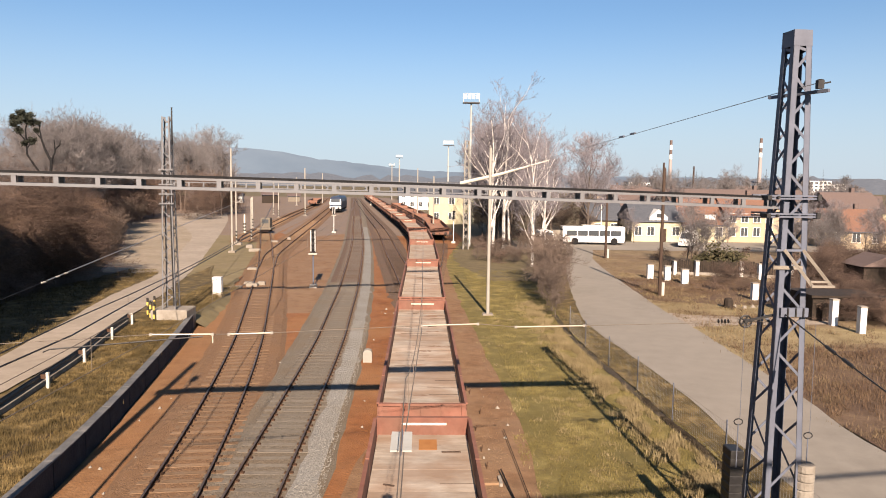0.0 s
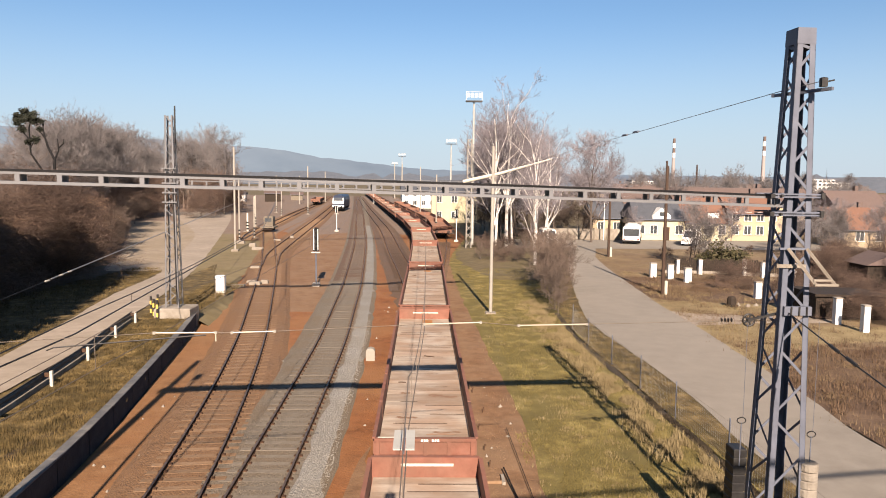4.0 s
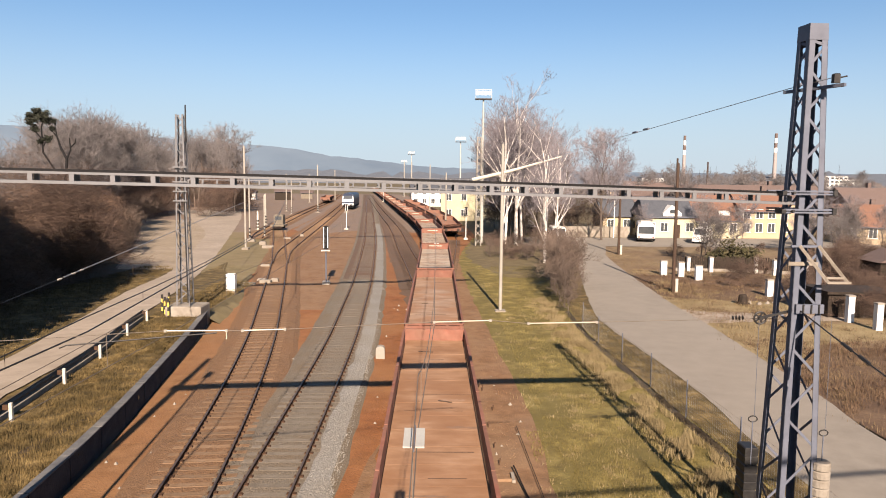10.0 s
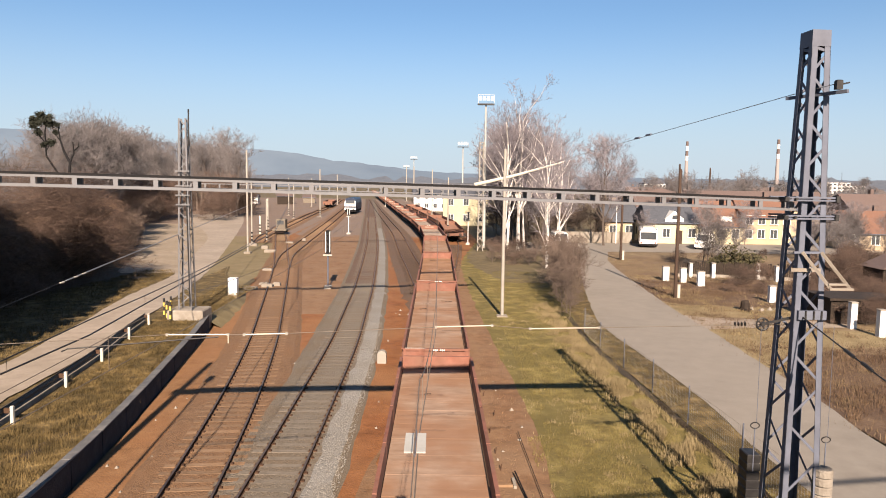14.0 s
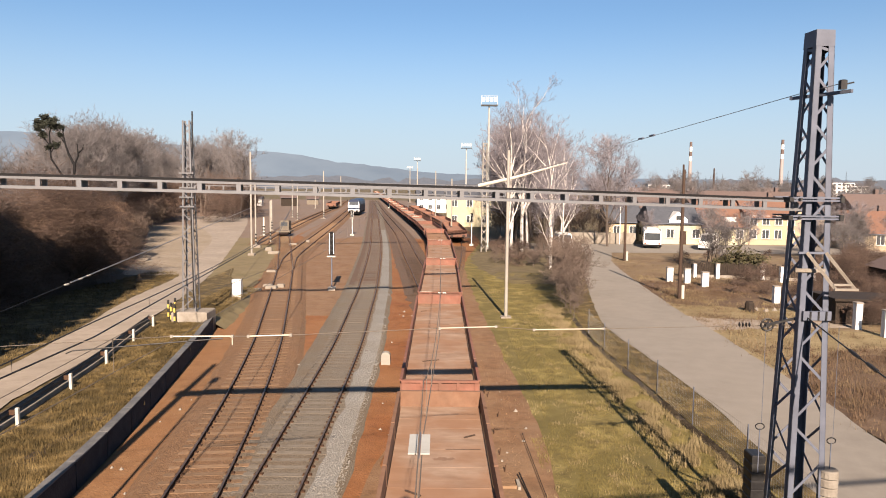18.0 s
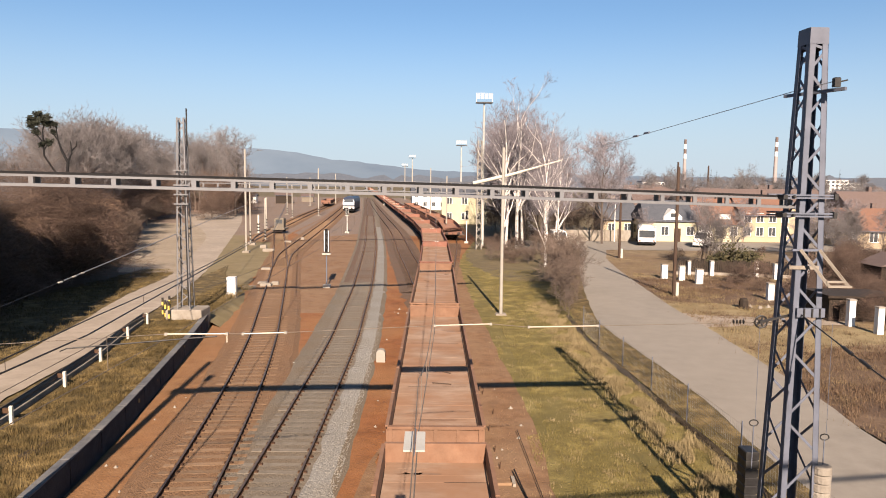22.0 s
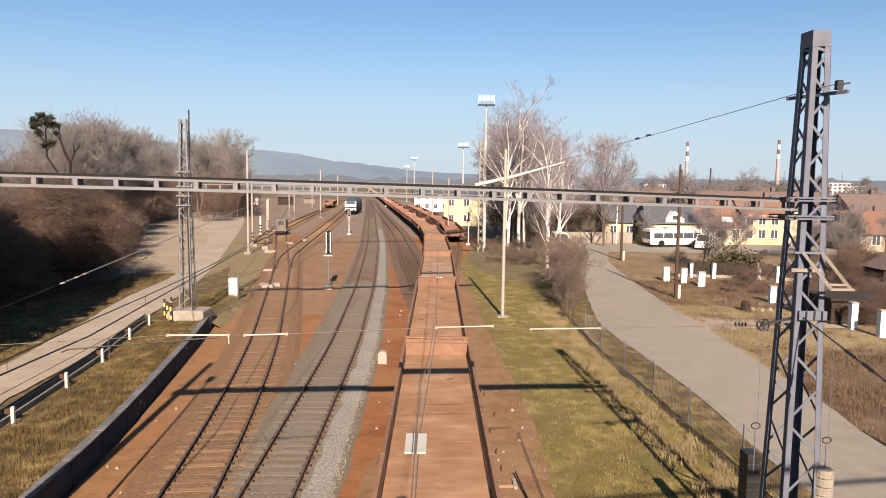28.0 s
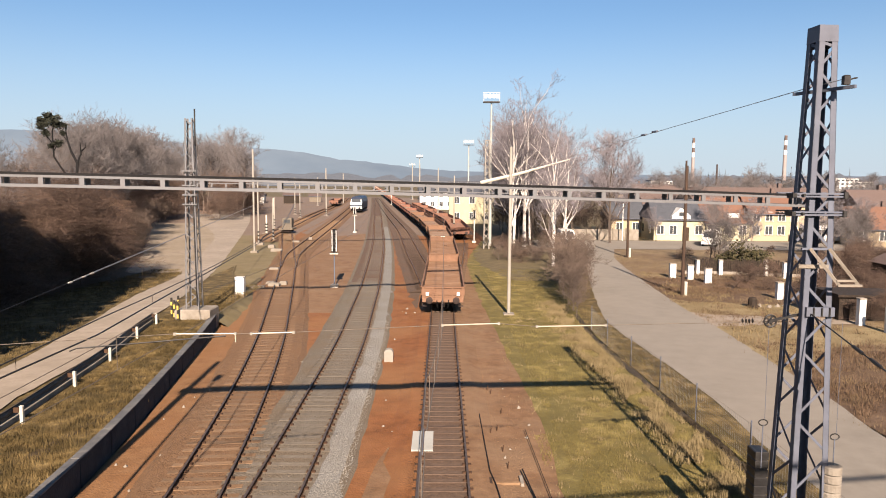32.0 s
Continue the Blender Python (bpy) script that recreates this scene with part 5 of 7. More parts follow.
for t in (.127, .145, .157):
    c = ANCHOR_A.lerp(ANCHOR_B, t)
    part("insulator", Shape().lathe([(.015, 0), (.032, .05), (.032, .25), (.015, .3)], 8, "y", tuple(c)), M["plate"], anchor)
stay = wire([(8.1, 15.75, 6.0), (8.05, 13.0, 5.5), (7.9, 6.0, 4.4)], .016, M["darksteel"], "dark anchor rope with turnbuckle")
for y in (13.9, 13.3):
    part("turnbuckle", Shape().bar((8.07, y, 5.5 + (y - 13) * .18), (8.06, y - .35, 5.5 + (y - 13.35) * .18), .07, n=6), M["darksteel"], stay)

# road bridge on which the camera stands
bridge = tagged(thing("bridge", Matrix.Rotation(radians(6.5), 4, "Z"), "plain concrete road bridge over the railway", "bridge"), kind="structure")
part("deck", Shape().box(-60, 60, -9.5, .12, 6.3, 7.2), M["concrete"], bridge)
for y in (-9.3, -.08):
    part("kerb", Shape().box(-60, 60, y - .2, y + .2, 7.2, 7.4), M["concrete"], bridge)
    part("handrail", Shape().box(-60, 60, y - .05, y + .05, 8.22, 8.30), M["mast"], bridge)
    for i in range(41):
        part("post", Shape().box(-60 + i * 3 - .03, -60 + i * 3 + .03, y - .03, y + .03, 7.4, 8.22), M["mast"], bridge)
# cable and posts behind the view, added to throw a shadow band ahead
wire([(3.0, -.71, 11.1), (25.5, 3.0, 11.1)], .075, M["black"], "black cable out of view, strung to cast a band of shadow", "service_cable")
for x, y in ((3.0, -.71), (25.5, 2.95)):
    post = thing("cable_post", (x, y, 7.2), "tall grey post out of view, holding the shadow cable", "post", "cable posts")
    part("shaft", Shape().lathe([(.09, -.02), (.07, 4.0)], 10), M["mast"], post)

# fittings on the near mast
fit = mast_right
T = Vector((8.25, 16.1, -.25))


def fitting(name, s, material, label=""):
    """A part of the near mast, given in place."""
    back = Matrix.Rotation(radians(-4.0), 4, "Z")
    s.v = [tuple(back @ (Vector(p) - T)) for p in s.v]
    return part(name, s, material, fit, label)


for z in (8.15, 8.21, 8.55, 8.61):
    for y in (15.70, 16.50):
        fitting("clamp_channel", Shape().box(7.62, 8.74, y - .035, y + .035, z - .018, z + .018), M["mast"])
for z in (8.18, 8.58):
    fitting("clamp_plate", Shape().box(8.68, 8.76, 15.62, 15.80, z - .07, z + .07), M["darksteel"])
    fitting("clamp_plate", Shape().box(7.57, 7.66, 15.64, 15.98, z - .05, z + .04), M["darksteel"])
    fitting("clamp_bolt", Shape().lathe([(.03, 15.58), (.03, 15.70)], 8, "y", (7.80, 0, z)), M["darksteel"])
fitting("crossbar", Shape().bar((7.98, 16.72, 10.85), (8.62, 15.36, 10.87), .07), M["mast"])
fitting("end_plate", Shape().chamfer(8.36, 8.49, 15.32, 15.44, 10.90, 11.10, .02).bar((8.45, 15.4, 11.0), (8.62, 15.3, 11.04), .03), M["darksteel"])
fitting("swing_frame_bar", Shape().bar((8.02, 15.66, 7.42), (8.50, 15.3, 6.66), .06), M["concrete"])
fitting("swing_frame_bar", Shape().bar((8.44, 15.66, 7.42), (8.92, 15.3, 6.66), .06), M["concrete"])
fitting("swing_frame_foot", Shape().bar((8.46, 15.29, 6.66), (8.98, 15.29, 6.66), .05), M["concrete"])
fitting("swing_frame_foot", Shape().bar((8.44, 15.31, 6.76), (8.84, 15.31, 6.76), .045), M["concrete"])
fitting("bracket", Shape().box(7.80, 8.46, 15.68, 15.74, 6.98, 7.06), M["concrete"])
fitting("bracket", Shape().box(7.86, 8.46, 15.70, 15.75, 7.38, 7.43), M["mast"])
fitting("platform_plate", Shape().box(8.0, 8.62, 15.62, 15.70, 5.92, 6.12), M["mast"])
for x in (8.15, 8.33, 8.5):
    fitting("platform_rib", Shape().box(x - .015, x + .015, 15.59, 15.62, 5.92, 6.12), M["darksteel"])
# wheel tensioner with its weights
for x, y, z in ((7.34, 15.9, 5.76),):
    rim = [(x + .135 * math.cos(a * .3142), y, z + .135 * math.sin(a * .3142)) for a in range(21)]
    fitting("tension_wheel", Shape().tube(rim, .022, 6), M["darksteel"])
    fitting("wheel_hub", Shape().lathe([(.045, -.05), (.045, .05)], 10, "y", (x, y, z)), M["darksteel"])
    for a in range(5):
        fitting("spoke", Shape().bar((x, y, z), (x + .135 * math.cos(a * 1.2566), y, z + .135 * math.sin(a * 1.2566)), .03), M["darksteel"])
    fitting("wheel_arm", Shape().bar((x, y, z), (8.0, y, z + .16), .05), M["darksteel"])
    for i in range(4):
        fitting("insulator_shed", Shape().lathe([(.02, -.02), (.055, 0), (.02, .02)], 10, "x", (x - .62 + i * .075, y, z)), M["darksteel"])
for x, y, z0 in ((7.23, 15.75, 3.42), (8.86, 15.75, 3.1)):
    ring = [(x + .10 * math.cos(a * .5236), y, z0 + .05 + .07 * math.sin(a * .5236)) for a in range(13)]
    fitting("weight_ring", Shape().tube(ring, .014, 5), M["darksteel"])
    fitting("weight_rod", Shape().tube([(x, y, z0), (x, y, 2.4)], .014, 5), M["mast"])
    fitting("weight_rope", Shape().tube([(x + .03, y, z0 + .1), (x + .02, y, 5.75)], .006, 4), M["mast"])
for i in range(9):
    z = 2.50 - i * .20
    fitting("tension_weight", Shape().lathe([(.19, z - .185), (.215, z - .17), (.215, z - .02), (.19, z)], 16, "z", (8.82, 15.72, 0)), M["concrete"], "round concrete tension weight")
for i in range(9):
    z = 2.78 - i * .20
    fitting("tension_weight", Shape().chamfer(7.10, 7.40, 15.75, 16.2, z - .185, z, .02), M["darksteel"], "dark tension weight")
fitting("footing", Shape().chamfer(7.55, 8.95, 15.2, 17.0, -.5, .15, .08), M["concrete"], "concrete footing")


STUMP = (22.35, 51.3)
STONES = [(23.0, 51.6, .16), (23.5, 51.3, .22), (23.8, 51.7, .15), (24.3, 51.6, .24), (24.9, 51.9, .18), (23.3, 52.3, .14)]


# ---------------- lineside things ----------------
def stand(name, at, label, category, group=""):
    return thing(name, at, label, category, group)


# block under the far-left mast, with striped posts
b = stand("mast_block", (-14.85, 42.6, -.3), "weathered concrete mast foundation block beside the track", "foundation")
part("block", Shape().chamfer(-.95, 1.15, -.75, .9, 0, 1.35, .06), M["concrete"], b)
for i, (x, y) in enumerate(((-16.35, 42.9), (-15.85, 42.0), (-16.2, 43.6), (-15.5, 41.6))):
    s = stand("marker_post", (x, y, .35), "yellow and black striped marker post by the mast", "post", "striped posts")
    for k in range(5):
        part("band", Shape().box(-.05, .05, -.05, .05, k * .25, k * .25 + .25), M["yellow"] if k % 2 else M["darksteel"], s)
# guard rail
g = stand("guard_rail", (0, 0, 0), "steel guard rail on white concrete posts beside the service road", "guard rail")
GR = [(14, -13.6), (23.85, -14.3), (28.2, -14.72), (32.2, -15.14), (36.8, -15.86), (40.9, -16.4)]
for y in (15.6, 19.7, 23.85, 28.2, 32.2, 36.8, 40.6):
    x = curve_x(GR, y)
    part("post", Shape().chamfer(x - .055, x + .055, y - .05, y + .05, .3, 1.1, .02), M["plate"], g, "white post")
    part("spacer", Shape().box(x - .27, x - .08, y - .04, y + .04, .85, 1.02), M["rail"], g)
ys = [13 + i for i in range(29)]
s = Shape()
prof = [(-.30, .72), (-.36, .80), (-.30, .87), (-.30, .93), (-.36, 1.0), (-.30, 1.07), (-.27, 1.07), (-.33, 1.0), (-.27, .93), (-.27, .87), (-.33, .80), (-.27, .72)]
for a, b2 in zip(ys, ys[1:]):
    v = [(curve_x(GR, y) + px, y, pz) for y in (a, b2) for px, pz in prof]
    part("corrugated_rail", Shape().add(v, [(i, (i + 1) % 12, 12 + (i + 1) % 12, 12 + i) for i in range(12)]), M["guardsteel"], g)
s = Shape()
for a, b2 in zip(ys, ys[1:]):
    xa, xb = curve_x(GR, a) - .42, curve_x(GR, b2) - .42
    part("kerb", Shape().add([(xa - .12, a, .3), (xb - .12, b2 - .02, .3), (xb + .12, b2 - .02, .3), (xa + .12, a, .3), (xa - .12, a, .62), (xb - .12, b2 - .02, .62), (xb + .12, b2 - .02, .62), (xa + .12, a, .62)],
          [(4, 5, 6, 7), (2, 3, 7, 6), (0, 1, 5, 4), (0, 4, 7, 3), (1, 2, 6, 5)]), M["concrete"], g)

cab = stand("relay_cabinet", (-14.9, 52.4, .27), "white metal relay cabinet in the grass", "cabinet")
part("body", Shape().chamfer(-.34, .34, -.24, .24, .05, 1.30, .03), M["white"], cab)
part("plinth", Shape().box(-.35, .35, -.24, .24, -.5, .05), M["concrete"], cab)
part("door_seam", Shape().box(-.005, .005, -.256, -.25, .18, 1.2), M["mast"], cab)
rng = random.Random(5)
for x, y, w, d, h in ((-15.2, 58.2, 1.2, .5, .22), (-14.0, 59.3, .9, .6, .30), (-14.6, 60.5, .7, .5, .25), (-13.4, 60.0, .6, .4, .35), (-16.5, 70, .9, .5, .25), (-20.4, 88, 1.4, .6, .3), (-22, 92, .8, .5, .4), (-24.5, 96, 1.0, .6, .3), (-20.5, 100, 1.0, .5, .25), (-19.2, 104, .5, .4, .4)):
    c = stand("concrete_slab", (x, y, -.24), "pale concrete cable slab beside the track", "slab", "concrete slabs")
    part("slab", Shape().chamfer(-w / 2, w / 2, -d / 2, d / 2, 0, h, .03), M["concrete"], c)
    part("lid", Shape().chamfer(-w / 2 + .05, w / 2 - .05, -d / 2 + .04, d / 2 - .04, h, h + .05, .02), M["concrete"], c)
box = stand("cable_box", (-2.67, 35.3, -.25), "cream concrete cable box between the tracks", "box")
part("body", Shape().prism([(-.22, 0), (.22, 0), (.22, .50), (.15, .61), (0, .65), (-.15, .61), (-.22, .50)], -.2, .2), M["pole"], box)


def signal_post(x, y, h, head_h, label, bands=False):
    sg = stand("railway_signal", (x, y, -.22), label, "signal", "railway signals")
    part("post", Shape().lathe([(.06, 0), (.06, h - head_h * .3)], 10), M["mast"] if not bands else M["white"], sg)
    part("head", Shape().prism([(-.24, h - head_h), (.24, h - head_h), (.24, h - .08), (.12, h), (-.12, h), (-.24, h - .08)], -.06, .06), M["black"], sg, "black signal board")
    for k in (-1, 1):
        part("white_edge", Shape().box(k * .17 - .03, k * .17 + .03, -.07, -.06, h - head_h + .1, h - .12), M["white"], sg)
    n = int(head_h / .45)
    for k in range(n):
        z = h - .3 - k * .42
        part("lamp", Shape().lathe([(.075, -.20), (.085, -.20), (.085, -.06)], 12, "y", (0, 0, z)), M["darksteel"], sg)
    part("platform", Shape().box(-.35, .35, -.25, .1, h - head_h - .14, h - head_h - .06), M["plate"], sg)
    part("footing", Shape().chamfer(-.3, .3, -.3, .3, -.1, .25, .04), M["plate"], sg)
    return sg


signal_post(-9.01, 59.4, 4.85, 1.95, "tall railway signal with a black board and white edges")
signal_post(-14.56, 118.5, 4.2, 1.2, "white-posted railway signal near the locomotive", True)
signal_post(-17.2, 240, 5, 1.6, "distant white railway signal", True)
signal_post(4.4, 102, 4.6, 1.2, "white-posted signal beside the siding", True)
for x, y, h, r in ((-27.6, 170, 11.2, .17), (-34.9, 252, 10.4, .18), (-32.2, 162, 7.6, .13), (-25.6, 99.6, 8.5, .12), (-28.5, 116, 3.0, .18), (-24.6, 104, 6, .12), (-30, 128, 5.5, .12), (-33, 140, 5, .12), (-12.9, 300, 14.6, .22), (-7.2, 220, 13, .2), (-1.1, 150, 11.2, .13), (-36, 175, 9, .15), (-40, 230, 9, .15), (1.8, 120, 9.5, .13)):
    p = round_pole("line_pole", (x, y, -.25), h, r, r * .75, M["pole"] if h > 5 else M["plate"], "slim pale steel pole among the sidings", group="poles of the yard")
    if h < 11.3 and y < 180:
        for k in range(3):
            part("band", Shape().lathe([(r * 1.1, .4 + k * .5), (r * 1.1, .62 + k * .5)], 10), M["black"], p, "painted black band")


def flood_mast(x, y, h, s, label):
    ob = stand("floodlight_mast", (x, y, -.25), label, "floodlight mast", "floodlight masts")
    part("shaft", Shape().lathe([(.24 * s, 0), (.10 * s, h - 1.2)], 10), M["dull_plate"], ob)
    part("platform", Shape().box(-1.1 * s, 1.1 * s, -.5 * s, .5 * s, h - 1.3, h - 1.15), M["darksteel"], ob)
    for x0 in (-1.05, 1.05):
        part("guard_post", Shape().box(x0 * s - .03, x0 * s + .03, -.45 * s, -.4 * s, h - 1.15, h), M["palewire"], ob)
    part("guard_bar", Shape().box(-1.1 * s, 1.1 * s, -.47 * s, -.43 * s, h - .05, h), M["palewire"], ob)
    for i in range(4):
        x0 = (-.8 + i * .53) * s
        part("floodlight", Shape().add([(x0 - .2 * s, -.5, h - .75), (x0 + .2 * s, -.5, h - .75), (x0 + .2 * s, -.6, h - .2), (x0 - .2 * s, -.6, h - .2), (x0 - .12 * s, -.2, h - .65), (x0 + .12 * s, -.2, h - .65), (x0 + .12 * s, -.25, h - .35), (x0 - .12 * s, -.25, h - .35)],
                                     [(0, 1, 2, 3), (7, 6, 5, 4), (0, 4, 5, 1), (1, 5, 6, 2), (2, 6, 7, 3), (3, 7, 4, 0)]), M["white"], ob, "white floodlight housing")
    return ob


flood_mast(6.3, 97, 20.4, 1.0, "tall floodlight mast by the birches")
flood_mast(6.2, 180, 18.5, 1.2, "floodlight mast in the yard")
flood_mast(-9.9, 300, 18.6, 1.3, "distant white floodlight mast")
flood_mast(-13.8, 320, 15.4, 1.2, "distant floodlight mast of the yard")
boom = stand("diagonal_boom", (0, 0, 0), "pale steel boom rising beside a mast", "boom")
part("tube", Shape().tube([(4.0, 78, 8.4), (8.0, 78, 9.35), (13.6, 78, 11.0)], [.20, .17, .05], 8), M["plate"], boom)
# wooden poles across the road
for x, y, h, r in ((18.98, 56.5, 10.2, .15), (21.65, 84.2, 7.4, .16)):
    p = round_pole("wooden_pole", (x, y, -.25), h, r, r * .8, M["wood_pole"], "dark brown wooden pole beside the road", group="wooden poles", foot=False)
    part("stub", Shape().lathe([(r * .9, 0), (r * .9, 1.1)], 8, "z", (r * 1.8, .02, 0)), M["plate"], p, "pale concrete stub")
round_pole("steel_pole", (26.6, 106.6, -.25), 5.6, .08, .06, M["white"], "slim white lamp pole by the street", foot=False)

# wire mesh fence on the verge
fe = stand("wire_fence", (0, 0, 0), "low wire fence on thin dark posts along the road", "fence")
FL = [(16, 9.9), (21, 9.9), (25, 9.75), (26.5, 9.6), (30.6, 9.47), (40, 9.0), (48, 9.2)]
fy = [18.0, 22.3, 26.5, 30.6, 34.6, 38.8, 43]
for y in fy:
    part("post", Shape().bar((curve_x(FL, y), y, -.3), (curve_x(FL, y), y, 1.28), .036), M["mast"], fe)
for z in (.25, .7, 1.15):
    part("strand", Shape().tube([(curve_x(FL, 16 + i), 16 + i, z) for i in range(29)], .004, 4), M["wire"], fe)

net = Shape()
for k in range(11):
    net.tube([(curve_x(FL, 16 + i), 16 + i, -.1 + k * .125) for i in range(29)], .0022, 3)
for k in range(175):
    y = 16 + k * .155
    net.bar((curve_x(FL, y), y, -.2), (curve_x(FL, y), y, 1.15), .004)
part("net", net, M["palewire"], fe, "fine wire netting")

# litter and fittings beside the train's track
for i, (pts, r) in enumerate((([(1.44, 27.0, -.14), (1.47, 24, -.14), (1.50, 21.6, -.13), (1.62, 20.6, -.14), (1.7, 19.4, -.15), (1.8, 17, -.15)], .022), ([(2.5, 21.5, -.05), (2.62, 20.3, -.12), (2.8, 18.5, -.15)], .025), ([(3.0, 25.2, -.1), (3.1, 21, -.12), (3.2, 17, -.14)], .012))):
    pi = stand("cable_pipe", (0, 0, 0), "dark cable pipe lying on the soil", "pipe", "cable pipes")
    part("tube", Shape().tube(pts, r, 6), M["black"], pi)
fr = stand("point_frame", (1.95, 20.8, -.24), "pale wooden frame lying by the rail", "frame")
part("board", Shape().box(-.45, .45, -.05, .05, 0, .08), M["sleeper"], fr)
part("board", Shape().box(.42, .52, -.15, .45, 0, .1), M["concrete"], fr)
part("board", Shape().box(-.5, -.42, -.12, .3, 0, .1), M["wood_pole"], fr)
for x, y in ((1.75, 25.1), (2.0, 25.4), (2.05, 23.4), (2.1, 22.0), (1.95, 30.4), (2.06, 29.9), (2.3, 27.3)):
    st = stand("iron_stub", (x, y, -.24), "short rusty iron stub in the soil", "stub", "iron stubs")
    part("stub", Shape().bar((0, 0, 0), (.03, .02, .22), .04, n=6), M["rail"], st)
for i in range(30):
    x, y = rng.uniform(2.0, 3.3), rng.uniform(18.5, 33)
    if i % 3 == 0:
        x, y = rng.uniform(-3.0, -1.6), rng.uniform(18.5, 50)
    elif i % 3 == 1:
        x, y = curve_x(TRACK_1, y) + rng.uniform(-3.2, -1.8), y
    st = stand("stone", (x, y, -.26), "pale broken stone lying on the red soil", "stone", "loose stones")
    r = rng.uniform(.04, .11)
    v = [(r * rng.uniform(.7, 1.2) * math.cos(a * 1.0472), r * rng.uniform(.7, 1.2) * math.sin(a * 1.0472), rng.uniform(0, .03)) for a in range(6)]
    part("rock", Shape().add(v + [(0, 0, r * 1.3)], [(k, (k + 1) % 6, 6) for k in range(6)]), M["concrete"], st)
for x, y, r in STONES:
    st = stand("stone", (x, y, -.27), "pale broken stone in the dry meadow", "stone", "loose stones")
    v = [(r * rng.uniform(.7, 1.2) * math.cos(a * 1.0472), r * rng.uniform(.7, 1.2) * math.sin(a * 1.0472), rng.uniform(0, .05)) for a in range(6)]
    part("rock", Shape().add(v + [(0, 0, r * 1.1)], [(k, (k + 1) % 6, 6) for k in range(6)]), M["concrete"], st)
sp = stand("tree_stump", (STUMP[0], STUMP[1], -.26), "charred dark tree stump in the meadow", "stump")
part("bole", Shape().lathe([(.42, 0), (.34, .12), (.31, .6), (.24, .74), (.06, .68)], 9), M["dark_timber"], sp)
for a in (.3, 2.2, 4.4):
    part("root", Shape().tube([(.2 * math.cos(a), .2 * math.sin(a), .16), (.5 * math.cos(a), .5 * math.sin(a), .05), (.7 * math.cos(a), .7 * math.sin(a), .0)], [.1, .07, .02]), M["dark_timber"], sp)
tr = stand("timber_pieces", (-6.91, 34.85, -.24), "pale timber offcuts on the soil", "timber")
for x, w in ((-.35, .05), (0, .22), (.4, .05)):
    part("offcut", Shape().box(x - w, x + w, -.04, .04, 0, .05), M["plate"], tr)


# ---------------- buildings ----------------
def house(at, turn, w, d, eave, ridge_h, wall, roof, label, windows=3, storeys=1, hip=0.0, chimney=True, door=False, detail=True):
    """A house along x, its front to -y: walls, pitched roof, windows with frames and sills."""
    ob = thing("house", Matrix.Translation(at) @ Matrix.Rotation(radians(turn), 4, "Z"), label, "house", "houses")
    part("wall", Shape().add([(-w / 2, -d / 2, -.5), (w / 2, -d / 2, -.5), (w / 2, d / 2, -.5), (-w / 2, d / 2, -.5), (-w / 2, -d / 2, eave), (w / 2, -d / 2, eave), (w / 2, d / 2, eave), (-w / 2, d / 2, eave), (-w / 2 + hip, 0, ridge_h - .15), (w / 2 - hip, 0, ridge_h - .15)],
                             [(0, 1, 5, 4), (1, 2, 6, 5), (2, 3, 7, 6), (3, 0, 4, 7), (4, 8, 7), (5, 6, 9), (4, 5, 9, 8), (6, 7, 8, 9)]), wall, ob)
    o = .35
    lo = eave - .18
    v = [(-w / 2 - o, -d / 2 - o, lo), (w / 2 + o, -d / 2 - o, lo), (w / 2 + o, d / 2 + o, lo), (-w / 2 - o, d / 2 + o, lo), (-w / 2 - o + hip, 0, ridge_h), (w / 2 + o - hip, 0, ridge_h)]
    v2 = [(x, y, z + .14) for x, y, z in v]
    rf = part("roof", Shape().add(v + v2, [(6, 7, 11, 10), (8, 9, 10, 11), (9, 6, 10), (7, 8, 11), (1, 0, 4, 5), (3, 2, 5, 4), (0, 1, 7, 6), (2, 3, 9, 8), (0, 6, 10, 4), (1, 5, 11, 7), (4, 10, 9, 3), (5, 2, 8, 11)]), roof, ob)
    if chimney:
        part("chimney", Shape().box(w * .18 - .3, w * .18 + .3, .2, .8, ridge_h - .8, ridge_h + .9), M["roof_brown"], rf, "brick chimney")
    if detail:
        part("gutter", Shape().bar((-w / 2 - o, -d / 2 - o - .05, lo + .02), (w / 2 + o, -d / 2 - o - .05, lo + .02), .12, n=6), M["mast"], rf)
    for st in range(storeys):
        z = 1.0 + st * (eave / storeys)
        for i in range(windows):
            x = -w / 2 + w * (i + .5) / windows
            if door and i == windows // 2 and st == 0:
                dr = part("door", Shape().box(x - .5, x + .5, -d / 2 - .03, -d / 2 + .02, -.1, 2.0), M["wood_pole"], ob)
                continue
            wn = part("window", Shape().box(x - .5, x + .5, -d / 2 - .012, -d / 2 + .02, z, z + 1.25), M["glass"], ob)
            if detail:
                s = Shape().box(x - .58, x - .5, -d / 2 - .04, -d / 2, z - .05, z + 1.32).box(x + .5, x + .58, -d / 2 - .04, -d / 2, z - .05, z + 1.32)
                s.box(x - .58, x + .58, -d / 2 - .04, -d / 2, z + 1.25, z + 1.33).box(x - .03, x + .03, -d / 2 - .03, -d / 2, z, z + 1.25)
                part("frame", s, M["white"], wn)
                part("sill", Shape().box(x - .65, x + .65, -d / 2 - .14, -d / 2, z - .1, z - .03), M["white"], wn)
        for y in ((-d / 4, d / 4) if detail else ()):
            part("window", Shape().box(-w / 2 - .012, -w / 2 + .02, y - .45, y + .45, z, z + 1.2), M["glass"], ob)
    return ob


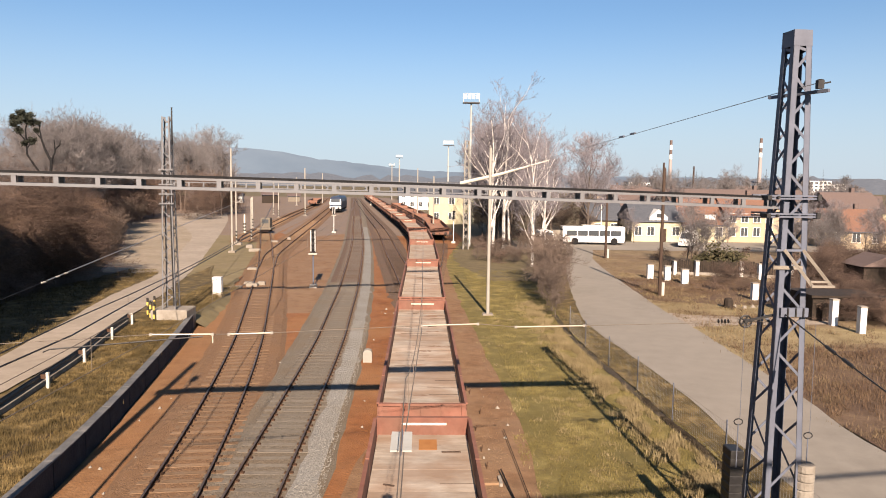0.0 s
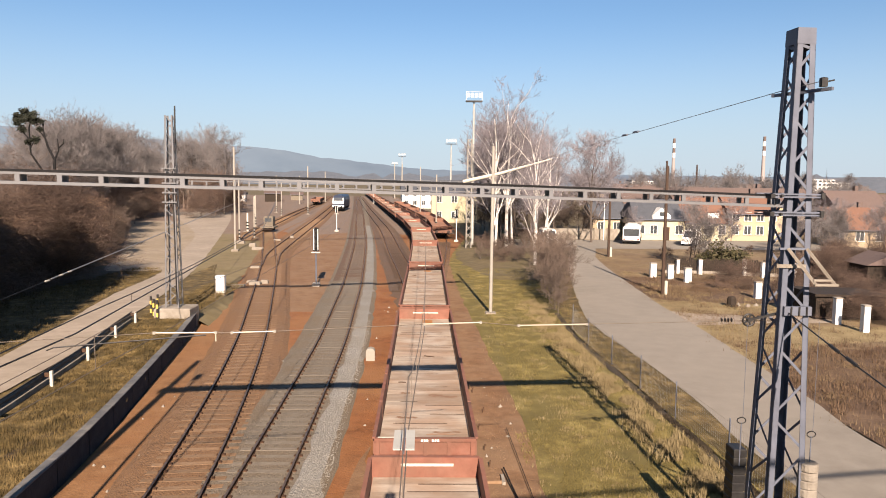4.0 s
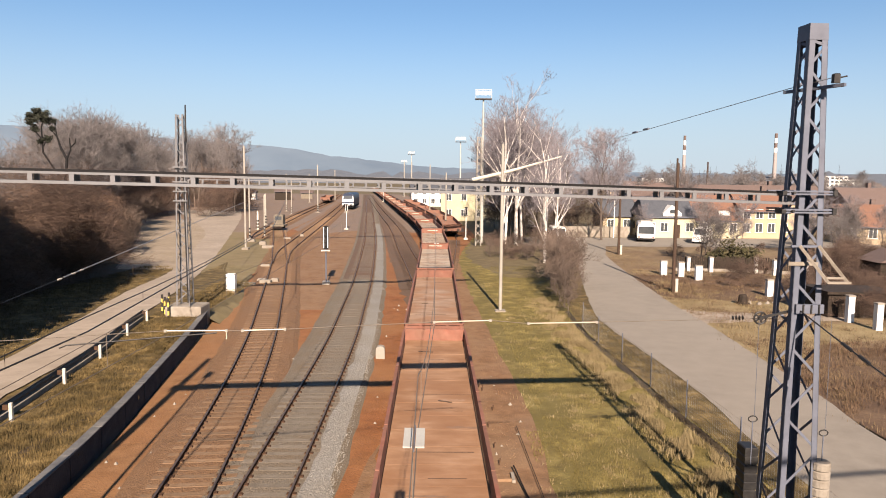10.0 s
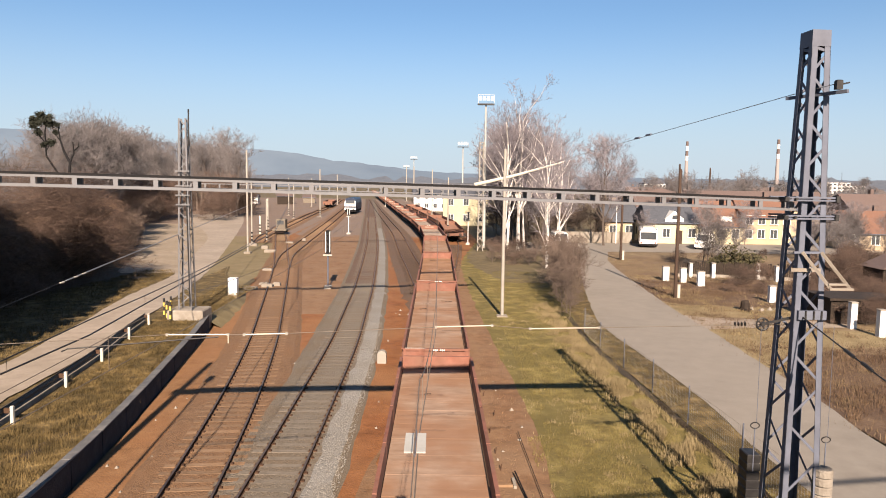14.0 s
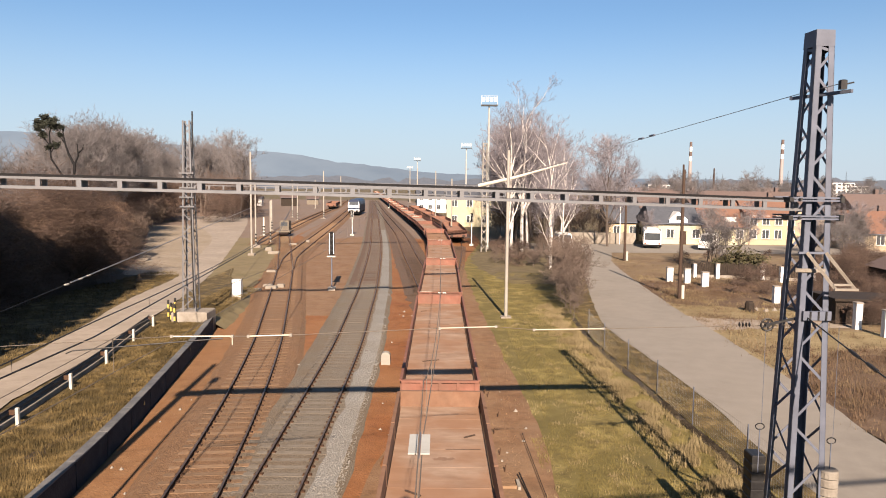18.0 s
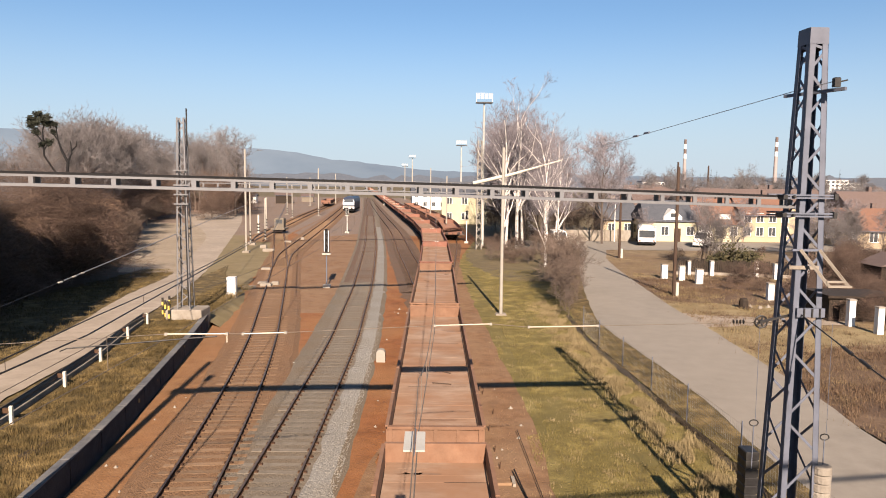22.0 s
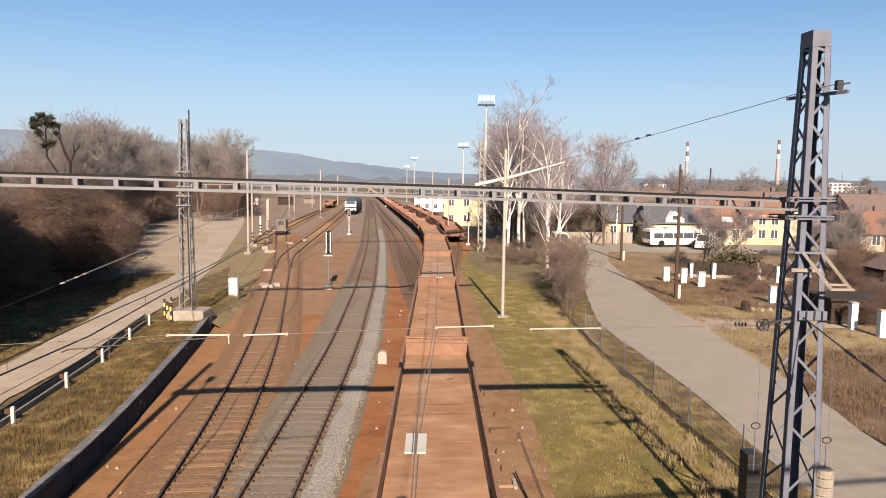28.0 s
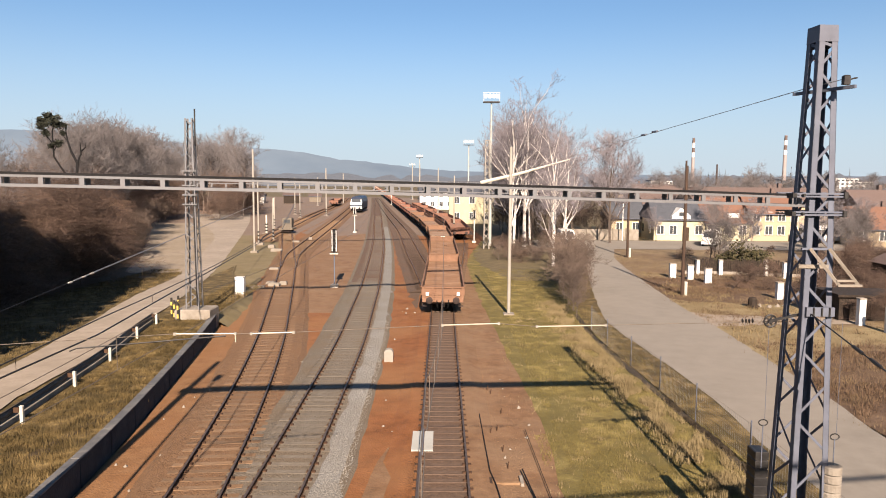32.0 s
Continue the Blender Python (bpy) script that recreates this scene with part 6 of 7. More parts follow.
ha = house((35.7, 112.6, -.3), 0, 7.7, 8.0, 3.25, 6.0, M["house_cream"], M["roof_slate"], "cream single-storey house with a dark slate roof", 4, 1, .4, chimney=False, door=True)
gb = part("gable_dormer", Shape().add([(-1.3, -4.3, 3.3), (1.5, -4.3, 3.3), (.1, -4.3, 4.95), (-1.3, -1.5, 3.3), (1.5, -1.5, 3.3), (.1, -1.5, 4.95), (-1.3, -4.3, 3.75), (1.5, -4.3, 3.75)], [(0, 1, 7, 2, 6), (0, 6, 2, 5, 3), (1, 4, 5, 2, 7)]), M["white"], ha, "white gable over the front")
part("attic_window", Shape().box(-.25, .45, -4.33, -4.3, 3.7, 4.3), M["glass"], gb)
house((29.6, 119, -.3), 0, 5.2, 7, 3.0, 5.6, M["house_tan"], M["roof_slate"], "low tan annexe with a blue-grey roof", 2)
hb = house((43.0, 112.5, -.3), 0, 6.6, 8, 2.75, 6.3, M["house_cream"], M["roof_red"], "cream house with an orange-red tiled roof", 3)
part("dormer", Shape().box(.2, 1.8, -3.5, -1.5, 3.0, 4.15), M["white"], hb, "white dormer")
house((50.2, 112.8, -.3), 0, 7.6, 8, 4.2, 7.0, M["house_tan"], M["roof_red"], "tan two-storey house with a red roof", 4, 2)
house((57, 132, -.3), 4, 26, 10, 4.8, 7.7, M["house_tan"], M["roof_brown"], "long building with a broad brown roof", 8, 2)
house((46, 140, -.3), -3, 16, 9, 4.6, 7.5, M["house_tan"], M["roof_brown"], "tan house with a faded red roof", 5, 2)
house((61.5, 103, -.3), -10, 8, 8, 2.6, 5.4, M["house_tan"], M["roof_red"], "house with an orange-red roof among garden trees", 3)
house((70, 118, -.3), 8, 9, 8, 4.6, 7.6, M["house_cream"], M["roof_brown"], "cream house with a brown roof", 3, 2)
house((5.8, 150, -.3), 0, 9.2, 9, 6.2, 8.4, M["house_yellow"], M["roof_slate"], "yellow railway building beside the sidings", 3, 2, chimney=False)
house((-2.2, 215, -.3), 4, 10, 9, 5.2, 7.2, M["white"], M["roof_slate"], "white two-storey railway building", 4, 2, chimney=False)
house((-53, 252, -.3), 12, 5.4, 8, 3.0, 4.1, M["dark_timber"], M["roof_brown"], "dark timber goods shed beside the far sidings", 0, 1, chimney=False)
house((-63.5, 250, -.3), 5, 3.4, 4, 2.6, 3.2, M["white"], M["roof_slate"], "small white hut beside the far sidings", 1, 1, chimney=False)
house((-47.5, 268, -.3), 8, 4.2, 5, 2.2, 2.9, M["sleeper_grey"], M["roof_brown"], "low grey hut among the far sidings", 0, 1, chimney=False)
rng = random.Random(11)
for i in range(20):
    a = radians(rng.uniform(14.5, 33))
    r = rng.uniform(150, 420)
    x, y = r * math.sin(a), r * math.cos(a)
    house((x, y, -.3), rng.uniform(-30, 30), rng.uniform(8, 14), rng.uniform(7, 10), rng.uniform(3.0, 4.6), rng.uniform(5.8, 7.6), rng.choice([M["house_cream"], M["house_tan"], M["white"], M["house_yellow"]]),
          rng.choice([M["roof_brown"], M["roof_slate"], M["roof_brown"]]), rng.choice(["town house with a pitched roof", "pale house in the town"]) + " seen far off", 3, 2, detail=False)


def block(x, y, w, d, h, floors, cols):
    ob = thing("apartment_block", (x, y, -.3), "white panel-built apartment block in the town", "apartment block", "apartment blocks")
    part("wall", Shape().box(-w / 2, w / 2, -d / 2, d / 2, 0, h), M["white"], ob)
    part("roof", Shape().box(-w / 2 - .2, w / 2 + .2, -d / 2 - .2, d / 2 + .2, h, h + .5), M["mast"], ob)
    for f in range(floors):
        for c in range(cols):
            xx, z = -w / 2 + w * (c + .5) / cols, 1 + (h - 1) * f / floors
            part("window", Shape().box(xx - w / cols * .3, xx + w / cols * .3, -d / 2 - .1, -d / 2, z + .5, z + (h - 1) / floors * .72), M["glass"], ob)


block(268.5, 490, 18, 12, 10.6, 4, 6)
block(298, 520, 14, 12, 8.5, 3, 5)
block(140, 470, 14, 12, 8.2, 3, 6)
for x, y, h, r in ((240.5, 700, 49, 1.9), (329, 700, 52, 2.1), (264, 700, 24, 1.1), (231, 690, 27, 1.4)):
    c = thing("factory_chimney", (x, y, -.3), "tall factory chimney with red and white bands" if h > 30 else "slim dark factory chimney", "chimney", "factory chimneys")
    part("shaft", Shape().lathe([(r, 0), (r * .6, h)], 14), M["pale_brick"] if h > 30 else M["wood_pole"], c)
    if h > 30:
        for k in range(4):
            z0, z1 = h - 4.6 * (k + 1), h - 4.6 * k - .1
            rr = lambda z: r * (1 - .4 * z / h) + .05
            part("band", Shape().lathe([(rr(z0), z0), (rr(z1), z1)], 14), M["white"] if k % 2 else M["roof_brown"], c)

# garden wall with white pillars, and dark hedge
for x, y, w, h in ((21.4, 66.6, .55, 1.35), (22.7, 65.6, .5, 1.35), (24.7, 69.4, .28, 1.4), (23.56, 63.5, .58, 1.3), (26.8, 69.1, .33, 1.45), (30.92, 68.5, .28, 1.5), (31.85, 66.7, .26, 1.5), (25.98, 55, .47, 1.3), (26.6, 45.2, .40, 1.7), (26.96, 42.8, .38, 1.65), (34.5, 66.0, .3, 1.5), (37.5, 65, .3, 1.5)):
    p = stand("gate_pillar", (x, y, -.28), "white rendered garden pillar", "pillar", "white garden pillars")
    part("shaft", Shape().chamfer(-w / 2, w / 2, -.2, .2, 0, h, .03), M["white"], p)
    part("cap", Shape().chamfer(-w / 2 - .04, w / 2 + .04, -.24, .24, h, h + .08, .03), M["concrete"], p)
for x0, x1, y0, y1 in ((23.6, 30.7, 69.9, 68.9), (30.9, 38, 68.6, 66.5)):
    lw = stand("garden_wall", (0, 0, 0), "dark timber garden fence on a low pale wall", "fence", "garden fences")
    part("base", Shape().bar((x0, y0, -.12), (x1, y1, -.12), .22, .34), M["concrete"], lw)
    n = int((x1 - x0) / .2)
    for k in range(n):
        t = (k + .5) / n
        part("slat", Shape().box(x0 + (x1 - x0) * t - .09, x0 + (x1 - x0) * t + .09, y0 + (y1 - y0) * t - .012, y0 + (y1 - y0) * t + .012, .03, 1.2 + .1 * math.sin(k * 1.7)), M["dark_timber"], lw)
cf = stand("concrete_fence", (0, 0, 0), "grey-tan concrete panel fence along the street", "fence")
for k in range(6):
    x0 = 17.6 + k * 2.0
    part("panel", Shape().box(x0 + .08, x0 + 1.92, 108.47, 108.53, -.3, 1.35), M["concrete"], cf)
    part("post", Shape().chamfer(x0 - .08, x0 + .08, 108.4, 108.6, -.3, 1.5, .02), M["sleeper_grey"], cf)
sh = stand("garden_shed", (40, 62, -.3), "dark brown wooden garden shed", "shed", "garden sheds")
part("wall", Shape().box(-2, 2, -1.5, 1.5, 0, 2.2), M["dark_timber"], sh)
part("roof", Shape().prism([(-2.3, 2.1), (2.3, 2.1), (0, 3.1)], -1.8, 1.8), M["roof_brown"], sh)
sh2 = stand("garden_shed", (28.4, 48.2, -.3), "low dark timber shed by the meadow", "shed", "garden sheds")
for k in range(24):
    part("board", Shape().box(-2.4 + k * .2 + .005, -2.2 + k * .2 - .005, -1.53, -1.5, 0, 1.62), M["dark_timber"], sh2)
part("wall", Shape().box(-2.4, 2.4, -1.5, 1.5, 0, 1.6), M["dark_timber"], sh2)
part("roof", Shape().prism([(-2.6, 1.62), (2.6, 1.62), (2.6, 1.7), (-2.6, 1.8)], -1.75, 1.75), M["dark_timber"], sh2)


# conifers
def conifer(x, y, h, r, label, n=260):
    ob = thing("conifer", (x, y, -.3), label, "tree", "conifers")
    rg = random.Random(int(x * 7 + y))
    part("trunk", Shape().lathe([(.14, 0), (.03, h)], 7), M["bark"], ob)
    s = Shape()
    for i in range(n):
        t = rg.uniform(.06, 1)
        a = rg.uniform(0, 6.283)
        ln = r * (1.05 - t) * rg.uniform(.6, 1.1) + .1
        p = Vector((0, 0, h * t))
        q = p + Vector((math.cos(a) * ln, math.sin(a) * ln, -ln * .25))
        d = Vector((-math.sin(a), math.cos(a), 0)) * (.10 + .16 * ln)
        m = p.lerp(q, .55)
        s.add([p, m + d, q, m - d, m + Vector((0, 0, .12))], [(0, 1, 4), (1, 2, 4), (2, 3, 4), (3, 0, 4)])
    part("needles", s, M["conifer"], ob)


for x, y, h, r in ((47, 63, 4.2, 1.5), (43, 60, 3.6, 1.4), (45.5, 66, 3.8, 1.5), (38.5, 47, 4.0, 1.4), (36.2, 44, 3.2, 1.2)):
    conifer(x, y, h, r, "dark green garden conifer")
# rounded evergreen shrubs behind the garden fence
rg = random.Random(29)
for x, y, h, r in ((29.6, 71.0, 3.1, 1.7), (31.5, 71.4, 2.4, 1.4), (28.2, 71.3, 2.0, 1.2)):
    sb = thing("evergreen_shrub", (x, y, -.3), "loose dark olive-green evergreen shrub behind the fence", "shrub", "evergreen shrubs")
    part("stem", Shape().tube([(0, 0, 0), (.1, 0, h * .5), (0, 0, h * .9)], [.07, .05, .02], 6), M["bark"], sb)
    s = Shape()
    for i in range(900):
        d = Vector((rg.gauss(0, 1), rg.gauss(0, 1), rg.gauss(0, 1))).normalized() * rg.random() ** .5
        q = 1 + .35 * noise.noise(d * 2.2 + Vector((x, y, 0)))
        c = Vector((d.x * r * q, d.y * r * q, h * .52 + d.z * h * .5 * q))
        a = Vector((rg.gauss(0, 1), rg.gauss(0, 1), rg.gauss(0, .7))).normalized() * .16
        b = Vector((rg.gauss(0, 1), rg.gauss(0, 1), rg.gauss(0, .7))).normalized() * .11
        s.add([c - a, c + b, c + a, c - b], [(0, 1, 2), (0, 2, 3)])
    part("foliage", s, M["olive_leaf"], sb)
# unseen evergreens left of the view, added to shade the wood's edge
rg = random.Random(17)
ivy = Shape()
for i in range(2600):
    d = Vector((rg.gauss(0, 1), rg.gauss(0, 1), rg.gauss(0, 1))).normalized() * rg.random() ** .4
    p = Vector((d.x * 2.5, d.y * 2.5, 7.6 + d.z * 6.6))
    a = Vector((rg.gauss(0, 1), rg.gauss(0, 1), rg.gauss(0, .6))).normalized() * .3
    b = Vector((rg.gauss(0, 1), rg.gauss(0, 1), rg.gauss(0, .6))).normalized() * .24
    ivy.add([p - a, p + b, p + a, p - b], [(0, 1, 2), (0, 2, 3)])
ivy = ivy.mesh("shading_leaves", M["conifer"])
shading_trunk = Shape().lathe([(.26, 0), (.2, 5), (.06, 13.5)], 8).mesh("shading_trunk", M["bark"])
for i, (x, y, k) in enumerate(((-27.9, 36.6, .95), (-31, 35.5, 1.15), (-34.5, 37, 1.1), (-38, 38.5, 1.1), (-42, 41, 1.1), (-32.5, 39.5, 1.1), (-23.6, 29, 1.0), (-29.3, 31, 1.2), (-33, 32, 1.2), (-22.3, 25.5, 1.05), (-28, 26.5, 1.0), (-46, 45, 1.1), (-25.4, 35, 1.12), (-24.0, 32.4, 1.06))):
    iv = thing("evergreen_tree", Matrix.Translation((x, y, .2)) @ Matrix.Rotation(i * 1.9, 4, "Z") @ Matrix.Scale(k, 4), "dense evergreen tree out of view, added to shade the wood's edge", "tree", "evergreens by the service road")
    part("trunk", shading_trunk, None, iv)
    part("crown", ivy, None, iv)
for i in range(14):
    conifer(205 + i * 9 + (i * 37) % 11, 560 + (i * 53) % 60, 15 + (i * 29) % 6, 3.4, "distant dark conifer in the town", 90)
# old pine with clumped crown in the wood
pn = thing("pine_tree", (-31.7, 62, -2.0), "old dark pine with a clumped crown and bare broken limbs", "tree")
part("trunk", Shape().tube([(-.6, 0, 0), (-.2, 0, 6), (.39, 0, 11.9), (-.1, 0, 12.9), (-.39, 0, 13.9), (-.53, 0, 15.0)], [.16, .14, .12, .10, .07, .03], 8), M["black"], pn)
for pts, r in (([(.35, 0, 11.9), (.68, .1, 12.7), (.63, .1, 13.7)], .1), ([(.66, .1, 12.9), (1.1, .1, 13.3), (1.15, .1, 13.7)], .07), ([(-.3, 0, 10.5), (-1.6, 0, 12.45), (-1.7, .1, 14.6), (-1.46, .1, 15.4)], .11),
               ([(-1.65, 0, 13.6), (-2.2, 0, 14.3), (-2.6, 0, 15.3)], .06), ([(-.39, 0, 13.8), (-.78, -.1, 14.4)], .06), ([(-1.62, 0, 12.9), (-1.16, 0, 13.6)], .06)):
    part("limb", Shape().tube(pts, [r * (1 - .6 * i / (len(pts) - 1)) for i in range(len(pts))], 6), M["black"], pn)
rg = random.Random(3)
for x, z, r in ((-1.46, 15.6, .62), (-1.3, 15.2, .5), (-1.94, 15.85, .42), (-2.57, 15.5, .34), (-2.25, 15.2, .36), (-2.2, 14.45, .36), (-2.6, 14.95, .34), (-1.16, 13.6, .36), (-.78, 14.45, .22), (-1.75, 13.4, .26), (-.6, 15.05, .2)):
    s = Shape()
    for i in range(int(520 * r)):
        d = Vector((rg.gauss(0, 1), rg.gauss(0, 1), rg.gauss(0, .9))).normalized() * r * rg.uniform(.15, 1)
        p = Vector((x, 0, z)) + d
        q = p + Vector((rg.gauss(0, .13), rg.gauss(0, .13), rg.uniform(-.05, .2)))
        w = Vector((rg.gauss(0, .09), rg.gauss(0, .09), rg.gauss(0, .07)))
        s.add([p, q, p + w * 1.6], [(0, 1, 2)])
    part("needle_clump", s, M["conifer"], pn)


# ---------------- locomotive, siding vehicles ----------------
lo = thing("locomotive", on_track([(0, 0), (300, -30)], 186), "white and blue locomotive standing in the yard", "locomotive")
lo.matrix_basis = Matrix.Translation((-22.4, 192.5, 0)) @ Matrix.Rotation(radians(.5), 4, "Z")
part("body", Shape().prism([(-1.45, .9), (1.45, .9), (1.5, 2.6), (1.35, 3.5), (.9, 3.9), (-.9, 3.9), (-1.35, 3.5), (-1.5, 2.6)], -7.4, 7.4), M["blue"], lo)
part("cab_front", Shape().add([(-1.46, -7.6, .9), (1.46, -7.6, .9), (1.46, -7.75, 2.3), (-1.46, -7.75, 2.3), (1.3, -7.3, 3.5), (-1.3, -7.3, 3.5), (-1.46, -7.38, .9), (1.46, -7.38, .9), (1.3, -7.38, 3.6), (-1.3, -7.38, 3.6)],
                              [(0, 1, 2, 3), (3, 2, 4, 5), (1, 7, 8, 4, 2), (0, 3, 5, 9, 6), (5, 4, 8, 9)]), M["white"], lo)
part("windscreen", Shape().add([(-1.2, -7.72, 2.5), (1.2, -7.72, 2.5), (1.1, -7.42, 3.3), (-1.1, -7.42, 3.3)], [(0, 1, 2, 3)]), M["glass"], lo)
part("stripe", Shape().box(-1.47, 1.47, -7.79, -7.7, 1.5, 1.8), M["blue"], lo)
part("underframe", Shape().box(-1.4, 1.4, -7.5, 7.5, .35, .9), M["black"], lo)
for x in (-.875, .875):
    part("buffer", Shape().lathe([(.1, -8.2), (.22, -8.2), (.22, -8.15), (.1, -8.1), (.1, -7.6)], 12, "y", (x, 0, 1.05)), M["black"], lo)
for y in (-5.4, -2.4, 2.4, 5.4):
    part("wheelset", Shape().lathe([(.55, -.75), (.55, .75)], 16, "x", (0, y, .5)), M["wagon_dark"], lo)
part("pantograph", Shape().bar((-.6, -3, 3.9), (-.6, -4.3, 4.9), .05).bar((.6, -3, 3.9), (.6, -4.3, 4.9), .05).bar((-.9, -4.3, 4.9), (.9, -4.3, 4.9), .08), M["darksteel"], lo)
wg = build_wagon(M["board_red"], "dark brown freight wagon on a far siding", 0, False, M["wagon_brown"])
wg["group"] = "standing wagons"
wg.matrix_basis = on_track(TRACK_C, 232)
ct = thing("track_trolley", (-25.2, 116.5, 0), "dusty grey-brown maintenance trolley at the end of a siding", "trolley")
part("deck", Shape().chamfer(-1.1, 1.1, -1.6, 1.6, .45, .7, .04), M["sleeper_grey"], ct)
part("cab", Shape().chamfer(-.75, .75, -.5, 1.2, .7, 2.3, .15), M["sleeper_grey"], ct)
part("window", Shape().box(-.5, .5, -.52, -.49, 1.4, 2.0), M["glass"], ct)
for y in (-1, 1):
    part("wheelset", Shape().lathe([(.3, -.75), (.3, .75)], 14, "x", (0, y, .3)), M["wagon_dark"], ct)


# ---------------- road vehicles ----------------
def bus(at, length, label):
    ob = thing("bus", at, label, "bus")
    h, w = 2.55, 2.35
    out = [(-w / 2, .35), (w / 2, .35), (w / 2, h - .4), (w / 2 - .12, h - .1), (w / 2 - .4, h), (-w / 2 + .4, h), (-w / 2 + .12, h - .1), (-w / 2, h - .4)]
    part("body", Shape().prism(out, -length / 2, length / 2), M["white"], ob)
    for sx in (-1, 1):
        n = int(length / 1.7)
        for i in range(n):
            y0 = -length / 2 + .5 + i * (length - 1) / n
            part("side_window", Shape().box(sx * w / 2 - .015, sx * w / 2 + .015, y0 + .06, y0 + (length - 1) / n - .06, 1.25, 2.0), M["glass"], ob)
    for sy in (-1, 1):
        part("windscreen", Shape().box(-1.05, 1.05, sy * length / 2 - .02, sy * length / 2 + .02, 1.15, 2.15), M["glass"], ob)
        for sx in (-.95, .95):
            part("lamp", Shape().box(sx - .12, sx + .12, sy * length / 2 - .03, sy * length / 2 + .03, .6, .8), M["red"] if sy < 0 else M["insul"], ob)
        part("bumper", Shape().box(-1.25, 1.25, sy * length / 2 - .06, sy * length / 2 + .06, .3, .55), M["black"], ob)
    for y in (-length * .3, length * .33):
        for sx in (-1.1, 1.1):
            part("wheel", Shape().lathe([(.2, sx - .13), (.48, sx - .13), (.5, sx), (.48, sx + .13), (.2, sx + .13)], 16, "x", (0, y, .5)), M["black"], ob)
    part("roof_unit", Shape().chamfer(-.7, .7, -1.5, 1.5, h - .02, h + .22, .06), M["plate"], ob)
    return ob


BUS = bus((26, 103, -.2), 8.8, "white town bus on the street by the houses")
van = thing("van", Matrix.Translation((37.4, 100, -.2)) @ Matrix.Rotation(radians(-30), 4, "Z"), "white delivery van parked by the street", "van")
part("body", Shape().prism([(-.95, .3), (.95, .3), (.97, 1.3), (.85, 2.05), (.7, 2.15), (-.7, 2.15), (-.85, 2.05), (-.97, 1.3)], -1.2, 2.4), M["white"], van)
part("bonnet", Shape().add([(-.95, -2.4, .3), (.95, -2.4, .3), (.95, -1.2, .3), (-.95, -1.2, .3), (-.9, -2.35, 1.0), (.9, -2.35, 1.0), (.85, -1.2, 2.05), (-.85, -1.2, 2.05), (-.92, -1.9, 1.15), (.92, -1.9, 1.15)],
                           [(0, 1, 5, 4), (4, 5, 9, 8), (8, 9, 6, 7), (1, 2, 6, 9, 5), (3, 0, 4, 8, 7)]), M["white"], van)
part("windscreen", Shape().add([(-.8, -1.88, 1.2), (.8, -1.88, 1.2), (.72, -1.24, 1.98), (-.72, -1.24, 1.98)], [(0, 1, 2, 3)]), M["glass"], van, at=(0, -.02, .015))
part("side_window", Shape().box(-.985, -.93, -1.0, -.2, 1.3, 1.85), M["glass"], van)
part("side_window", Shape().box(.93, .985, -1.0, -.2, 1.3, 1.85), M["glass"], van)
for y in (-1.6, 1.5):
    for sx in (-.88, .88):
        part("wheel", Shape().lathe([(.15, sx - .1), (.33, sx - .1), (.34, sx), (.33, sx + .1), (.15, sx + .1)], 14, "x", (0, y, .34)), M["black"], van)
for sx in (-.7, .7):
    part("headlight", Shape().box(sx - .15, sx + .15, -2.42, -2.38, .75, .92), M["insul"], van)


van2 = copy_thing(van, Matrix.Translation((16.9, 98.6, -.2)))
van2["label"] = "white van standing beyond the birches"


# ---------------- grass, straw and gravel ----------------
def blades(name, spots, h0, h1, material, label, w=.022):
    rg = random.Random(len(spots))
    v, f = [], []
    for x, y, z in spots:
        a = rg.uniform(0, 6.283)
        h = rg.uniform(h0, h1)
        lean = rg.uniform(.1, .6) * h
        c, s = math.cos(a), math.sin(a)
        o = len(v)
        v += [(x - s * w, y + c * w, z), (x + s * w, y - c * w, z), (x + c * lean, y + s * lean, z + h)]
        f.append((o, o + 1, o + 2))
    tagged(part(name, Shape().add(v, f), material), label, "grass", kind="stuff")


rg = random.Random(21)
spots, tall, left, weeds = [], [], [], []
while len(spots) < 70000:
    y = 17 + 55 * rg.random() ** 1.8
    x = rg.uniform(3.3, 10.4)
    if noise.noise((x * .5, y * .35, 2)) > -.3 + (.6 if x < 4.1 else 0):
        spots.append((x, y, -.24))
blades("grass_blades", spots, .03, .09, M["grass"], "short winter grass of the verge", .012)
while len(tall) < 34000:
    y = 17 + 36 * rg.random() ** 1.5
    x = curve_x(FL, y) - 1.25 + rg.gauss(0, .45)
    if x > curve_x(FL, y) - .42:
        continue
    if noise.noise((x * 1.1, y * .8, 7)) > -.12:
        tall.append((x, y, -.24))
blades("dry_straw", tall, .08, .3, M["straw"], "dry straw along the fence", .010)
footline = []
while len(footline) < 9000:
    y = rg.uniform(17.5, 29.5)
    x = curve_x(FL, y) - .2 + rg.gauss(0, .07)
    if noise.noise((x * .5, y * .9, 13)) > -.2:
        footline.append((x, y, -.24))
blades("dead_weeds", footline, .05, .16, M["ditch"], "dark blades along the foot of the fence", .012)
while len(left) < 50000:
    y = 16 + 40 * rg.random() ** 1.5
    x = rg.uniform(curve_x(GR, min(y, 42)) - .2, curve_x(WALL, min(y, 43)) - .2)
    if noise.noise((x * .6, y * .5, 5)) > -.35:
        left.append((x, y, .45))
blades("bank_grass", left, .03, .09, M["bankgrass"], "rough grass on the bank behind the wall", .011)
clumps = []
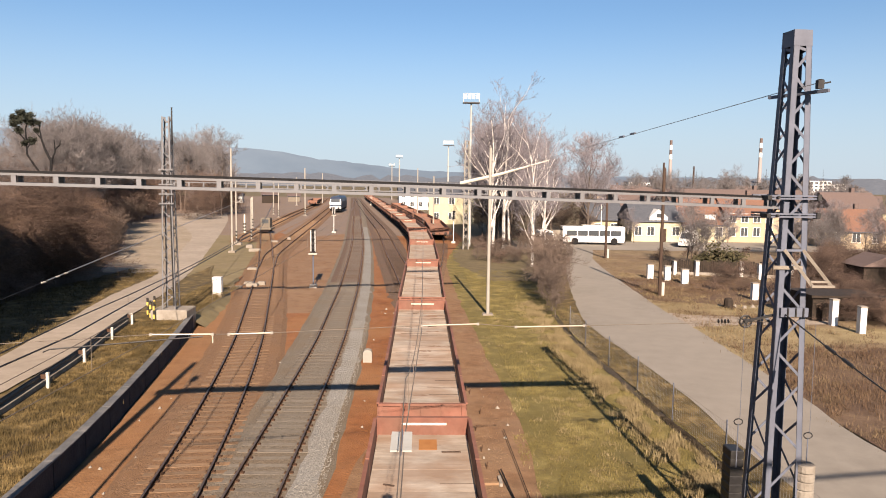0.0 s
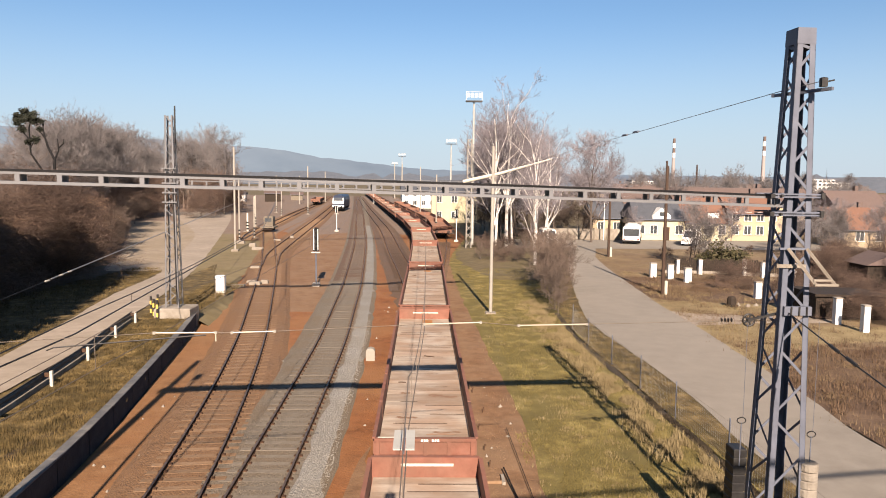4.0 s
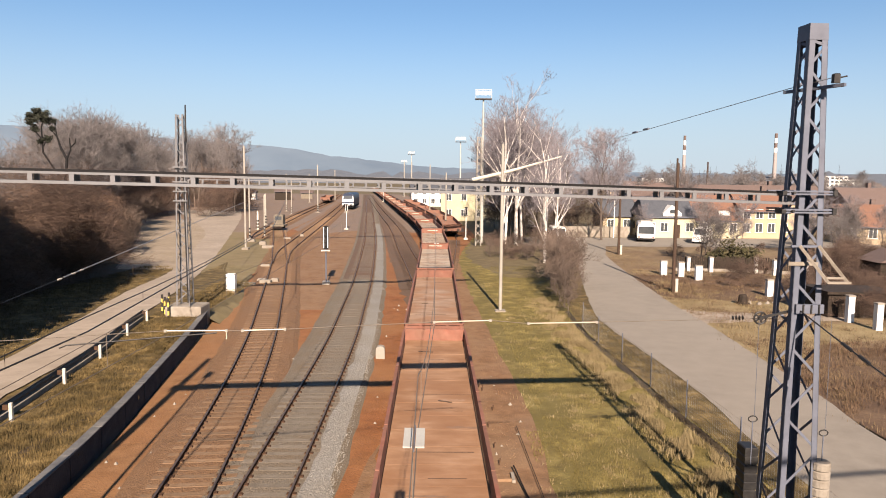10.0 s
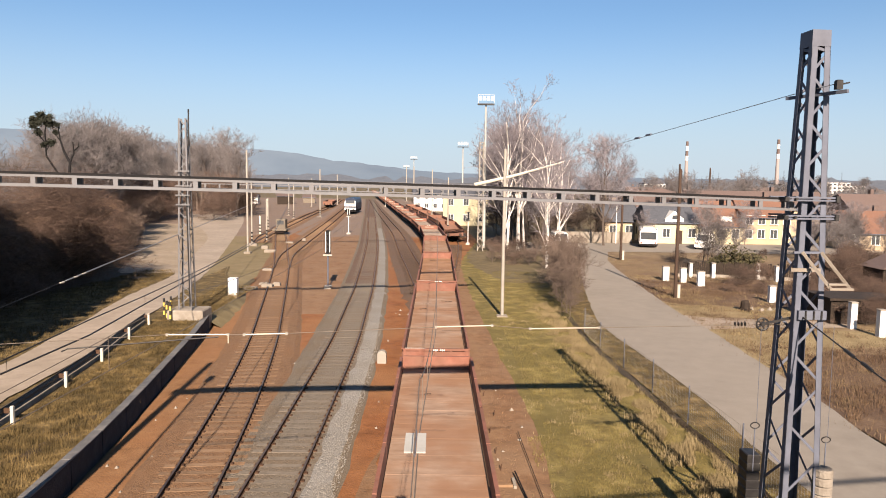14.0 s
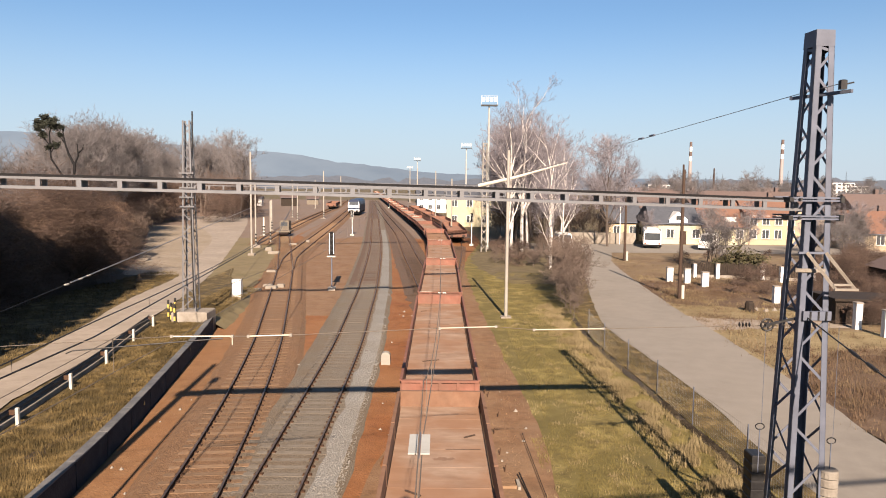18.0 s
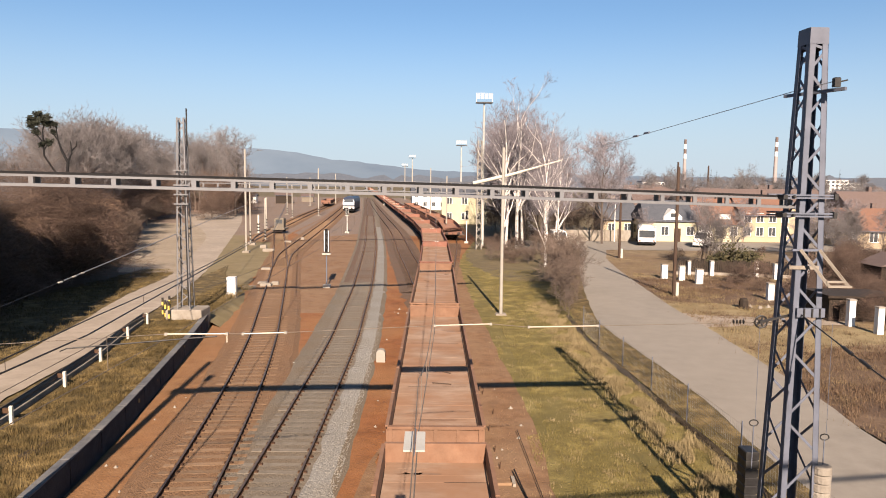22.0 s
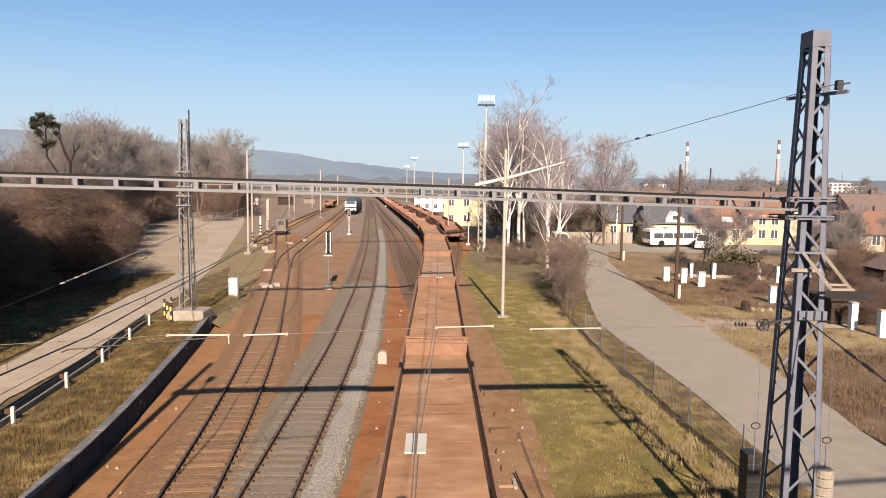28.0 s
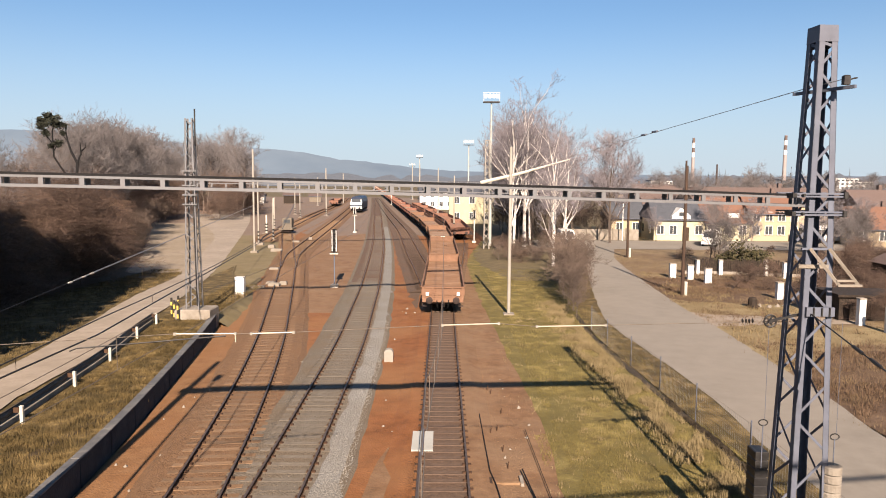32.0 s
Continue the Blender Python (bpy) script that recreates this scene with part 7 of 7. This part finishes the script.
for i in range(560):
    y = 16 + 32 * rg.random() ** 1.5
    x = rg.uniform(curve_x(GR, min(y, 42)) + .1, curve_x(WALL, min(y, 43)) - .25)
    r = rg.uniform(.05, .2)
    for k in range(40):
        clumps.append((x + rg.gauss(0, r), y + rg.gauss(0, r), .45))
for i in range(190):
    y = 16 + 30 * rg.random() ** 1.4
    x = rg.uniform(curve_x(GR, min(y, 42)) + .1, curve_x(WALL, min(y, 43)) - .3)
    for k in range(80):
        clumps.append((x + rg.gauss(0, .13), y + rg.gauss(0, .13), .46))
blades("grass_tussocks", clumps, .06, .20, M["bankgrass"], "rough grass tussocks on the bank", .01)
clumps = []
for i in range(150):
    y = 17 + 45 * rg.random() ** 1.6
    x = rg.uniform(3.4, 9.4)
    r = rg.uniform(.1, .35)
    for k in range(34):
        clumps.append((x + rg.gauss(0, r), y + rg.gauss(0, r), -.24))
for i in range(60):
    y = 17 + 34 * rg.random() ** 1.5
    x = rg.uniform(4.2, 9.2)
    for k in range(60):
        clumps.append((x + rg.gauss(0, .14), y + rg.gauss(0, .14), -.235))
blades("verge_tussocks", clumps, .05, .14, M["straw"], "straw-coloured tussocks on the verge", .009)
shade = []
while len(shade) < 22000:
    y = 26 + 44 * rg.random() ** 1.3
    x = rg.uniform(-28.5, curve_x([(19.6, -18.6), (31.8, -19.4), (41.6, -20.6), (53, -22.5), (67, -24.7)], y))
    if noise.noise((x * .5, y * .4, 11)) > -.3:
        shade.append((x, y, -.25 + .715 * fall(y)))
blades("rough_grass", shade, .05, .2, M["bankgrass"], "rough grass between the wood and the service road", .014)
while len(weeds) < 38000:
    y = 17 + 69 * rg.random() ** 1.5
    x = curve_x(ROAD_R, y) + .25 + abs(rg.gauss(0, 5))
    if noise.noise((x * .25, y * .25, 5)) > -.15:
        weeds.append((x, y, -.255))
blades("meadow_grass", weeds, .03, .11, M["deadgrass"], "short dead grass in the meadow", .010)


for kind, seed, h1 in (("bracken", 51, .38), ("bracken", 54, .28), ("straw", 52, .26), ("deadgrass", 53, .22)):
    rg = random.Random(seed)
    clumps = []
    for i in range(420):
        y = 20 + 50 * rg.random() ** 1.2
        x = curve_x(ROAD_R, y) + .3 + abs(rg.gauss(0, 6))
        if noise.noise((x * .18, y * .18, seed)) < -.05 or (kind == "straw" and y < 40):
            continue
        r = rg.uniform(.15, .6)
        for k in range(46):
            clumps.append((x + rg.gauss(0, r), y + rg.gauss(0, r), -.25))
    blades("meadow_tufts", clumps, .06, h1, M[kind], "dry tufts of dead growth in the meadow", .012)


def gravel(name, n, place, size, material, label):
    rg2 = random.Random(n)
    s = Shape()
    for i in range(n):
        x, y, z = place(rg2)
        r = rg2.uniform(*size)
        a = rg2.uniform(0, 6.28)
        v = [(x + r * rg2.uniform(.6, 1.2) * math.cos(a + k * 1.5708), y + r * rg2.uniform(.6, 1.2) * math.sin(a + k * 1.5708), z) for k in range(4)]
        s.add(v + [(x + rg2.uniform(-r, r) * .3, y + rg2.uniform(-r, r) * .3, z + r * rg2.uniform(.5, 1.0))], [(0, 1, 4), (1, 2, 4), (2, 3, 4), (3, 0, 4)])
    tagged(part(name, s, material), label, "gravel", kind="stuff")


def near(rg2, knots, w, z, far=45):
    y = 17 + (far - 17) * rg2.random() ** 1.6
    return curve_x(knots, y) + rg2.uniform(-w, w), y, z


gravel("ballast_stones", 7000, lambda r: near(r, TRACK_2, 1.7, -.156), (.016, .036), M["ballast_grey"], "crushed ballast stones of the grey track")
gravel("pale_stones", 5000, lambda r: near(r, [(y, curve_x(TRACK_2, y) + 1.5) for y in (-8, 12, 24, 36, 48, 62)], .45, -.137), (.014, .030), M["ballast_pale"], "pale loose ballast stones")
gravel("rusty_stones", 3000, lambda r: near(r, TRACK_1, 1.7, -.155), (.015, .035), M["ballast_red"], "rust-stained ballast stones")
gravel("yard_pebbles", 1600, lambda r: (r.uniform(1.4, 3.4), 17 + 22 * r.random() ** 1.5, -.24), (.012, .030), M["tan_soil"], "pebbles in the red soil")


def move_bus():
    """The bus pulls in and turns towards the house, waits, then leaves along the street."""
    rows = [(0.0, 24.3, 102.3, -92), (0.5, 26.6, 102.2, -94), (1.0, 28.2, 102.4, -88), (1.5, 29.2, 103.0, -70), (2.0, 29.6, 103.6, -52), (2.5, 29.8, 104.0, -38), (3.0, 30.0, 104.2, -28), (3.5, 30.1, 104.3, -22),
            (5.0, 30.5, 104.3, -14), (15.0, 30.6, 104.3, -14), (25.0, 30.6, 104.2, -15), (26.0, 30.8, 104.2, -24), (27.0, 32.1, 104.0, -50), (27.5, 33.2, 103.7, -65), (28.0, 34.2, 103.5, -78), (28.5, 34.8, 103.3, -86), (29.0, 35.4, 103.1, -92),
            (29.5, 36.2, 102.9, -95), (30.0, 37.5, 102.6, -98), (30.5, 39.8, 102.6, -96), (31.0, 43.2, 103.6, -84), (31.5, 48.5, 104.6, -82), (32.0, 57.0, 105.6, -82)]
    walk(BUS, [(t, pose(x, y, -.2, 0, 0, a)) for t, x, y, a in rows])


# ---------------- motion ----------------
def run(t):
    """How far the train has gone after t seconds."""
    return 9.58 * t - .0132 * t * t


def motions():
    move_bus()
    for k, w in TRAIN:
        rows = []
        for i in range(0, 33):
            y = 20.94 - BODY / 2 + .03 + run(i) - k * WAGON_L
            rows.append((float(i), on_track(TRACK_3, y)))
        walk(w, rows)
    for bogie in tail.children:
        for ws in bogie.children:
            if ws.name.startswith("wheelset"):
                at = ws.location.copy()
                walk(ws, [(i / 15, Matrix.Translation(at) @ Matrix.Rotation(-run(i / 15) / .46, 4, "X")) for i in range(481)])


motions()
